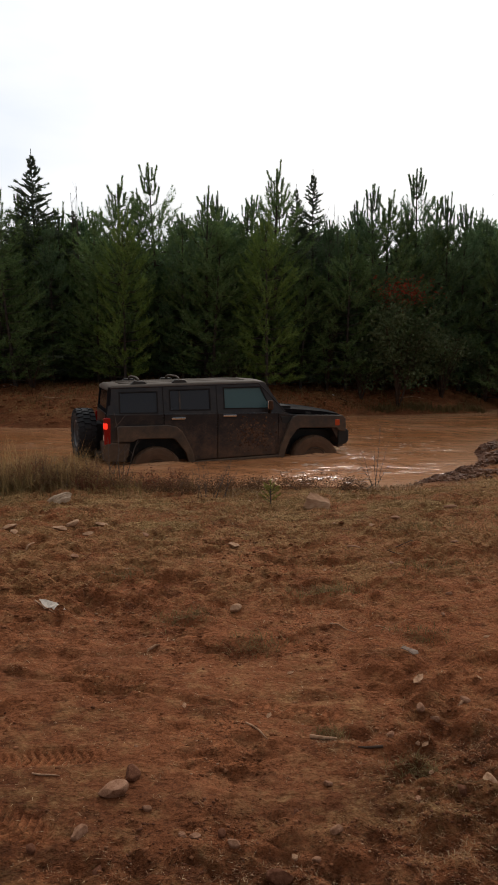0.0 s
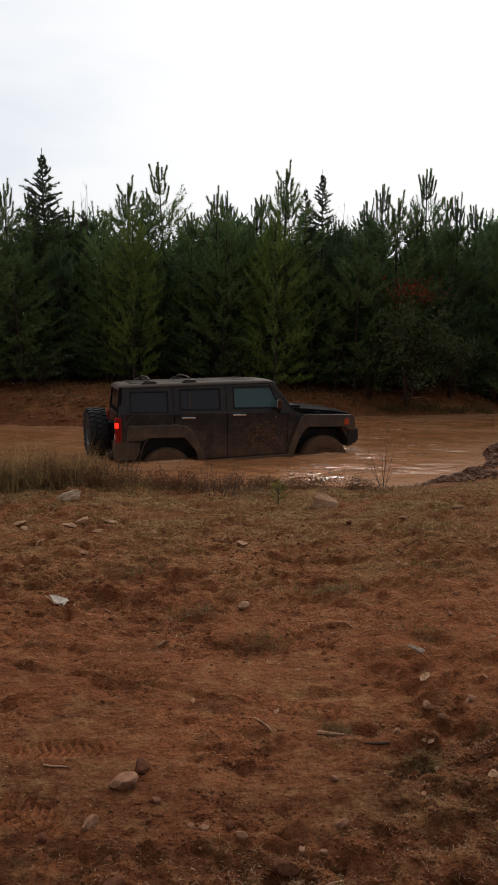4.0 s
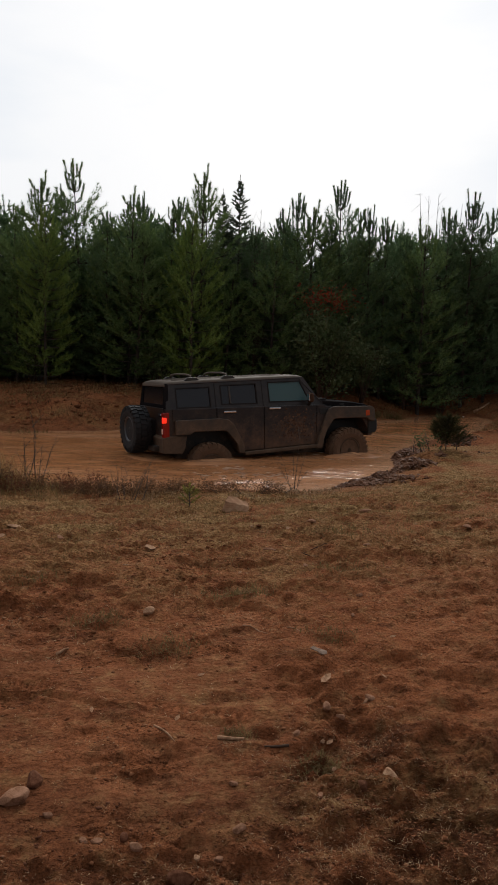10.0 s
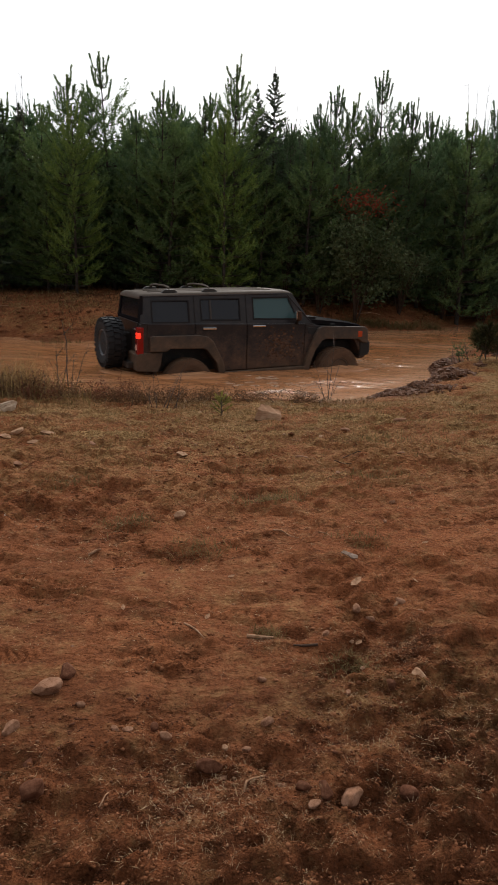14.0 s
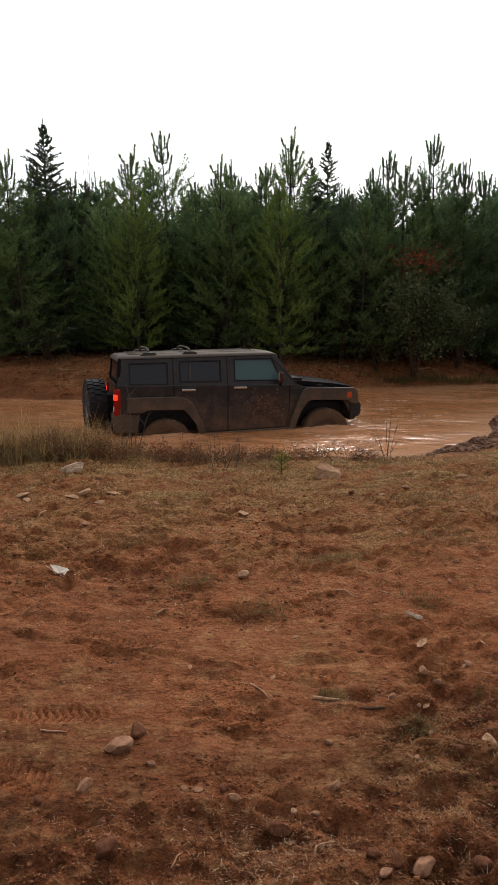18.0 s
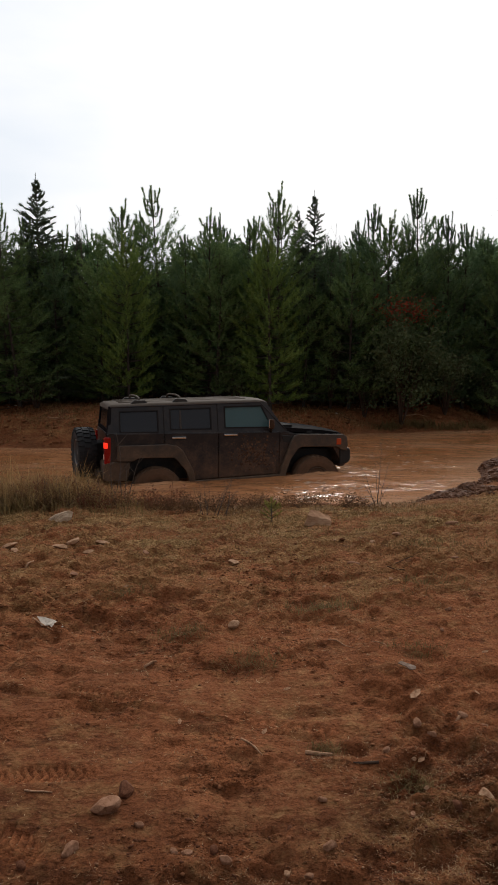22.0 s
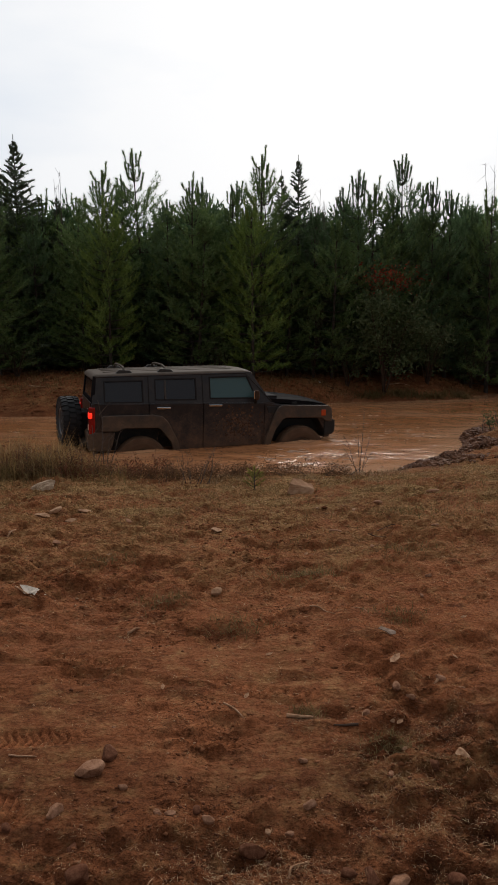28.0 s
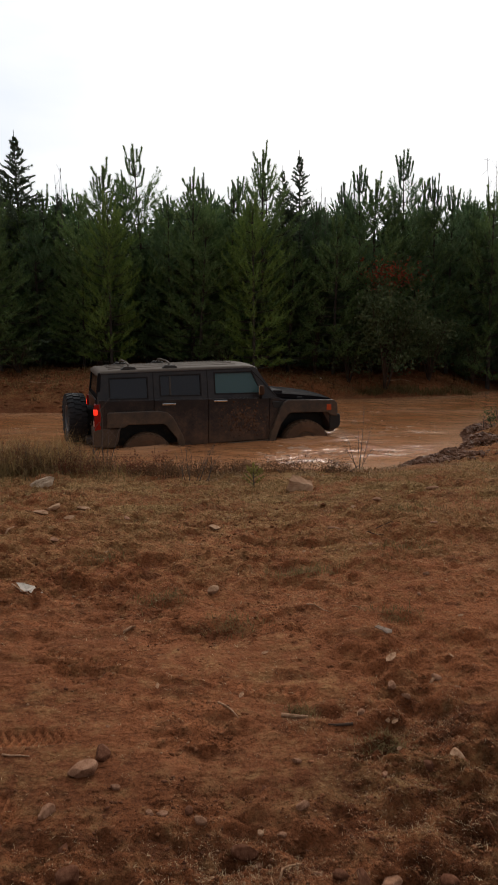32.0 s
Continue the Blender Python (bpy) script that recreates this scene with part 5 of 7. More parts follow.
def stone_mesh(seed, flat=0.65, cut=0.25, mat=None, near=0.52):
    """A weathered stone: a ball cut by random planes and roughened."""
    rng = np.random.default_rng(seed)
    v, f = ico(4)
    v = v.copy()
    for _ in range(8):
        n = rng.normal(size=3)
        n /= np.linalg.norm(n)
        d = near + cut * 1.2 * rng.random()
        over = np.clip(v @ n - d, 0, None)
        v -= over[:, None] * n * 0.93
    v *= 1.15 + 0.05 * np.sin(v @ rng.normal(size=(3, 3)) * 5).sum(1, keepdims=True) / 3 + 0.03 * np.sin(v @ rng.normal(size=(3, 3)) * 13).sum(1, keepdims=True) / 3
    v *= [1.12, 0.76, flat]
    return mesh_from("stone", v, f, mat or STONE, True)


STONE_MESHES = [stone_mesh(s, 0.62 + 0.05 * s) for s in range(4)] + [stone_mesh(9, 0.55, 0.2)]
PALE_STONE = surface("pale_stone", [(0.3, (0.25, 0.125, 0.068)), (0.5, (0.37, 0.205, 0.118)), (0.75, (0.48, 0.30, 0.185))], 1.4, 9, 0.95, 0.4, spec=0.06)
PALE_MESHES = [stone_mesh(s, 0.6, 0.25, PALE_STONE) for s in (31, 32)]
RED_STONE = surface("red_brown_stone", [(0.3, (0.075, 0.027, 0.014)), (0.5, (0.130, 0.052, 0.028)), (0.75, (0.20, 0.090, 0.052))], 1.4, 9, 0.95, 0.4, spec=0.05)
RED_MESHES = [stone_mesh(s, 0.6, 0.25, RED_STONE) for s in (41, 42)]
# x, y, radius
STONES = [(-0.5, 2.36, 0.056), (-0.45, 2.48, 0.046), (-0.37, 2.29, 0.020), (-0.57, 2.14, 0.032), (-0.23, 2.16, 0.018), (-0.19, 2.16, 0.02), (-0.1, 2.18, 0.023),
          (-0.06, 2.12, 0.026), (-0.43, 1.83, 0.045), (-0.48, 2.0, 0.024), (-0.47, 2.69, 0.009), (-0.085, 4.20, 0.046), (-0.71, 2.07, 0.024), (0.09, 2.0, 0.042),
          (0.13, 1.96, 0.023), (0.14, 2.06, 0.014), (0.21, 2.07, 0.016), (0.44, 1.87, 0.034), (0.37, 1.88, 0.028), (0.52, 1.86, 0.045), (0.7, 1.86, 0.038),
          (0.29, 2.46, 0.018), (0.76, 2.95, 0.030), (0.81, 2.9, 0.021), (0.69, 2.49, 0.014), (0.6, 2.34, 0.015), (0.76, 2.37, 0.034), (0.59, 2.76, 0.021),
          (0.69, 2.72, 0.013), (1.04, 2.95, 0.028), (0.9, 2.45, 0.042), (0.98, 3.03, 0.030), (0.29, 2.17, 0.025), (0.16, 2.29, 0.016)]
STONES += [(0.31, 1.92, 0.015), (0.4, 1.82, 0.022), (1.16, 4.05, 0.018), (1.32, 4.48, 0.024), (-2.2, 6.25, 0.080), (-2.1, 6.11, 0.045), (-1.74, 6.3, 0.057),
           (-1.66, 6.44, 0.070), (-1.4, 6.55, 0.069), (-1.44, 6.19, 0.055), (-0.92, 6.06, 0.042), (-1.38, 5.36, 0.040), (1.41, 6.63, 0.050), (1.18, 6.6, 0.035),
           (0.86, 5.64, 0.042), (1.06, 5.1, 0.028), (1.24, 6.4, 0.026), (1.65, 5.51, 0.03), (-0.13, 5.7, 0.060), (2.1, 7.2, 0.05), (2.9, 6.4, 0.06), (3.3, 7.6, 0.05)]
PALE = {11, 15, 28, 30, 47, 50, 52, 24, 38, 39, 40, 41, 42, 43}
RED = {1, 8, 9, 12, 13, 17, 18, 20, 26, 33, 6}
for n, (x, y, r) in enumerate(STONES):
    pale, red = n in PALE, n in RED
    mesh = PALE_MESHES[n % 2] if pale else RED_MESHES[n % 2] if red else STONE_MESHES[n % 5]
    ob = new("stone", mesh)
    ob.matrix_basis = pose(x, y, float(height(x, y)) + r * 0.26, (n * 31) % 24 - 12, (n * 17) % 20 - 10, (n * 67 + 35) % 360)
    ob.scale = (r * 0.84, r * 0.80, r * 0.90) if y < 5 else (r * 1.05, r * 0.9, r * 0.55)
    tagged(ob, "pale weathered stone half sunk in the clay" if pale else "dark red-brown stone in the clay" if red else "rounded tan sandstone lying on the clay", "stone", "stones on the bank")
bm = hexa(bmesh.new(), [(-0.15, -0.10, -0.05), (0.12, -0.12, -0.05), (0.14, -0.07, 0.035), (-0.12, -0.08, 0.065),
                        (-0.14, 0.10, -0.05), (0.15, 0.09, -0.05), (0.10, 0.06, 0.060), (-0.10, 0.08, 0.105)])
bmesh.ops.recalc_face_normals(bm, faces=bm.faces)
bmesh.ops.subdivide_edges(bm, edges=bm.edges, cuts=4, use_grid_fill=True)
for v in bm.verts:
    v.co += Vector((math.sin(61 * v.co.y + 23 * v.co.z), math.sin(47 * v.co.x + 31 * v.co.z), math.sin(53 * v.co.x + 37 * v.co.y))) * 0.006
ob = part("rock", soften(bm, 0.006, 1, 40), PALE_STONE, None)
ob.matrix_basis = pose(0.745, 7.50, float(height(0.74, 7.5)) + 0.035, 0, 6, -8)
tagged(ob, "angular tan rock at the grassy lip of the bank", "rock")


def scatter(rng, count, x0, x1, y0, y1, near=1.6):
    """Places on the ground, denser close by, as the eye would tell them apart."""
    y = y0 * (y1 / y0) ** (rng.random(count) ** near)
    x = x0 + (x1 - x0) * rng.random(count)
    return x * np.clip(0.35 + y / y1, 0, 1), y


def pebbles(name, count, seed, small, large, mat, label, lift=0.25, flat=0.6, area=(-4.2, 4.6, 1.5, 9.4), clump=0.0, fine=1, near=1.6):
    rng = np.random.default_rng(seed)
    if fine:
        v, f = ico(fine)
    else:
        v = np.array([(1, 0, 0), (-1, 0, 0), (0, 1, 0), (0, -1, 0), (0, 0, 1), (0, 0, -1)], float)
        f = np.array([(0, 2, 4), (2, 1, 4), (1, 3, 4), (3, 0, 4), (2, 0, 5), (1, 2, 5), (3, 1, 5), (0, 3, 5)])
    x, y = scatter(rng, count, *area, near)
    crowd = fbm(x, y, 0.95, 3, 0.5, 105) + 0.6 * (fbm(x, y, 4.0, 3, 0.5, seed) - 0.5) - 0.11 * np.clip(y - 4.0, 0, 6) * (y < 12)
    in_print = np.zeros(count, bool)
    for cx, cy, turn, wide, long in RUTS:
        in_print |= (np.abs(-(x - cx) * math.sin(turn) + (y - cy) * math.cos(turn)) < wide) & (np.abs(x - cx) < long)
    keep = ~in_print & (rng.random(count) > 0.85 * packed_at(x, y)) & (pond_distance(x, y) > 0.1) & (crowd > clump + 0.16 * (rng.random(count) - 0.5))
    x, y = x[keep], y[keep]
    z = height(x, y)
    n = len(x)
    r = small * (large / small) ** (rng.random(n) ** 2.2) * np.clip(0.20 + 0.24 * y, 0.5, 1.7)
    a = rng.random(n) * math.tau
    lumps = v[None] * (1 + 0.75 * (rng.random((n, len(v), 1)) - 0.5))
    lumps = lumps * (np.stack([1 + 0.4 * rng.random(n), np.ones(n), flat * (0.7 + 0.6 * rng.random(n))], 1) * r[:, None])[:, None]
    c, s = np.cos(a)[:, None], np.sin(a)[:, None]
    pts = np.stack([lumps[..., 0] * c - lumps[..., 1] * s, lumps[..., 0] * s + lumps[..., 1] * c, lumps[..., 2]], -1)
    pts += np.stack([x, y, z + r * lift], 1)[:, None]
    faces = (f[None] + (np.arange(n) * len(v))[:, None, None]).reshape(-1, 3).astype(np.int32)
    me = bpy.data.meshes.new(name)
    me.vertices.add(n * len(v))
    me.vertices.foreach_set("co", pts.astype(np.float32).ravel())
    me.loops.add(faces.size)
    me.loops.foreach_set("vertex_index", faces.ravel())
    me.polygons.add(len(faces))
    me.polygons.foreach_set("loop_start", np.arange(0, faces.size, 3, dtype=np.int32))
    me.update(calc_edges=True)
    me.materials.append(mat)
    return tagged(new(name, me), label, "stones", "", "stuff")


def blades(name, x, y, tall, width, mat, label, seed, spread=0.5, lay=0.0, cat="grass"):
    """Blades of grass as bent tapered strips; lay: how flat they lie."""
    rng = np.random.default_rng(seed)
    n = len(x)
    root = np.stack([x, y, height(x, y) - 0.004], 1)
    a = rng.random(n) * math.tau
    out = np.stack([np.cos(a), np.sin(a), np.zeros(n)], 1)
    up = np.array([0, 0, 1.0])
    tilt = np.clip(lay + spread * rng.random(n), 0, 1.5)[:, None]
    t = (tall * (0.5 + 0.7 * rng.random(n)))[:, None]
    mid = root + t * 0.55 * (up * np.cos(tilt) + out * np.sin(tilt))
    bend = tilt + 0.25 + 0.6 * rng.random((n, 1)) * (1 - lay)
    tip = mid + t * 0.5 * (up * np.cos(bend) + out * np.sin(bend))
    side = np.stack([-np.sin(a), np.cos(a), np.zeros(n)], 1) * (width * (0.6 + 0.8 * rng.random(n)))[:, None] / 2
    low = np.stack([root - side, root + side, mid + side * 0.7], 1)
    low2 = np.stack([root - side, mid + side * 0.7, mid - side * 0.7], 1)
    high = np.stack([mid - side * 0.7, mid + side * 0.7, tip], 1)
    # each blade keeps its three faces together
    me = tris_mesh(name, np.stack([low, low2, high], 1).reshape(-1, 3, 3), mat)
    return tagged(new(name, me), label, cat, "", "stuff")


pebbles("gravel", 1500, 5, 0.003, 0.011, GRAVEL, "loose mixed pebbles on the clay", 0.2, 0.65, clump=0.46, fine=0)
pebbles("clay_crumbs", 52000, 6, 0.003, 0.013, CLOD, "crumbs and clods of dry red clay", 0.1, 0.5, (-4.2, 4.6, 1.5, 10.0), 0.50, 0, 1.25)
pebbles("clods", 3600, 8, 0.006, 0.019, CLOD, "larger clods of red clay", 0.0, 0.6, (-4.2, 4.6, 1.5, 8.0), 0.48, 0, 1.2)
pebbles("damp_clods", 700, 12, 0.005, 0.013, RED_STONE, "damp red-brown clods in the churned clay", 0.05, 0.6, (-0.45, 0.75, 1.75, 2.35), -1.0, 0, 1.0)
pebbles("lake_gravel", 2600, 9, 0.008, 0.050, CLOD, "clods of mud on the far bank", 0.1, 0.55, (-9, 11, 16.5, 23.5), -0.3)


def grassy(rng, count, area, power=1.6, floor=0.25):
    x, y = scatter(rng, count, *area, power)
    d = pond_distance(x, y)
    keep = (d > 0.12) & (rng.random(count) < np.clip(thatch_at(x, y, d) - floor, 0, 1) * 1.6)
    return x[keep], y[keep]


g = np.random.default_rng(14)
x, y = grassy(g, 110000, (-4.6, 5.2, 1.5, 9.6))
blades("dry_turf", x, y, 0.018 + 0.0062 * np.clip(y, 0, 10), 0.0014 + 0.0005 * y, STRAW, "short dry straw-coloured turf on the bank", 15, 0.9, 0.45)
x, y = grassy(g, 18000, (-4.6, 5.2, 4.5, 9.6), 1.0, 0.35)
blades("green_turf", x, y, 0.055 + 0.0 * y, 0.0045 + 0.0 * y, WEED, "thin dull green grass among the dry turf", 16, 0.7, 0.25)
x, y = scatter(g, 30000, -4.4, 4.8, 1.5, 9.3, 1.1)
keep = fbm(x, y, 1.9, 3, 0.5, 82) + 0.25 * g.random(len(x)) > 0.62
blades("straw_litter", x[keep], y[keep], 0.016 + 0.006 * y[keep], 0.0008 + 0.0005 * y[keep], PALE_STRAW, "loose bits of straw lying on the clay", 17, 0.45, 1.15, "straw")
# tufts in the foreground
tufts = []
OLIVE = surface("olive_brown_leaves", [(0.3, (0.030, 0.030, 0.012)), (0.5, (0.065, 0.066, 0.024)), (0.75, (0.125, 0.110, 0.045))], 3, 30, 0.9, 0.0, pieces=0.5, spec=0.1)
for cx, cy, r, n in [(0.55, 2.28, 0.10, 150), (0.32, 2.72, 0.06, 90), (0.05, 1.85, 0.14, 240), (0.22, 1.9, 0.12, 200), (-0.05, 2.02, 0.10, 120), (0.62, 2.05, 0.10, 120),
                     (0.42, 4.55, 0.16, 120), (-0.35, 4.25, 0.12, 90), (0.0, 1.75, 0.15, 200), (0.8, 2.6, 0.12, 120), (0.95, 2.75, 0.12, 120), (-0.55, 3.55, 0.05, 40), (1.1, 2.1, 0.2, 160), (0.35, 1.75, 0.26, 420), (0.75, 1.95, 0.26, 420), (0.6, 2.65, 0.22, 260), (0.95, 2.35, 0.2, 260), (-0.35, 1.85, 0.2, 120), (0.9, 3.2, 0.22, 120)]:
    tufts.append(np.stack([cx + g.normal(size=3 * n) * r * 0.75, cy + g.normal(size=3 * n) * r * 0.75], 1))
for _ in range(46):
    cy = 1.9 * (6.5 / 1.9) ** g.random()
    cx = (g.random() * 2 - 1) * 0.42 * cy
    tufts.append(np.stack([cx + g.normal(size=16) * 0.012 * cy**0.5, cy + g.normal(size=16) * 0.012 * cy**0.5], 1))
t = np.concatenate(tufts)
blades("ground_tufts", t[:, 0], t[:, 1], 0.027, 0.0011, PALE_STRAW, "flattened tufts of dead grass in the clay", 18, 1.0, 0.6)

green = np.concatenate([np.stack([cx + g.normal(size=n) * r, cy + g.normal(size=n) * r * 0.6], 1)
                        for cx, cy, r, n in ((-0.38, 4.09, 0.10, 260), (0.49, 4.54, 0.13, 420), (1.30, 4.95, 0.12, 200), (0.64, 2.52, 0.06, 420), (0.33, 2.80, 0.04, 160), (0.02, 3.68, 0.10, 260), (-0.9, 4.9, 0.12, 160), (1.6, 6.2, 0.2, 300), (0.95, 3.75, 0.08, 160))])
blades("green_tufts", green[:, 0], green[:, 1], 0.022 + 0.011 * green[:, 1], 0.0010 + 0.0007 * green[:, 1], WEED, "small tufts of dull green grass in the clay", 19, 0.9, 0.35)

# the tall dry clump at the shore and the rough grass along it
x = np.concatenate([g.normal(-2.95, 0.45, 2300), g.normal(-4.1, 0.7, 2200), g.normal(-2.3, 0.2, 500)])
y = np.concatenate([g.normal(8.95, 0.28, 2300), g.normal(9.4, 0.4, 2200), g.normal(9.0, 0.2, 500)])
keep = pond_distance(x, y) > 0.05
blades("tall_dry_grass", x[keep], y[keep], 0.18 + 1.05 * np.clip(fbm(x[keep], y[keep], 2.4, 3, 0.5, 27) - 0.2, 0, 1), 0.0068, STRAW, "tall dry tan grass leaning over the water's edge", 21, 1.1, 0.0)
x, y = g.normal(-2.75, 0.42, 420), g.normal(8.95, 0.25, 420)
keep = pond_distance(x, y) > 0.05
blades("bleached_grass", x[keep], y[keep], 0.24 + 0.5 * np.clip(fbm(x[keep], y[keep], 2.9, 3, 0.5, 37) - 0.2, 0, 1), 0.0062, PALE_STRAW, "bleached arching grass on top of the clump", 31, 1.3, 0.1)
x, y = g.normal(-3.0, 0.55, 800), g.normal(8.85, 0.25, 800)
blades("dead_stalks", x, y, 0.16 + 0.70 * np.clip(fbm(x, y, 3.1, 3, 0.5, 30) - 0.15, 0, 1), 0.0055, WITHERED, "dark dead stalks among the tall grass", 28, 1.1, 0.05)
x, y = g.normal(-2.9, 0.65, 3600), g.normal(8.70, 0.30, 3600)
blades("weedy_grass", x, y, 0.10 + 0.5 * np.clip(fbm(x, y, 3.0, 3, 0.5, 29) - 0.2, 0, 1), 0.0062, WEED, "rank green-brown weeds under the tall grass", 22, 0.8, 0.1)
x = g.uniform(-2.2, 3.4, 5200)
y = np.interp(x, [-2.2, -1.4, 0.7, 1.8, 2.6], [9.45, 9.3, 9.0, 9.4, 10.2]) - np.abs(g.normal(0, 0.45, 5200))
keep = fbm(x, y, 2.3, 3, 0.5, 33) > 0.47
blades("shore_grass", x[keep], y[keep], 0.085, 0.006, PALE_STRAW, "ragged dry grass along the lip of the bank", 23, 1.0, 0.25)
x, y = g.uniform(-9, 11, 26000), g.uniform(17.0, 22.8, 26000)
keep = (pond_distance(x, y) > 0.15) & (fbm(x, y, 0.8, 4, 0.6, 44) > 0.515)
blades("far_bank_grass", x[keep], y[keep], 0.14, 0.013, STRAW, "patches of dry grass on the far mud bank", 24, 0.9, 0.2)
x, y = np.concatenate([g.normal(4.05, 0.22, 260), g.normal(-2.95, 0.35, 420), g.normal(5.9, 0.3, 200), g.normal(5.1, 0.25, 240), g.normal(6.9, 0.4, 240)]), np.concatenate([g.normal(20.75, 0.1, 260), g.normal(16.25, 0.12, 420), g.normal(20.9, 0.1, 200), g.normal(20.95, 0.1, 240), g.normal(21.1, 0.1, 240)])
blades("far_tussock", x, y, 0.24, 0.02, WEED, "green-brown tussocks at the far waterline", 25, 0.7, 0.05)


def leafy(name, points, size, mat, label, seed, cat="plant"):
    """Loose pointed leaves about points."""
    rng = np.random.default_rng(seed)
    points = np.asarray(points)
    n = len(points)
    a = rng.normal(size=(n, 3))
    a /= np.linalg.norm(a, axis=1, keepdims=True)
    b = np.cross(a, rng.normal(size=(n, 3)))
    b /= np.linalg.norm(b, axis=1, keepdims=True)
    s = (size * (0.6 + 0.7 * rng.random(n)))[:, None]
    tri1 = np.stack([points, points + a * s * 0.5 + b * s * 0.28, points + a * s], 1)
    tri2 = np.stack([points, points + a * s, points + a * s * 0.5 - b * s * 0.28], 1)
    return tris_mesh(name, np.stack([tri1, tri2], 1).reshape(-1, 3, 3), mat)


def stems(spec, rng):
    """Thin wavering stems from (x, y, height, lean x, lean y, thickness), forked near the top."""
    bm = bmesh.new()
    tips = []
    for x, y, tall, lx, ly, thick in spec:
        z0 = -0.03
        pts = [Vector((x + lx * s + 0.03 * tall * rng.normal() * s, y + ly * s, z0 + tall * s)) for s in (0, 0.35, 0.7, 1.0)]
        tube(bm, pts, [thick * 1.3, thick * 1.1, thick * 0.8, thick * 0.45], 5)
        for s in (0.4, 0.6, 0.8):
            p = pts[1].lerp(pts[3], (s - 0.35) / 0.65)
            a = rng.random() * math.tau
            q = p + Vector((math.cos(a) * 0.16, math.sin(a) * 0.16, 0.18)) * tall * (0.5 + 0.6 * rng.random())
            tube(bm, [p, q], [thick * 0.75, thick * 0.35], 4)
            tips.append(q)
        tips.append(pts[3])
    return bm, tips


def sapling(x, y, spec, label, seed, leaves=0, leaf_mat=None, leaf=0.04):
    rng = np.random.default_rng(seed)
    root = thing("sapling", pose(x, y, float(height(x, y))), label, "sapling")
    bm, tips = stems(spec, rng)
    tagged(part("branchwork", bm, TWIG, root), "", "", "", "stuff")
    if leaves:
        pts = np.array([tips[int(rng.integers(len(tips)))][:] for _ in range(leaves)]) * (0.35 + 0.7 * rng.random((leaves, 1))) + rng.normal(size=(leaves, 3)) * 0.045
        part_mesh("foliage", leafy("foliage", pts, leaf, leaf_mat, "", seed), root)


sapling(-0.50, 8.15, [(0, 0, 0.50, -0.06, 0, 0.0032), (0.05, 0.02, 0.42, 0.16, 0, 0.0032), (-0.05, 0.02, 0.42, -0.12, 0, 0.0032), (0.1, 0, 0.34, 0.10, 0, 0.0032), (-0.02, 0, 0.5, 0.03, 0, 0.0032), (0.16, 0, 0.40, 0.20, 0, 0.0032), (0.08, 0.03, 0.62, 0.28, 0, 0.0032), (-0.1, 0, 0.55, -0.02, 0, 0.0032), (0.2, 0.05, 0.5, 0.1, 0, 0.004)],
        "leafless brown weed with several thin stems on the bank", 51)
sapling(1.70, 9.35, [(0, 0, 0.92, 0.07, 0, 0.0040), (-0.03, 0, 0.62, -0.20, 0, 0.0034), (0.03, 0, 0.66, 0.14, 0, 0.0034), (0, 0.02, 0.42, -0.24, 0, 0.003), (0.02, 0, 0.78, -0.08, 0, 0.003), (0, 0, 0.34, 0.18, 0, 0.003)],
        "bare grey sapling with fine upright twigs at the waterline", 52)
sapling(-1.78, 9.55, [(0, 0, 1.0, -0.03, 0, 0.007), (0.02, 0, 0.55, 0.06, 0, 0.005), (0.05, 0, 0.7, 0.22, 0, 0.005), (-0.04, 0, 0.5, -0.2, 0, 0.004)], "single thin bare stem at the water's edge", 53)
sapling(-1.95, 9.85, [(0, 0, 0.75, -0.08, 0, 0.008), (-0.01, 0, 0.6, 0.14, 0, 0.006)], "thin bare forked sapling beside the puddle", 54)
sapling(-1.15, 8.75, [(0, 0, 0.3, -0.1, 0, 0.0022), (0.1, 0, 0.28, 0.1, 0, 0.0022), (0.2, 0, 0.25, 0.12, 0, 0.0022), (-0.1, 0, 0.24, -0.1, 0, 0.0022), (0.3, 0.1, 0.26, 0, 0, 0.0022)],
        "low reddish-brown weed with withered leaves", 55, 900, RUSSET, 0.024)
sapling(-0.15, 8.7, [(0, 0, 0.22, -0.1, 0, 0.0022), (0.1, 0, 0.22, 0.1, 0, 0.0022), (0.3, 0, 0.2, 0.1, 0, 0.002), (-0.2, 0, 0.2, -0.06, 0, 0.002)], "low brown weed with withered leaves on the bank", 56, 900, WITHERED, 0.022)
sapling(-1.65, 8.6, [(0, 0, 0.26, -0.1, 0, 0.0022), (0.1, 0, 0.22, 0.1, 0, 0.0022), (-0.2, 0, 0.2, 0.1, 0, 0.002)], "low brown weed beside the tall grass", 57, 600, WITHERED, 0.022)
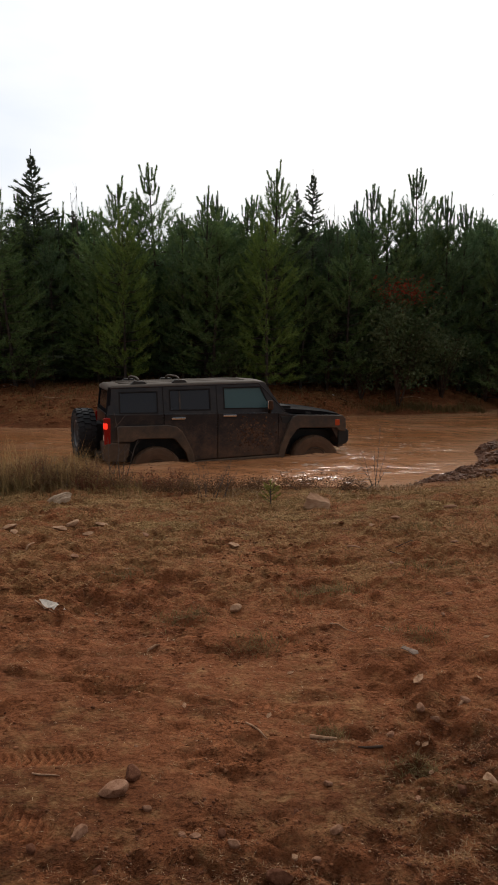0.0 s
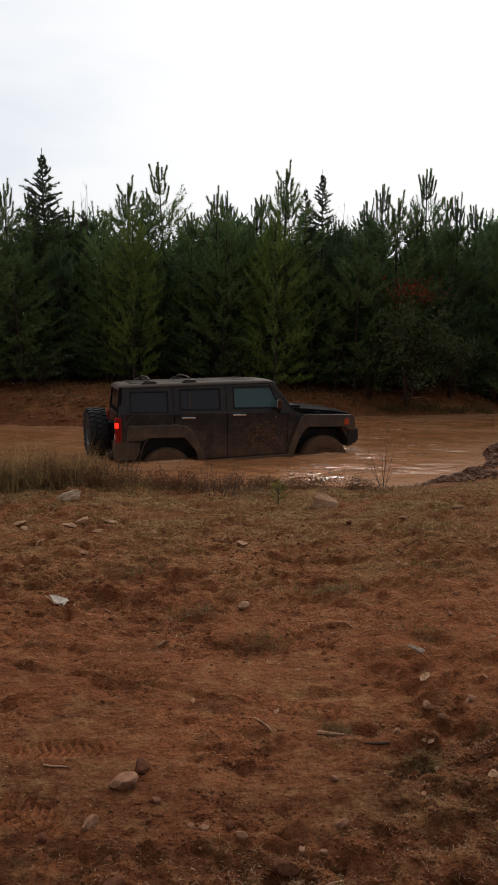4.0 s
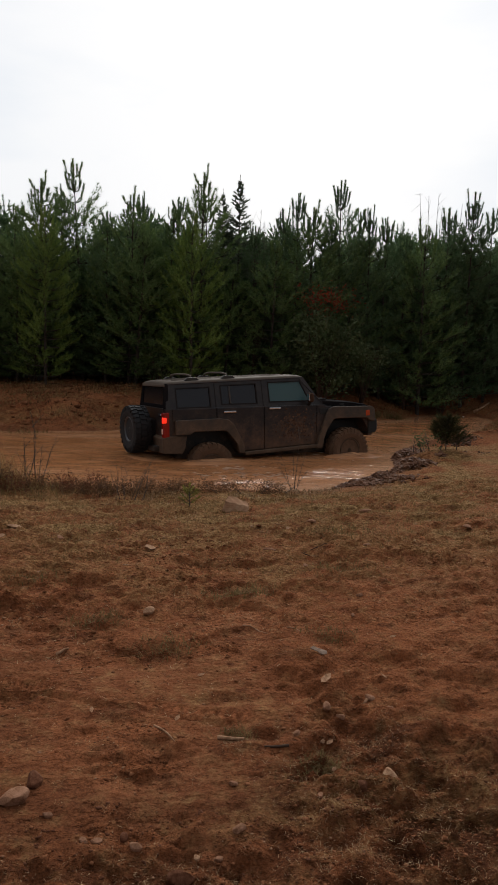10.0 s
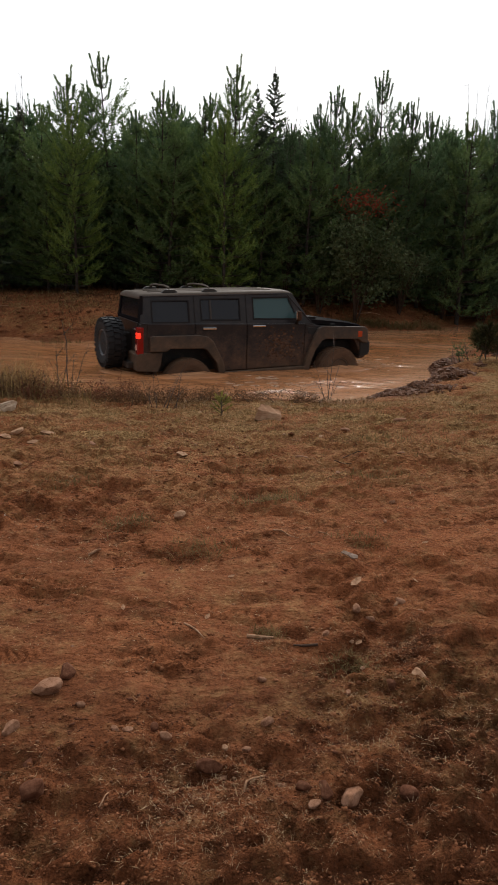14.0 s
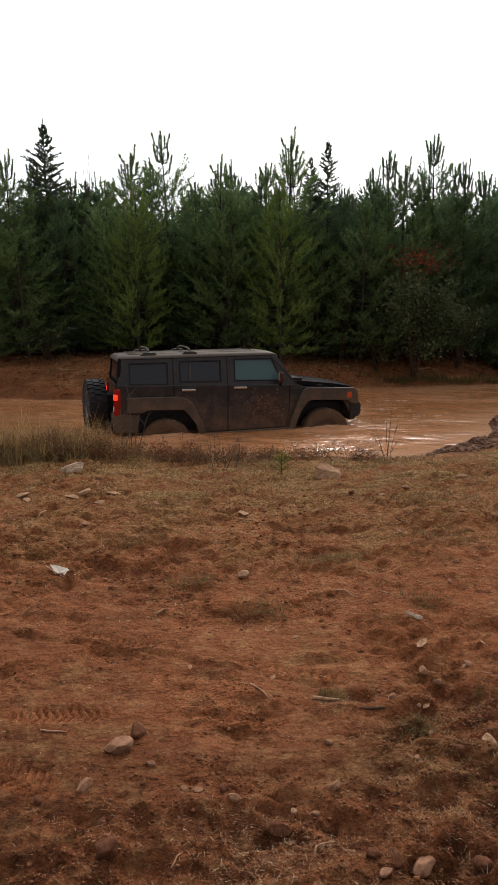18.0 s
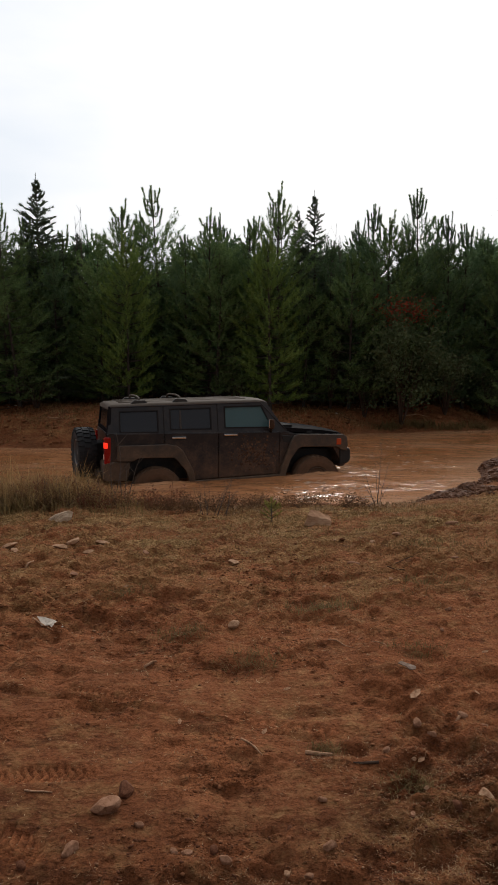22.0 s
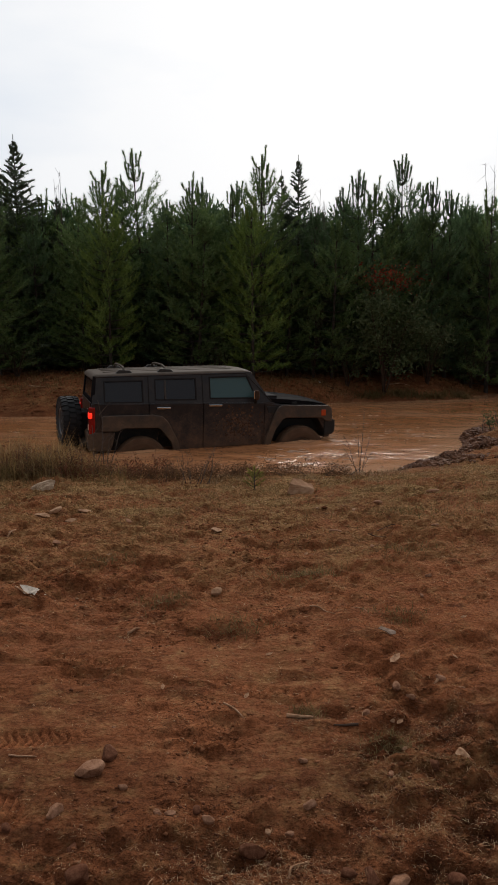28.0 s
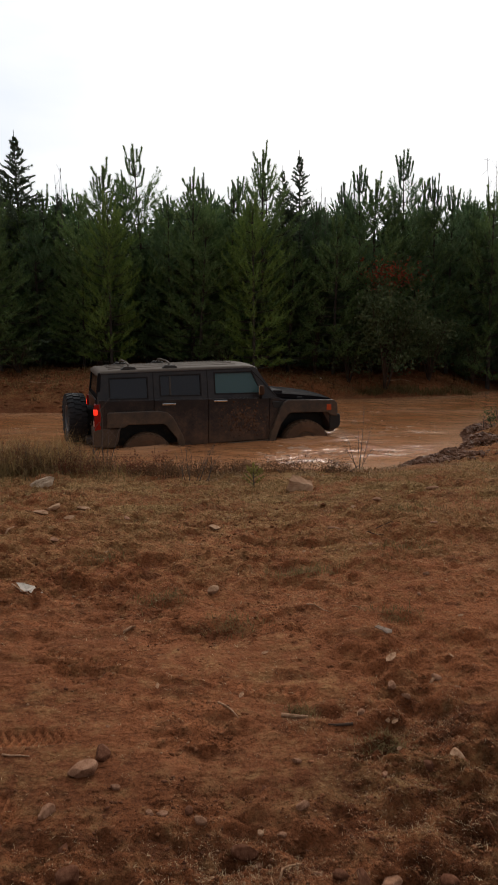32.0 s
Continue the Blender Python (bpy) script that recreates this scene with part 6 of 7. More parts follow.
for n, (x, y, red) in enumerate([(-2.05, 8.95, 0), (-0.85, 9.05, 0), (-1.35, 8.95, 1), (0.35, 8.85, 0), (-0.45, 8.85, 0), (-1.7, 9.05, 0), (-1.1, 8.65, 0), (0.05, 8.95, 0), (-0.75, 8.5, 0), (1.3, 8.85, 0), (-1.95, 8.45, 1), (0.7, 9.1, 0), (-2.45, 8.4, 0)]):
    sapling(x, y, [(dx * (1 + 0.13 * (n % 4)), dy, (0.09 + 0.02 * ((k * 5 + n * 3) % 7)) * (1.25 if k == n % 7 else 1), 0.07 * math.cos(2.1 * k + n), 0.06 * math.sin(2.1 * k + n), 0.0018) for k, (dx, dy) in enumerate([(0, 0), (0.11, 0.05), (-0.12, -0.04), (0.22, -0.05), (-0.25, 0.06), (0.05, 0.12), (-0.06, -0.1)])],
            "withered reddish-brown weed on the lip of the bank" if red else "withered dark brown weed on the lip of the bank", 500 + n, 1100, RUSSET if red else WITHERED, 0.022)
for n, (x, y) in enumerate([(-2.35, 8.75), (-2.7, 8.6), (-3.05, 8.75), (-3.4, 8.7), (-2.55, 9.0), (-3.2, 9.05), (-3.75, 8.9), (-2.05, 8.6), (-4.1, 9.1), (-2.85, 8.9)]):
    sapling(x, y, [(dx, dy, 0.24 + 0.05 * ((k * 7 + n * 3) % 5), 0.10 * math.cos(2.4 * k + n), 0.08 * math.sin(2.4 * k + n), 0.0028) for k, (dx, dy) in enumerate([(0, 0), (0.1, 0.03), (-0.1, 0.02), (0.17, -0.03), (-0.17, -0.02), (0.05, 0.07), (-0.05, -0.06)])],
            "tangled reddish-brown weed in the rank grass by the water", 540 + n, 700, RUSSET if n % 4 == 1 else WITHERED if n % 2 else STRAW, 0.022)
sapling(0.95, 8.8, [(0, 0, 0.16, -0.2, 0, 0.004), (0.2, 0, 0.16, 0.2, 0, 0.004), (0.5, 0, 0.14, 0.2, 0, 0.004), (-0.3, 0, 0.14, -0.2, 0, 0.004)], "mat of dark brown withered weeds on the bank", 58, 700, WITHERED, 0.019)


def seedling(x, y, tall, label, mat, name="pine_seedling", n=7, seed=61, spread=0.10):
    rng = np.random.default_rng(seed)
    root = thing(name, pose(x, y, float(height(x, y))), label, "seedling" if tall < 0.5 else "bush")
    bm = tube(bmesh.new(), [(0, 0, -0.03), (0, 0, tall)], [0.008, 0.003], 5)
    sets = [brush(rng, [0, 0, tall * 0.6], [0, 0, tall], 60, tall * 0.2, 0.006)]
    for k in range(n):
        a, z = rng.random() * math.tau, tall * (0.1 + 0.7 * k / n)
        r = spread * (1.2 - 0.6 * k / n)
        end = np.array([r * math.cos(a), r * math.sin(a), z + r * 0.7])
        tube(bm, [(0, 0, z), end], [0.005, 0.002], 4)
        sets.append(brush(rng, [0, 0, z], end, 45, tall * 0.17, 0.006 + 0.006 * tall))
    part("stem", bm, TWIG, root)
    part_mesh("needle_crown", tris_mesh("needle_crown", np.concatenate(sets), mat), root)


seedling(0.24, 7.75, 0.25, "bright yellow-green pine seedling in the dry grass", needles("young_yellow_needles", [(0.3, (0.17, 0.165, 0.032)), (0.7, (0.34, 0.31, 0.08))], 0.8), n=11)
seedling(5.05, 12.40, 0.66, "small olive-green bush on a mud mound", OLIVE, "evergreen_bush", 70, 62, 0.26)
seedling(5.28, 12.45, 0.45, "low olive-brown bush on a mud mound", OLIVE, "evergreen_bush", 36, 63, 0.24)
sapling(4.70, 12.28, [(0, 0, 0.35, -0.1, 0, 0.008), (0.2, 0, 0.4, 0.1, 0, 0.008), (-0.15, 0, 0.3, -0.1, 0, 0.007), (0.35, 0.1, 0.35, 0, 0, 0.007), (-0.3, 0, 0.25, 0, 0, 0.007)], "dead broken stems on the mud mound", 64, 200, BROWN_LEAF, 0.05)

# churned mud heaps at the near shore
def mud_heap(cx, cy, turn, wide, deep, high, seed, label, count=950):
    """A low ridge of churned mud: many lumps and crumbs pressed together."""
    rng = np.random.default_rng(seed)
    ball, f = ico(1)
    c, q = math.cos(radians(turn)), math.sin(radians(turn))
    verts, faces = [], []
    z0 = float(height(cx, cy, False))
    for k in range(count):
        a, r = rng.random() * math.tau, min(1.35, abs(rng.normal()) * 0.55 + 0.1 * rng.random())
        u, v = r * math.cos(a), r * math.sin(a)
        x, y = c * u * wide - q * v * deep, q * u * wide + c * v * deep
        size = (0.009 + 0.034 * rng.random() ** 3.0) * (1.15 - 0.4 * r)
        top = high * max(0.0, 1 - r * r) * float(np.clip(fbm(np.array(x + cx), np.array(y + cy), 3.5, 3, 0.55, seed) * 2.4 - 0.5, 0.1, 1.2))
        z = float(height(cx + x, cy + y, False)) - z0 + top * rng.random() ** 0.35
        lump = ball * (1 + 0.7 * (rng.random((len(ball), 1)) - 0.5)) * size * np.array([1.2, 1.0, 1.0]) * (0.7 + 0.6 * rng.random(3))
        faces.append(f + len(verts) * len(ball))
        verts.append(lump + np.array([x, y, z]))
    ob = new("mud_heap", mesh_from("mud_heap", np.concatenate(verts), np.concatenate(faces), WET_MUD, False))
    ob.matrix_basis = Matrix.Translation((cx, cy, z0))
    tagged(ob, label, "mud", "", "stuff")


mud_heap(2.66, 9.80, 8, 0.42, 0.13, 0.05, 70, "low heap of dark churned wet mud at the waterline")
mud_heap(3.18, 10.12, 16, 0.60, 0.24, 0.12, 71, "higher heap of dark churned wet mud beside the water")
mud_heap(4.05, 11.35, 30, 0.55, 0.25, 0.12, 74, "ridge of dark churned wet mud along the water")
mud_heap(4.95, 12.22, 22, 0.80, 0.30, 0.10, 72, "dark mound of mud under the evergreen bush")
mud_heap(4.55, 13.0, 62, 0.75, 0.30, 0.09, 75, "churned red-brown mud on the steep edge of the bank")
mud_heap(6.4, 14.6, 40, 0.8, 0.5, 0.16, 73, "churned red mud beside the narrow end of the water")


# ---- wood, litter ----
rng_f2 = random.Random(12)

def stick(x0, y0, x1, y1, thick, label, mat=None, bend=0.0, lift=0.0):
    bm = bmesh.new()
    pts = []
    for s in (0, 0.3, 0.65, 1.0):
        x, y = x0 + (x1 - x0) * s, y0 + (y1 - y0) * s
        side = bend * math.sin(s * math.pi)
        pts.append(Vector((x - (y1 - y0) * side, y + (x1 - x0) * side, float(height(x, y)) + thick * 0.7 + lift * s)))
    mid = pts[0].lerp(pts[3], 0.5)
    tube(bm, [p - mid for p in pts], [thick, thick * 0.95, thick * 0.8, thick * 0.5], 6)
    ob = part("stick", bm, mat or WOOD, None, "", True)
    ob.matrix_basis = Matrix.Translation(mid)
    tagged(ob, label, "stick", "sticks on the ground")


DARK_WOOD = surface("damp_dark_wood", [(0.3, (0.035, 0.020, 0.014)), (0.6, (0.08, 0.05, 0.035))], 8, 50, 0.9, 0.3, spec=0.08)
stick(-0.02, 2.88, 0.07, 2.76, 0.005, "thin bleached stick on the clay")
stick(0.47, 3.96, 0.61, 3.85, 0.004, "slender pale stick on the clay")
stick(0.70, 3.90, 0.79, 3.80, 0.004, "curved pale stick on the clay", None, 0.12)
stick(0.19, 1.85, 0.26, 1.92, 0.004, "short bent straw-coloured twig", None, 0.2)
stick(0.94, 3.0, 1.01, 3.05, 0.008, "flat chip of weathered wood")
stick(-0.83, 2.48, -0.72, 2.46, 0.004, "thin brown twig in the tyre print")
stick(0.97, 5.47, 1.52, 5.63, 0.004, "long thin dark branch on the turf", DARK_WOOD, 0.06)
stick(1.05, 5.50, 1.22, 5.38, 0.004, "dark side twig of a fallen branch", DARK_WOOD)
stick(0.25, 2.78, 0.36, 2.75, 0.009, "weathered wood chip in a grass tuft")
stick(-1.36, 4.28, -1.20, 4.15, 0.006, "brown twig under the white scrap")
stick(0.54, 2.68, 0.44, 2.70, 0.006, "dark twig pressed into the clay", DARK_WOOD)
stick(-0.23, 1.80, -0.21, 1.85, 0.003, "short pale straw stalk")
stick(-1.82, 5.52, -1.79, 5.76, 0.009, "pale splintered twig on the clay")
stick(-0.55, 3.60, -0.49, 3.64, 0.008, "short light wood chip")
stick(1.55, 22.0, 1.85, 21.6, 0.030, "pale dead branch sticking up on the far bank", None, 0.0, -0.22)
stick(1.72, 21.7, 1.60, 21.55, 0.018, "pale broken limb on the far bank")
stick(4.6, 21.5, 5.4, 21.7, 0.022, "long bleached stick on the far bank", None, 0.05)
stick(3.1, 21.6, 3.5, 21.75, 0.020, "bleached stick lying on the far bank")
stick(-5.6, 19.2, -5.1, 19.0, 0.025, "bleached stick on the far mud bank")


def split_log(x, y, turn, long, wide, label):
    """A weathered split of wood: flat jagged splinters side by side, each at its own height."""
    rng = np.random.default_rng(91)
    root = thing("split_log", pose(x, y, float(height(x, y)) + 0.015, 6, -14, turn), label, "log")
    count = 9
    for k in range(count):
        lo = -wide / 2 + k * wide / count
        a, b = -long / 2 + rng.random() * 0.07, long / 2 - rng.random() * 0.09
        top = 0.062 + 0.022 * rng.random() - 0.03 * abs(k / count - 0.45)
        outline = [(a, 0.0), (b, 0.0), (b + 0.02, top * 0.4), (b - 0.03, top * 0.9), (a * 0.2, top), (a + 0.02, top * 0.8), (a - 0.015, top * 0.35)]
        part("splinter", slab(outline, lo + 0.002, lo + wide / count - 0.003 - 0.006 * rng.random(), "y", 0.003, 1), GREY_WOOD, root)


GREY_WOOD = surface("grey_weathered_wood", [(0.3, (0.28, 0.185, 0.12)), (0.5, (0.48, 0.34, 0.23)), (0.75, (0.62, 0.48, 0.36))], 14, 90, 0.9, 0.5, spec=0.1)
pebbles("gravel_chips", 1500, 93, 0.003, 0.010, PALE_STONE, "scattered pale stone chips in the clay", 0.2, 0.6, (-3.4, 3.8, 1.6, 8.2), 0.45, 0, 1.1)
split_log(-2.14, 7.80, 46, 0.30, 0.19, "pale grey weathered split log beside the tall grass")
stick(10.2, 22.9, 10.9, 23.3, 0.05, "grey fallen log at the wood's edge")


def scrap(name, x, y, outline, turn, tilt, mat, label, cat, thick=0.004):
    """A crumpled sheet: a folded outline with a raised middle."""
    bm = bmesh.new()
    top = [bm.verts.new((a, b, 0.006 * math.sin(40 * a) + 0.005 * math.cos(55 * b) + thick)) for a, b in outline]
    low = [bm.verts.new((v.co.x, v.co.y, v.co.z - thick)) for v in top]
    bm.faces.new(top)
    bm.faces.new(low[::-1])
    for k in range(len(top)):
        j = (k + 1) % len(top)
        bm.faces.new((top[k], low[k], low[j], top[j]))
    bmesh.ops.triangulate(bm, faces=bm.faces)
    bmesh.ops.recalc_face_normals(bm, faces=bm.faces)
    ob = part(name, bm, mat, None)
    ob.matrix_basis = pose(x, y, float(height(x, y)) + 0.012, tilt, 0, turn)
    tagged(ob, label, cat)


scrap("plastic_scrap", -1.24, 4.20, [(-0.10, 0.070), (-0.06, 0.075), (0.03, 0.045), (0.10, 0.0), (0.07, -0.012), (0.045, 0.004), (0.03, -0.016), (0.005, 0.006), (-0.012, -0.010), (-0.03, 0.018), (-0.05, 0.006), (-0.065, 0.035)], -8, 30, PAPER, "crumpled white plastic scrap on the clay", "litter")
scrap("plastic_scrap", 0.82, 3.45, [(-0.022, 0.04), (0.0, 0.042), (0.032, -0.03), (0.02, -0.042), (-0.008, -0.03), (-0.016, 0.0)], 40, 18, surface("grey_scrap", [(0.3, (0.16, 0.10, 0.07)), (0.7, (0.34, 0.24, 0.18))], 20, 60, 0.9, 0.2, spec=0.1), "small grey crumpled scrap on the clay", "litter")
scrap("dead_leaf", 0.80, 3.18, [(-0.045, 0.0), (-0.015, 0.018), (0.025, 0.014), (0.05, 0.0), (0.02, -0.016), (-0.02, -0.014)], 50, 12, WOOD, "curled tan dead leaf on the clay", "leaf", 0.002)
for n, (x, y, turn) in enumerate([(0.2, 3.35, 20), (0.08, 2.92, 70), (1.1, 3.2, 130), (-0.9, 5.0, 10), (0.55, 5.0, 60), (1.3, 3.7, 15), (-0.3, 3.0, 100), (0.72, 2.72, 40)]):
    scrap("dead_leaf", x, y, [(-0.019, 0.0), (-0.008, 0.010), (0.010, 0.007), (0.022, 0.0), (0.008, -0.009), (-0.009, -0.006)], turn, 14, WOOD, "curled tan dead leaf on the clay", "leaf", 0.002)

x, y = g.uniform(-10, 12, 24000), g.uniform(17.0, 24.0, 24000)
keep = (pond_distance(x, y) > 0.4) & (fbm(x, y, 0.9, 4, 0.6, 144) + 0.08 * np.clip(y - 21, 0, 3) > 0.52)
blades("far_bank_brush", x[keep], y[keep], 0.15, 0.014, WITHERED, "brown dead brush and slash on the far bank", 26, 1.2, 0.2, "brush")
for n in range(26):
    x0, y0, a = rng_f2.uniform(-8, 10), rng_f2.uniform(19.5, 22.5), rng_f2.uniform(-0.5, 0.5)
    if float(pond_distance(np.array(x0), np.array(y0))) > 0.6:
        long = rng_f2.uniform(0.2, 0.7)
        stick(x0, y0, x0 + long * math.cos(a), y0 + long * math.sin(a), rng_f2.uniform(0.010, 0.02), "dead branch among the slash on the far bank", DARK_WOOD if n % 3 else WOOD, 0.05)

# white specks of litter on the far bank
for x, y in ((3.35, 21.9), (3.7, 22.0), (2.55, 21.2), (9.7, 22.6), (-7.0, 20.8), (-7.2, 20.75)):
    scrap("litter_scrap", x, y, [(-0.05, 0.02), (0.02, 0.04), (0.06, 0.0), (0.02, -0.04), (-0.03, -0.03)], 30 * x, 30, PAPER, "small white scrap on the far bank", "litter", 0.01)


# ---- underwood on the far side ----
def shrub(x, y, tall, wide, mat, label, seed, leaves, leaf=0.09, low=0.25, name="shrub"):
    rng = np.random.default_rng(seed)
    root = thing(name, pose(x, y, float(height(x, y))), label, "shrub", "shrubs along the wood's edge")
    bm = bmesh.new()
    pts = []
    for k in range(9):
        a = rng.random() * math.tau
        r = wide * (0.2 + 0.6 * rng.random())
        end = Vector((r * math.cos(a), r * math.sin(a), tall * (0.6 + 0.4 * rng.random())))
        mid = Vector((end.x * 0.4, end.y * 0.4, end.z * 0.5))
        tube(bm, [(0, 0, -0.1), mid, end], [0.025, 0.015, 0.005], 5)
        for j in range(6 if leaves else 14):
            p = mid.lerp(end, rng.random())
            q = p + Vector(rng.normal(size=3)) * wide * 0.25 + Vector((0, 0, 0.0 if leaves else 0.15))
            tube(bm, [p, q], [0.008, 0.003] if leaves else [0.006, 0.002], 3)
            pts.append(np.array(q))
        pts.append(np.array(end))
    part("branchwork", bm, DARK_WOOD if leaves else TWIG, root)
    if leaves:
        at = np.array([pts[int(rng.integers(len(pts)))] for _ in range(leaves)]) + rng.normal(size=(leaves, 3)) * wide * 0.17
        if isinstance(low, tuple):
            at = np.array(low[:3]) + rng.normal(size=(leaves, 3)) * low[3:]
        else:
            at[:, 2] = np.where(at[:, 2] < low, low + rng.random(leaves) * (tall - low), at[:, 2])
        part_mesh("foliage", leafy("foliage", at, leaf, mat, "", seed), root)


shrub(4.45, 20.9, 3.0, 1.25, BROWN_LEAF, "dull green-brown broadleaf shrub before the pines", 81, 7500, 0.11, 0.3)
shrub(4.42, 20.95, 3.3, 0.6, RED_LEAF, "small maple with rust-red autumn leaves at its top", 82, 520, 0.08, (0.08, 0.0, 3.32, 0.42, 0.3, 0.20))
shrub(3.4, 21.3, 1.6, 0.8, BROWN_LEAF, "dull green-brown broadleaf shrub before the pines", 83, 1600)
shrub(6.0, 21.9, 1.8, 0.9, BROWN_LEAF, "dull brown broadleaf shrub before the pines", 84, 1500)
shrub(2.4, 21.6, 2.4, 0.5, BROWN_LEAF, "thin bare-stemmed shrub between pines", 85, 350)
shrub(7.6, 22.6, 1.4, 0.9, BROWN_LEAF, "low brown brush at the wood's edge", 86, 1200)
shrub(-4.0, 21.0, 1.2, 0.8, BROWN_LEAF, "low brown brush at the wood's edge", 87, 900)
shrub(-0.4, 20.9, 1.0, 0.9, BROWN_LEAF, "low brown brush at the wood's edge", 88, 900)
shrub(-6.3, 20.6, 1.0, 0.7, BROWN_LEAF, "low brown brush at the wood's edge", 89, 700)
shrub(9.0, 22.9, 1.2, 0.9, BROWN_LEAF, "low brown brush at the wood's edge", 90, 900)
shrub(2.65, 23.6, 5.9, 0.5, BROWN_LEAF, "bare grey hardwood sapling among the pines", 91, 0, 0.06, 4.0, "bare_tree")
shrub(3.1, 23.8, 6.1, 0.5, BROWN_LEAF, "bare grey hardwood sapling among the pines", 92, 0, 0.06, 4.0, "bare_tree")
shrub(8.75, 24.0, 7.1, 0.7, BROWN_LEAF, "tall bare grey hardwood sapling among the pines", 93, 0, 0.06, 4.0, "bare_tree")
shrub(9.5, 24.3, 7.2, 0.6, BROWN_LEAF, "tall bare grey hardwood sapling among the pines", 94, 0, 0.06, 4.0, "bare_tree")
shrub(-5.45, 23.0, 6.3, 0.4, BROWN_LEAF, "bare grey hardwood sapling among the pines", 95, 0, 0.06, 4.0, "bare_tree")

# froth and painted glints on the water: flat ragged flecks
rng_f = np.random.default_rng(99)
flecks = []
for cx, cy, wide, deep, n in [(1.3, 10.85, 0.55, 0.14, 60), (1.1, 11.5, 0.35, 0.10, 20), (0.6, 9.95, 0.8, 0.10, 40), (2.3, 14.9, 0.5, 0.12, 10), (3.0, 16.6, 0.6, 0.12, 8), (3.1, 13.9, 0.6, 0.15, 14),
                              (-4.6, 14.4, 0.3, 0.08, 5), (-6.2, 17.1, 0.5, 0.08, 4), (2.5, 13.4, 0.6, 0.2, 14), (3.2, 12.6, 0.4, 0.1, 8), (0.2, 10.3, 0.9, 0.12, 8)]:
    for _ in range(n):
        x, y = cx + rng_f.normal() * wide, cy + rng_f.normal() * deep
        if float(pond_distance(np.array(x), np.array(y))) > -0.1:
            continue
        r = 0.004 + 0.013 * rng_f.random() ** 2.5
        ring = [(x + r * 6.0 * math.cos(a) * (0.4 + 0.9 * rng_f.random()), y + r * math.sin(a) * (0.6 + 0.6 * rng_f.random())) for a in np.linspace(0, math.tau, 9)[:-1]]
        for k in range(8):
            j = (k + 1) % 8
            flecks.append([(x, y, WATER_Z + 0.022), (*ring[k], WATER_Z + 0.010), (*ring[j], WATER_Z + 0.010)])
tagged(new("foam", tris_mesh("foam", flecks, FOAM_AND_GLINT)), "pale flecks of froth and painted glints on the muddy water", "foam", "", "stuff")


# ---- churned water that goes with the vehicle: rigid swells round the wheels and the nose ----
def swell(name, label, cx, cy, wide, deep, high, seed):
    """A lens of thrown-up water about (cx, cy) of the vehicle, level with the surface at its rim."""
    n = 40
    u, v = np.meshgrid(np.linspace(-1, 1, n), np.linspace(-1, 1, n))
    r = np.sqrt(u * u + v * v)
    x, y = cx + u * wide, cy + v * deep
    rise = high * np.clip(1 - r**2, 0, 1) ** 1.2 * (0.5 + 1.0 * fbm(x + 5, y + 5, 4.0, 3, 0.6, seed)) + 0.006 * np.clip(1 - r, 0, 1) * np.sin(14 * r + 3 * u)
    z = rise - 0.045 * np.clip(r - 0.82, 0, 1) * 6
    k = np.arange(n * n).reshape(n, n)
    quads = np.stack([k[:-1, :-1], k[:-1, 1:], k[1:, 1:], k[1:, :-1]], -1).reshape(-1, 4)
    me = mesh_from(name, np.stack([x, y, z], -1).reshape(-1, 3), quads, WATER, True)
    me.attributes.new("shallow", "FLOAT", "POINT").data.foreach_set("value", np.clip(1.1 * (1 - r) * fbm(x, y, 5.0, 3, 0.6, seed + 4) * 2, 0, 0.8).astype(np.float32).ravel())
    me.attributes.new("stir", "FLOAT", "POINT").data.foreach_set("value", np.clip(1.3 * (1 - r), 0, 1).astype(np.float32).ravel())
    return tagged(new(name, me), label, "wave", "waves round the vehicle")


SWELLS = [swell("bow_wave", "low brown wave pushed up at the front bumper", 2.2, -0.1, 0.55, 1.1, 0.012, 301),
          swell("wheel_swell", "brown water churned up by the front wheel", 1.42, -1.10, 0.75, 0.36, 0.05, 302),
          swell("wheel_swell", "brown water churned up by the rear wheel", -1.42, -1.10, 0.75, 0.36, 0.05, 303),
          swell("stern_wave", "low brown wave behind the rear bumper", -2.35, 0.0, 0.5, 1.0, 0.035, 304)]


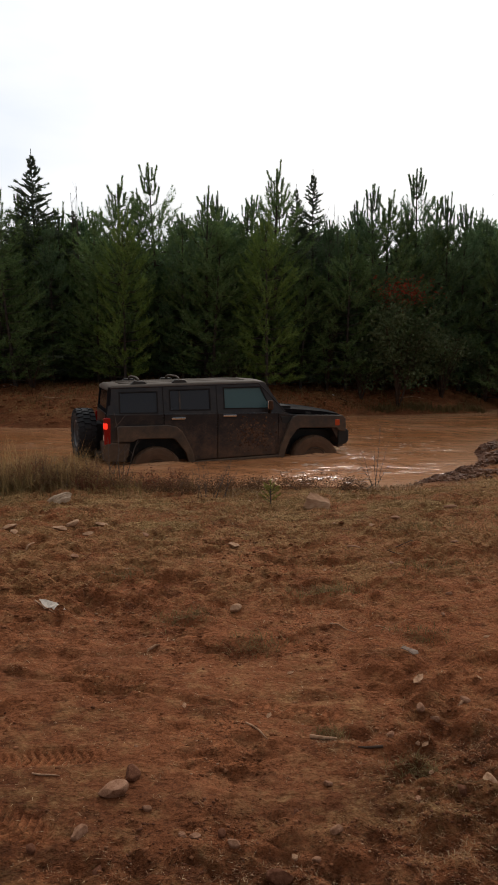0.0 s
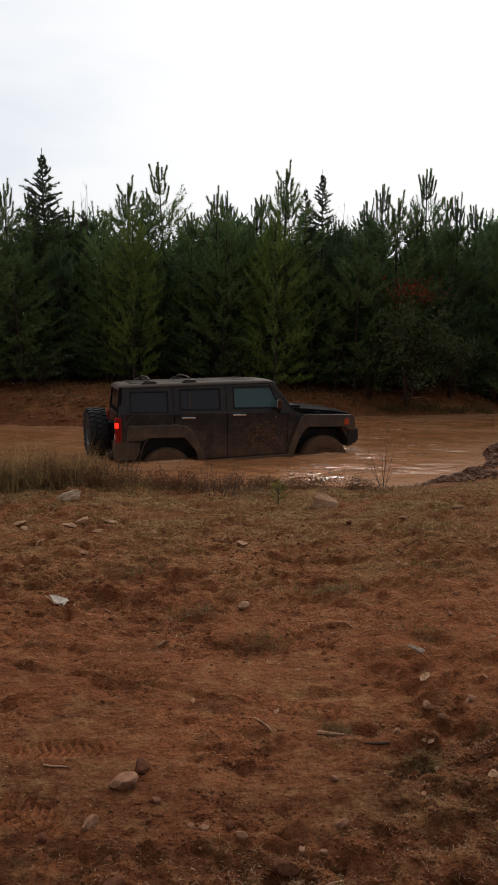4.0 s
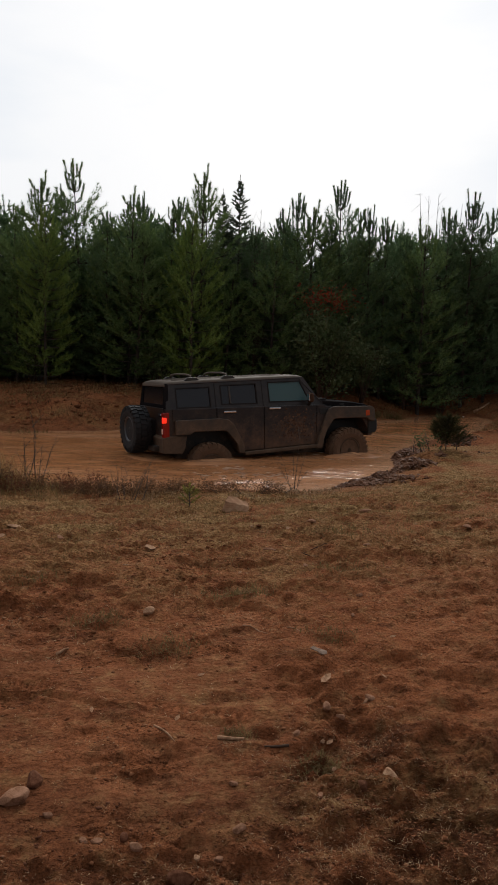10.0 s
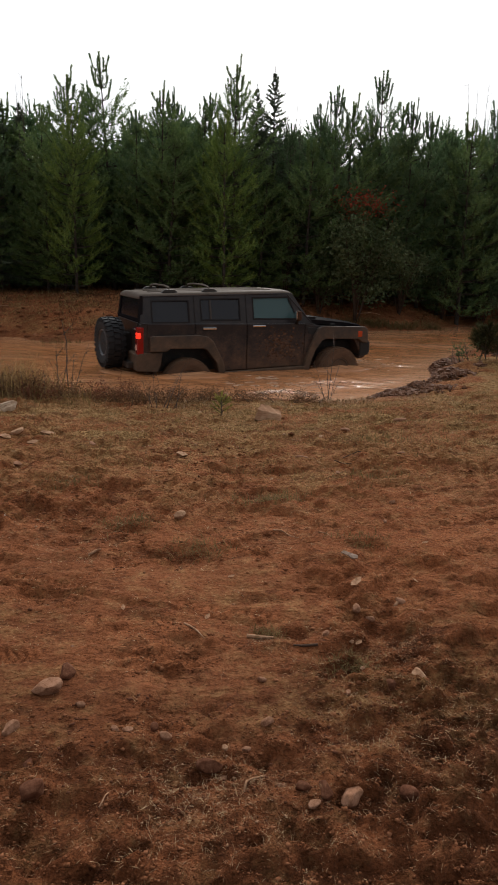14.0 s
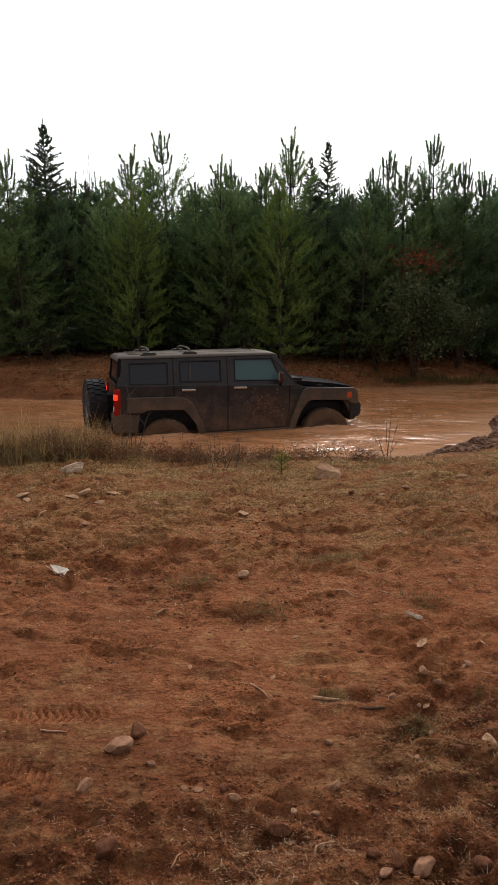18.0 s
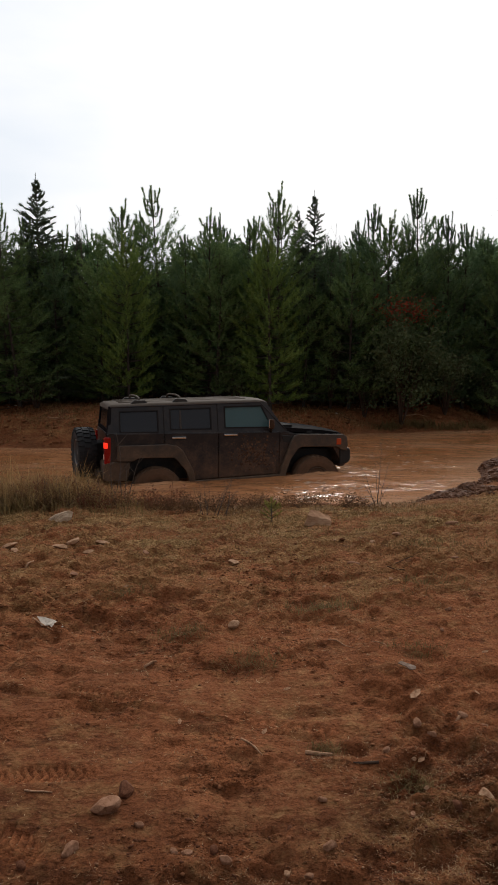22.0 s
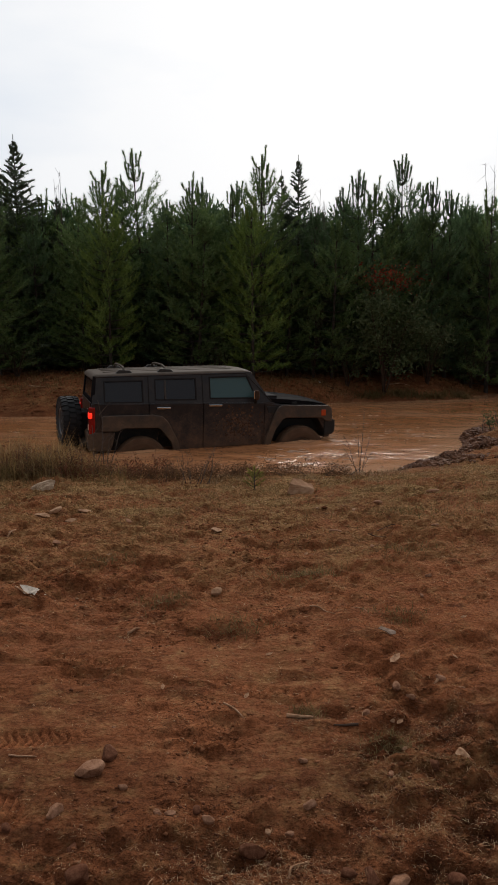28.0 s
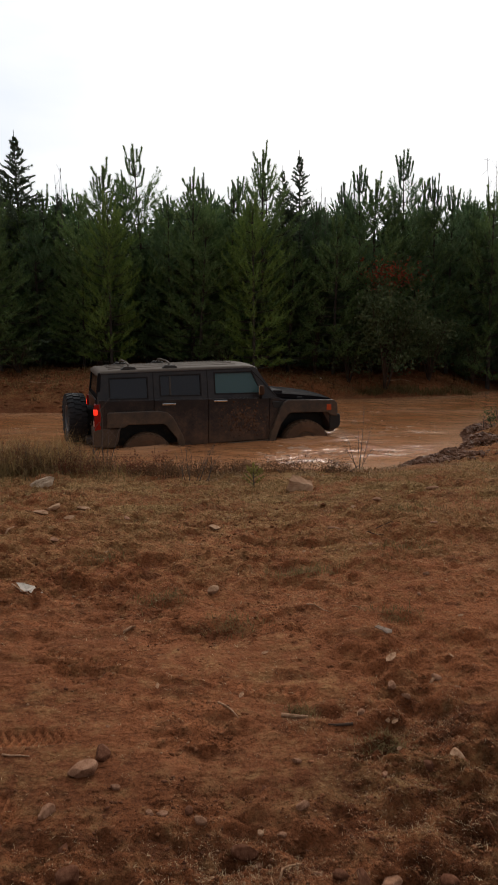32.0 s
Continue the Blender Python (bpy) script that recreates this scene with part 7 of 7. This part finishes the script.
# ---- what moves ----
DRIVE = [
    (0, -0.484, 13.041, -0.949, 17.34, -1.10, -0.06),
    (0.5, -0.478, 13.036, -0.954, 17.43, -1.00, -0.11),
    (1, -0.472, 13.038, -0.954, 17.67, -0.88, -0.06),
    (1.5, -0.471, 13.049, -0.952, 17.78, -0.90, 0.01),
    (2, -0.467, 13.062, -0.951, 17.61, -0.90, 0.04),
    (2.5, -0.458, 13.074, -0.951, 17.21, -0.79, 0.01),
    (3, -0.448, 13.086, -0.952, 16.85, -0.68, -0.02),
    (3.5, -0.444, 13.102, -0.955, 16.69, -0.61, 0.02),
    (5.5, -0.172, 13.193, -0.938, 16.32, 0.31, 0.13),
    (6, 0.109, 13.205, -0.914, 16.23, 1.68, 0.45),
    (6.5, 0.518, 13.275, -0.844, 14.24, 2.63, 0.23),
    (7, 1.048, 13.473, -0.797, 11.61, 3.19, -0.83),
    (7.5, 1.547, 13.608, -0.797, 13.33, 3.40, -0.79),
    (8, 1.769, 13.747, -0.819, 17.66, 1.33, -0.53),
    (8.5, 1.854, 13.799, -0.809, 18.01, 1.13, -1.45),
    (9, 1.851, 13.814, -0.815, 18.39, 1.17, -1.45),
    (9.5, 1.836, 13.785, -0.821, 18.42, 1.31, -1.60),
    (10, 1.822, 13.754, -0.825, 18.20, 1.30, -1.79),
    (10.5, 1.793, 13.740, -0.833, 18.61, 1.31, -2.02),
    (11, 1.769, 13.725, -0.843, 18.98, 1.29, -2.18),
    (11.5, 1.752, 13.700, -0.850, 19.28, 1.18, -2.32),
    (12, 1.712, 13.649, -0.855, 19.55, 1.09, -2.42),
    (12.5, 1.615, 13.560, -0.878, 19.80, 1.00, -2.16),
    (13, 1.416, 13.462, -0.911, 20.03, 0.73, -1.64),
    (13.5, 1.127, 13.354, -0.931, 19.60, 0.01, -0.78),
    (14, 0.798, 13.254, -0.939, 19.30, -0.61, 0.10),
    (14.5, 0.427, 13.235, -0.946, 20.89, -0.57, 0.32),
    (15, 0.035, 13.216, -0.953, 21.68, -0.55, 0.38),
    (15.5, -0.247, 13.178, -0.955, 20.19, -0.81, 0.60),
    (17.5, -0.518, 12.993, -0.954, 16.79, -1.35, 0.21),
    (18, -0.516, 12.991, -0.954, 16.73, -1.35, 0.28),
    (18.5, -0.516, 12.989, -0.955, 16.99, -1.37, 0.29),
    (19, -0.515, 12.987, -0.956, 17.25, -1.40, 0.27),
    (19.5, -0.517, 12.980, -0.958, 17.40, -1.40, 0.29),
    (20, -0.523, 12.969, -0.956, 17.56, -1.43, 0.27),
    (20.5, -0.524, 12.955, -0.950, 17.73, -1.46, 0.19),
    (21, -0.521, 12.951, -0.944, 17.99, -1.42, 0.17),
    (21.5, -0.521, 12.935, -0.945, 17.95, -1.40, 0.23),
    (22, -0.518, 12.953, -0.948, 17.55, -1.44, 0.29),
    (22.5, -0.512, 12.964, -0.951, 17.25, -1.53, 0.24),
    (23, -0.511, 12.968, -0.952, 17.10, -1.59, 0.16),
    (23.5, -0.512, 12.967, -0.951, 16.98, -1.57, 0.17),
    (24, -0.514, 12.960, -0.954, 16.99, -1.54, 0.12),
    (24.5, -0.527, 12.969, -0.959, 17.30, -1.70, 0.05),
    (25, -0.543, 12.967, -0.956, 17.78, -2.09, 0.15),
    (25.5, -0.551, 12.957, -0.951, 18.26, -2.33, 0.35),
    (27.5, -0.485, 13.012, -0.971, 16.67, -1.69, 1.24),
    (28, -0.490, 13.023, -0.971, 17.04, -1.64, 1.28),
    (28.5, -0.491, 13.006, -0.969, 17.09, -1.58, 1.30),
    (29, -0.485, 13.019, -0.962, 16.88, -1.48, 1.36),
    (29.5, -0.472, 13.022, -0.960, 17.13, -1.24, 1.41),
    (30, -0.451, 13.064, -0.963, 17.35, -1.05, 1.42),
    (30.5, -0.431, 13.086, -0.966, 17.04, -1.02, 1.40),
    (31, -0.423, 13.091, -0.966, 16.77, -1.05, 1.37),
    (31.5, -0.408, 13.085, -0.962, 16.60, -1.05, 1.36),
    (32, -0.380, 13.076, -0.959, 16.22, -0.96, 1.33),
]



def along(column, t):
    """A column of the drive between its rows."""
    return float(np.interp(t, [r[0] for r in DRIVE], [r[column] for r in DRIVE]))


# how fast the wheels turn beyond the road speed (degrees in a second), as throttle comes and goes
SLIP = [(0, 640), (3.5, 640), (5.5, 420), (7.0, 260), (8.2, 60), (9.0, 0), (12.0, -60), (13.0, -260), (15.5, -420), (16.5, 0), (17.5, 560), (25.5, 640), (31.0, 640), (32.0, 300)]
# front and rear wheel heights in the arches, set to fit the camera's view, and the steering
DROOP = [(0, 0.145), (5.5, 0.125), (7.2, 0.12), (8.5, 0.10), (12.0, 0.11), (14.0, 0.145), (16.0, 0.155), (19.0, 0.135), (32, 0.145)]
REAR_DROOP = [(0, 0.01), (5.5, -0.03), (8.0, -0.05), (12.0, -0.04), (14.0, 0.0), (32, 0.01)]
STEER = [(0, 0), (5.5, 2), (6.5, -14), (7.5, -16), (8.5, 4), (13, 10), (15, 14), (17, 2), (32, 0)]


def motions():
    walk(car, [(t, pose(x, y, z, roll, -pitch, yaw)) for t, x, y, z, yaw, pitch, roll in DRIVE])
    for ob in SWELLS:
        walk(ob, [(t, pose(x, y, WATER_Z, 0, 0, yaw)) for t, x, y, z, yaw, pitch, roll in DRIVE])
    step, turned, rows = 0.1, 0.0, [[], [], [], []]
    for n in range(321):
        t = n * step
        speed = math.copysign(math.hypot(along(1, t + 0.05) - along(1, t - 0.05), along(2, t + 0.05) - along(2, t - 0.05)), along(1, t + 0.05) - along(1, t - 0.05)) / 0.1
        rate = math.degrees(speed / TYRE_R) + float(np.interp(t, *zip(*SLIP)))
        droop, rear_droop, steer = float(np.interp(t, *zip(*DROOP))), float(np.interp(t, *zip(*REAR_DROOP))), float(np.interp(t, *zip(*STEER)))
        for k, (ob, x, s) in enumerate(WHEELS):
            ahead = x > 0
            rows[k].append((t, pose(x, s * 0.80, TYRE_R + (droop if ahead else rear_droop), 0, turned if s < 0 else -turned, (steer if ahead else 0.0) + (0 if s < 0 else 180))))
        turned += max(-78.0, min(78.0, rate * step))
    for (ob, x, s), path in zip(WHEELS, rows):
        walk(ob, path)


motions()
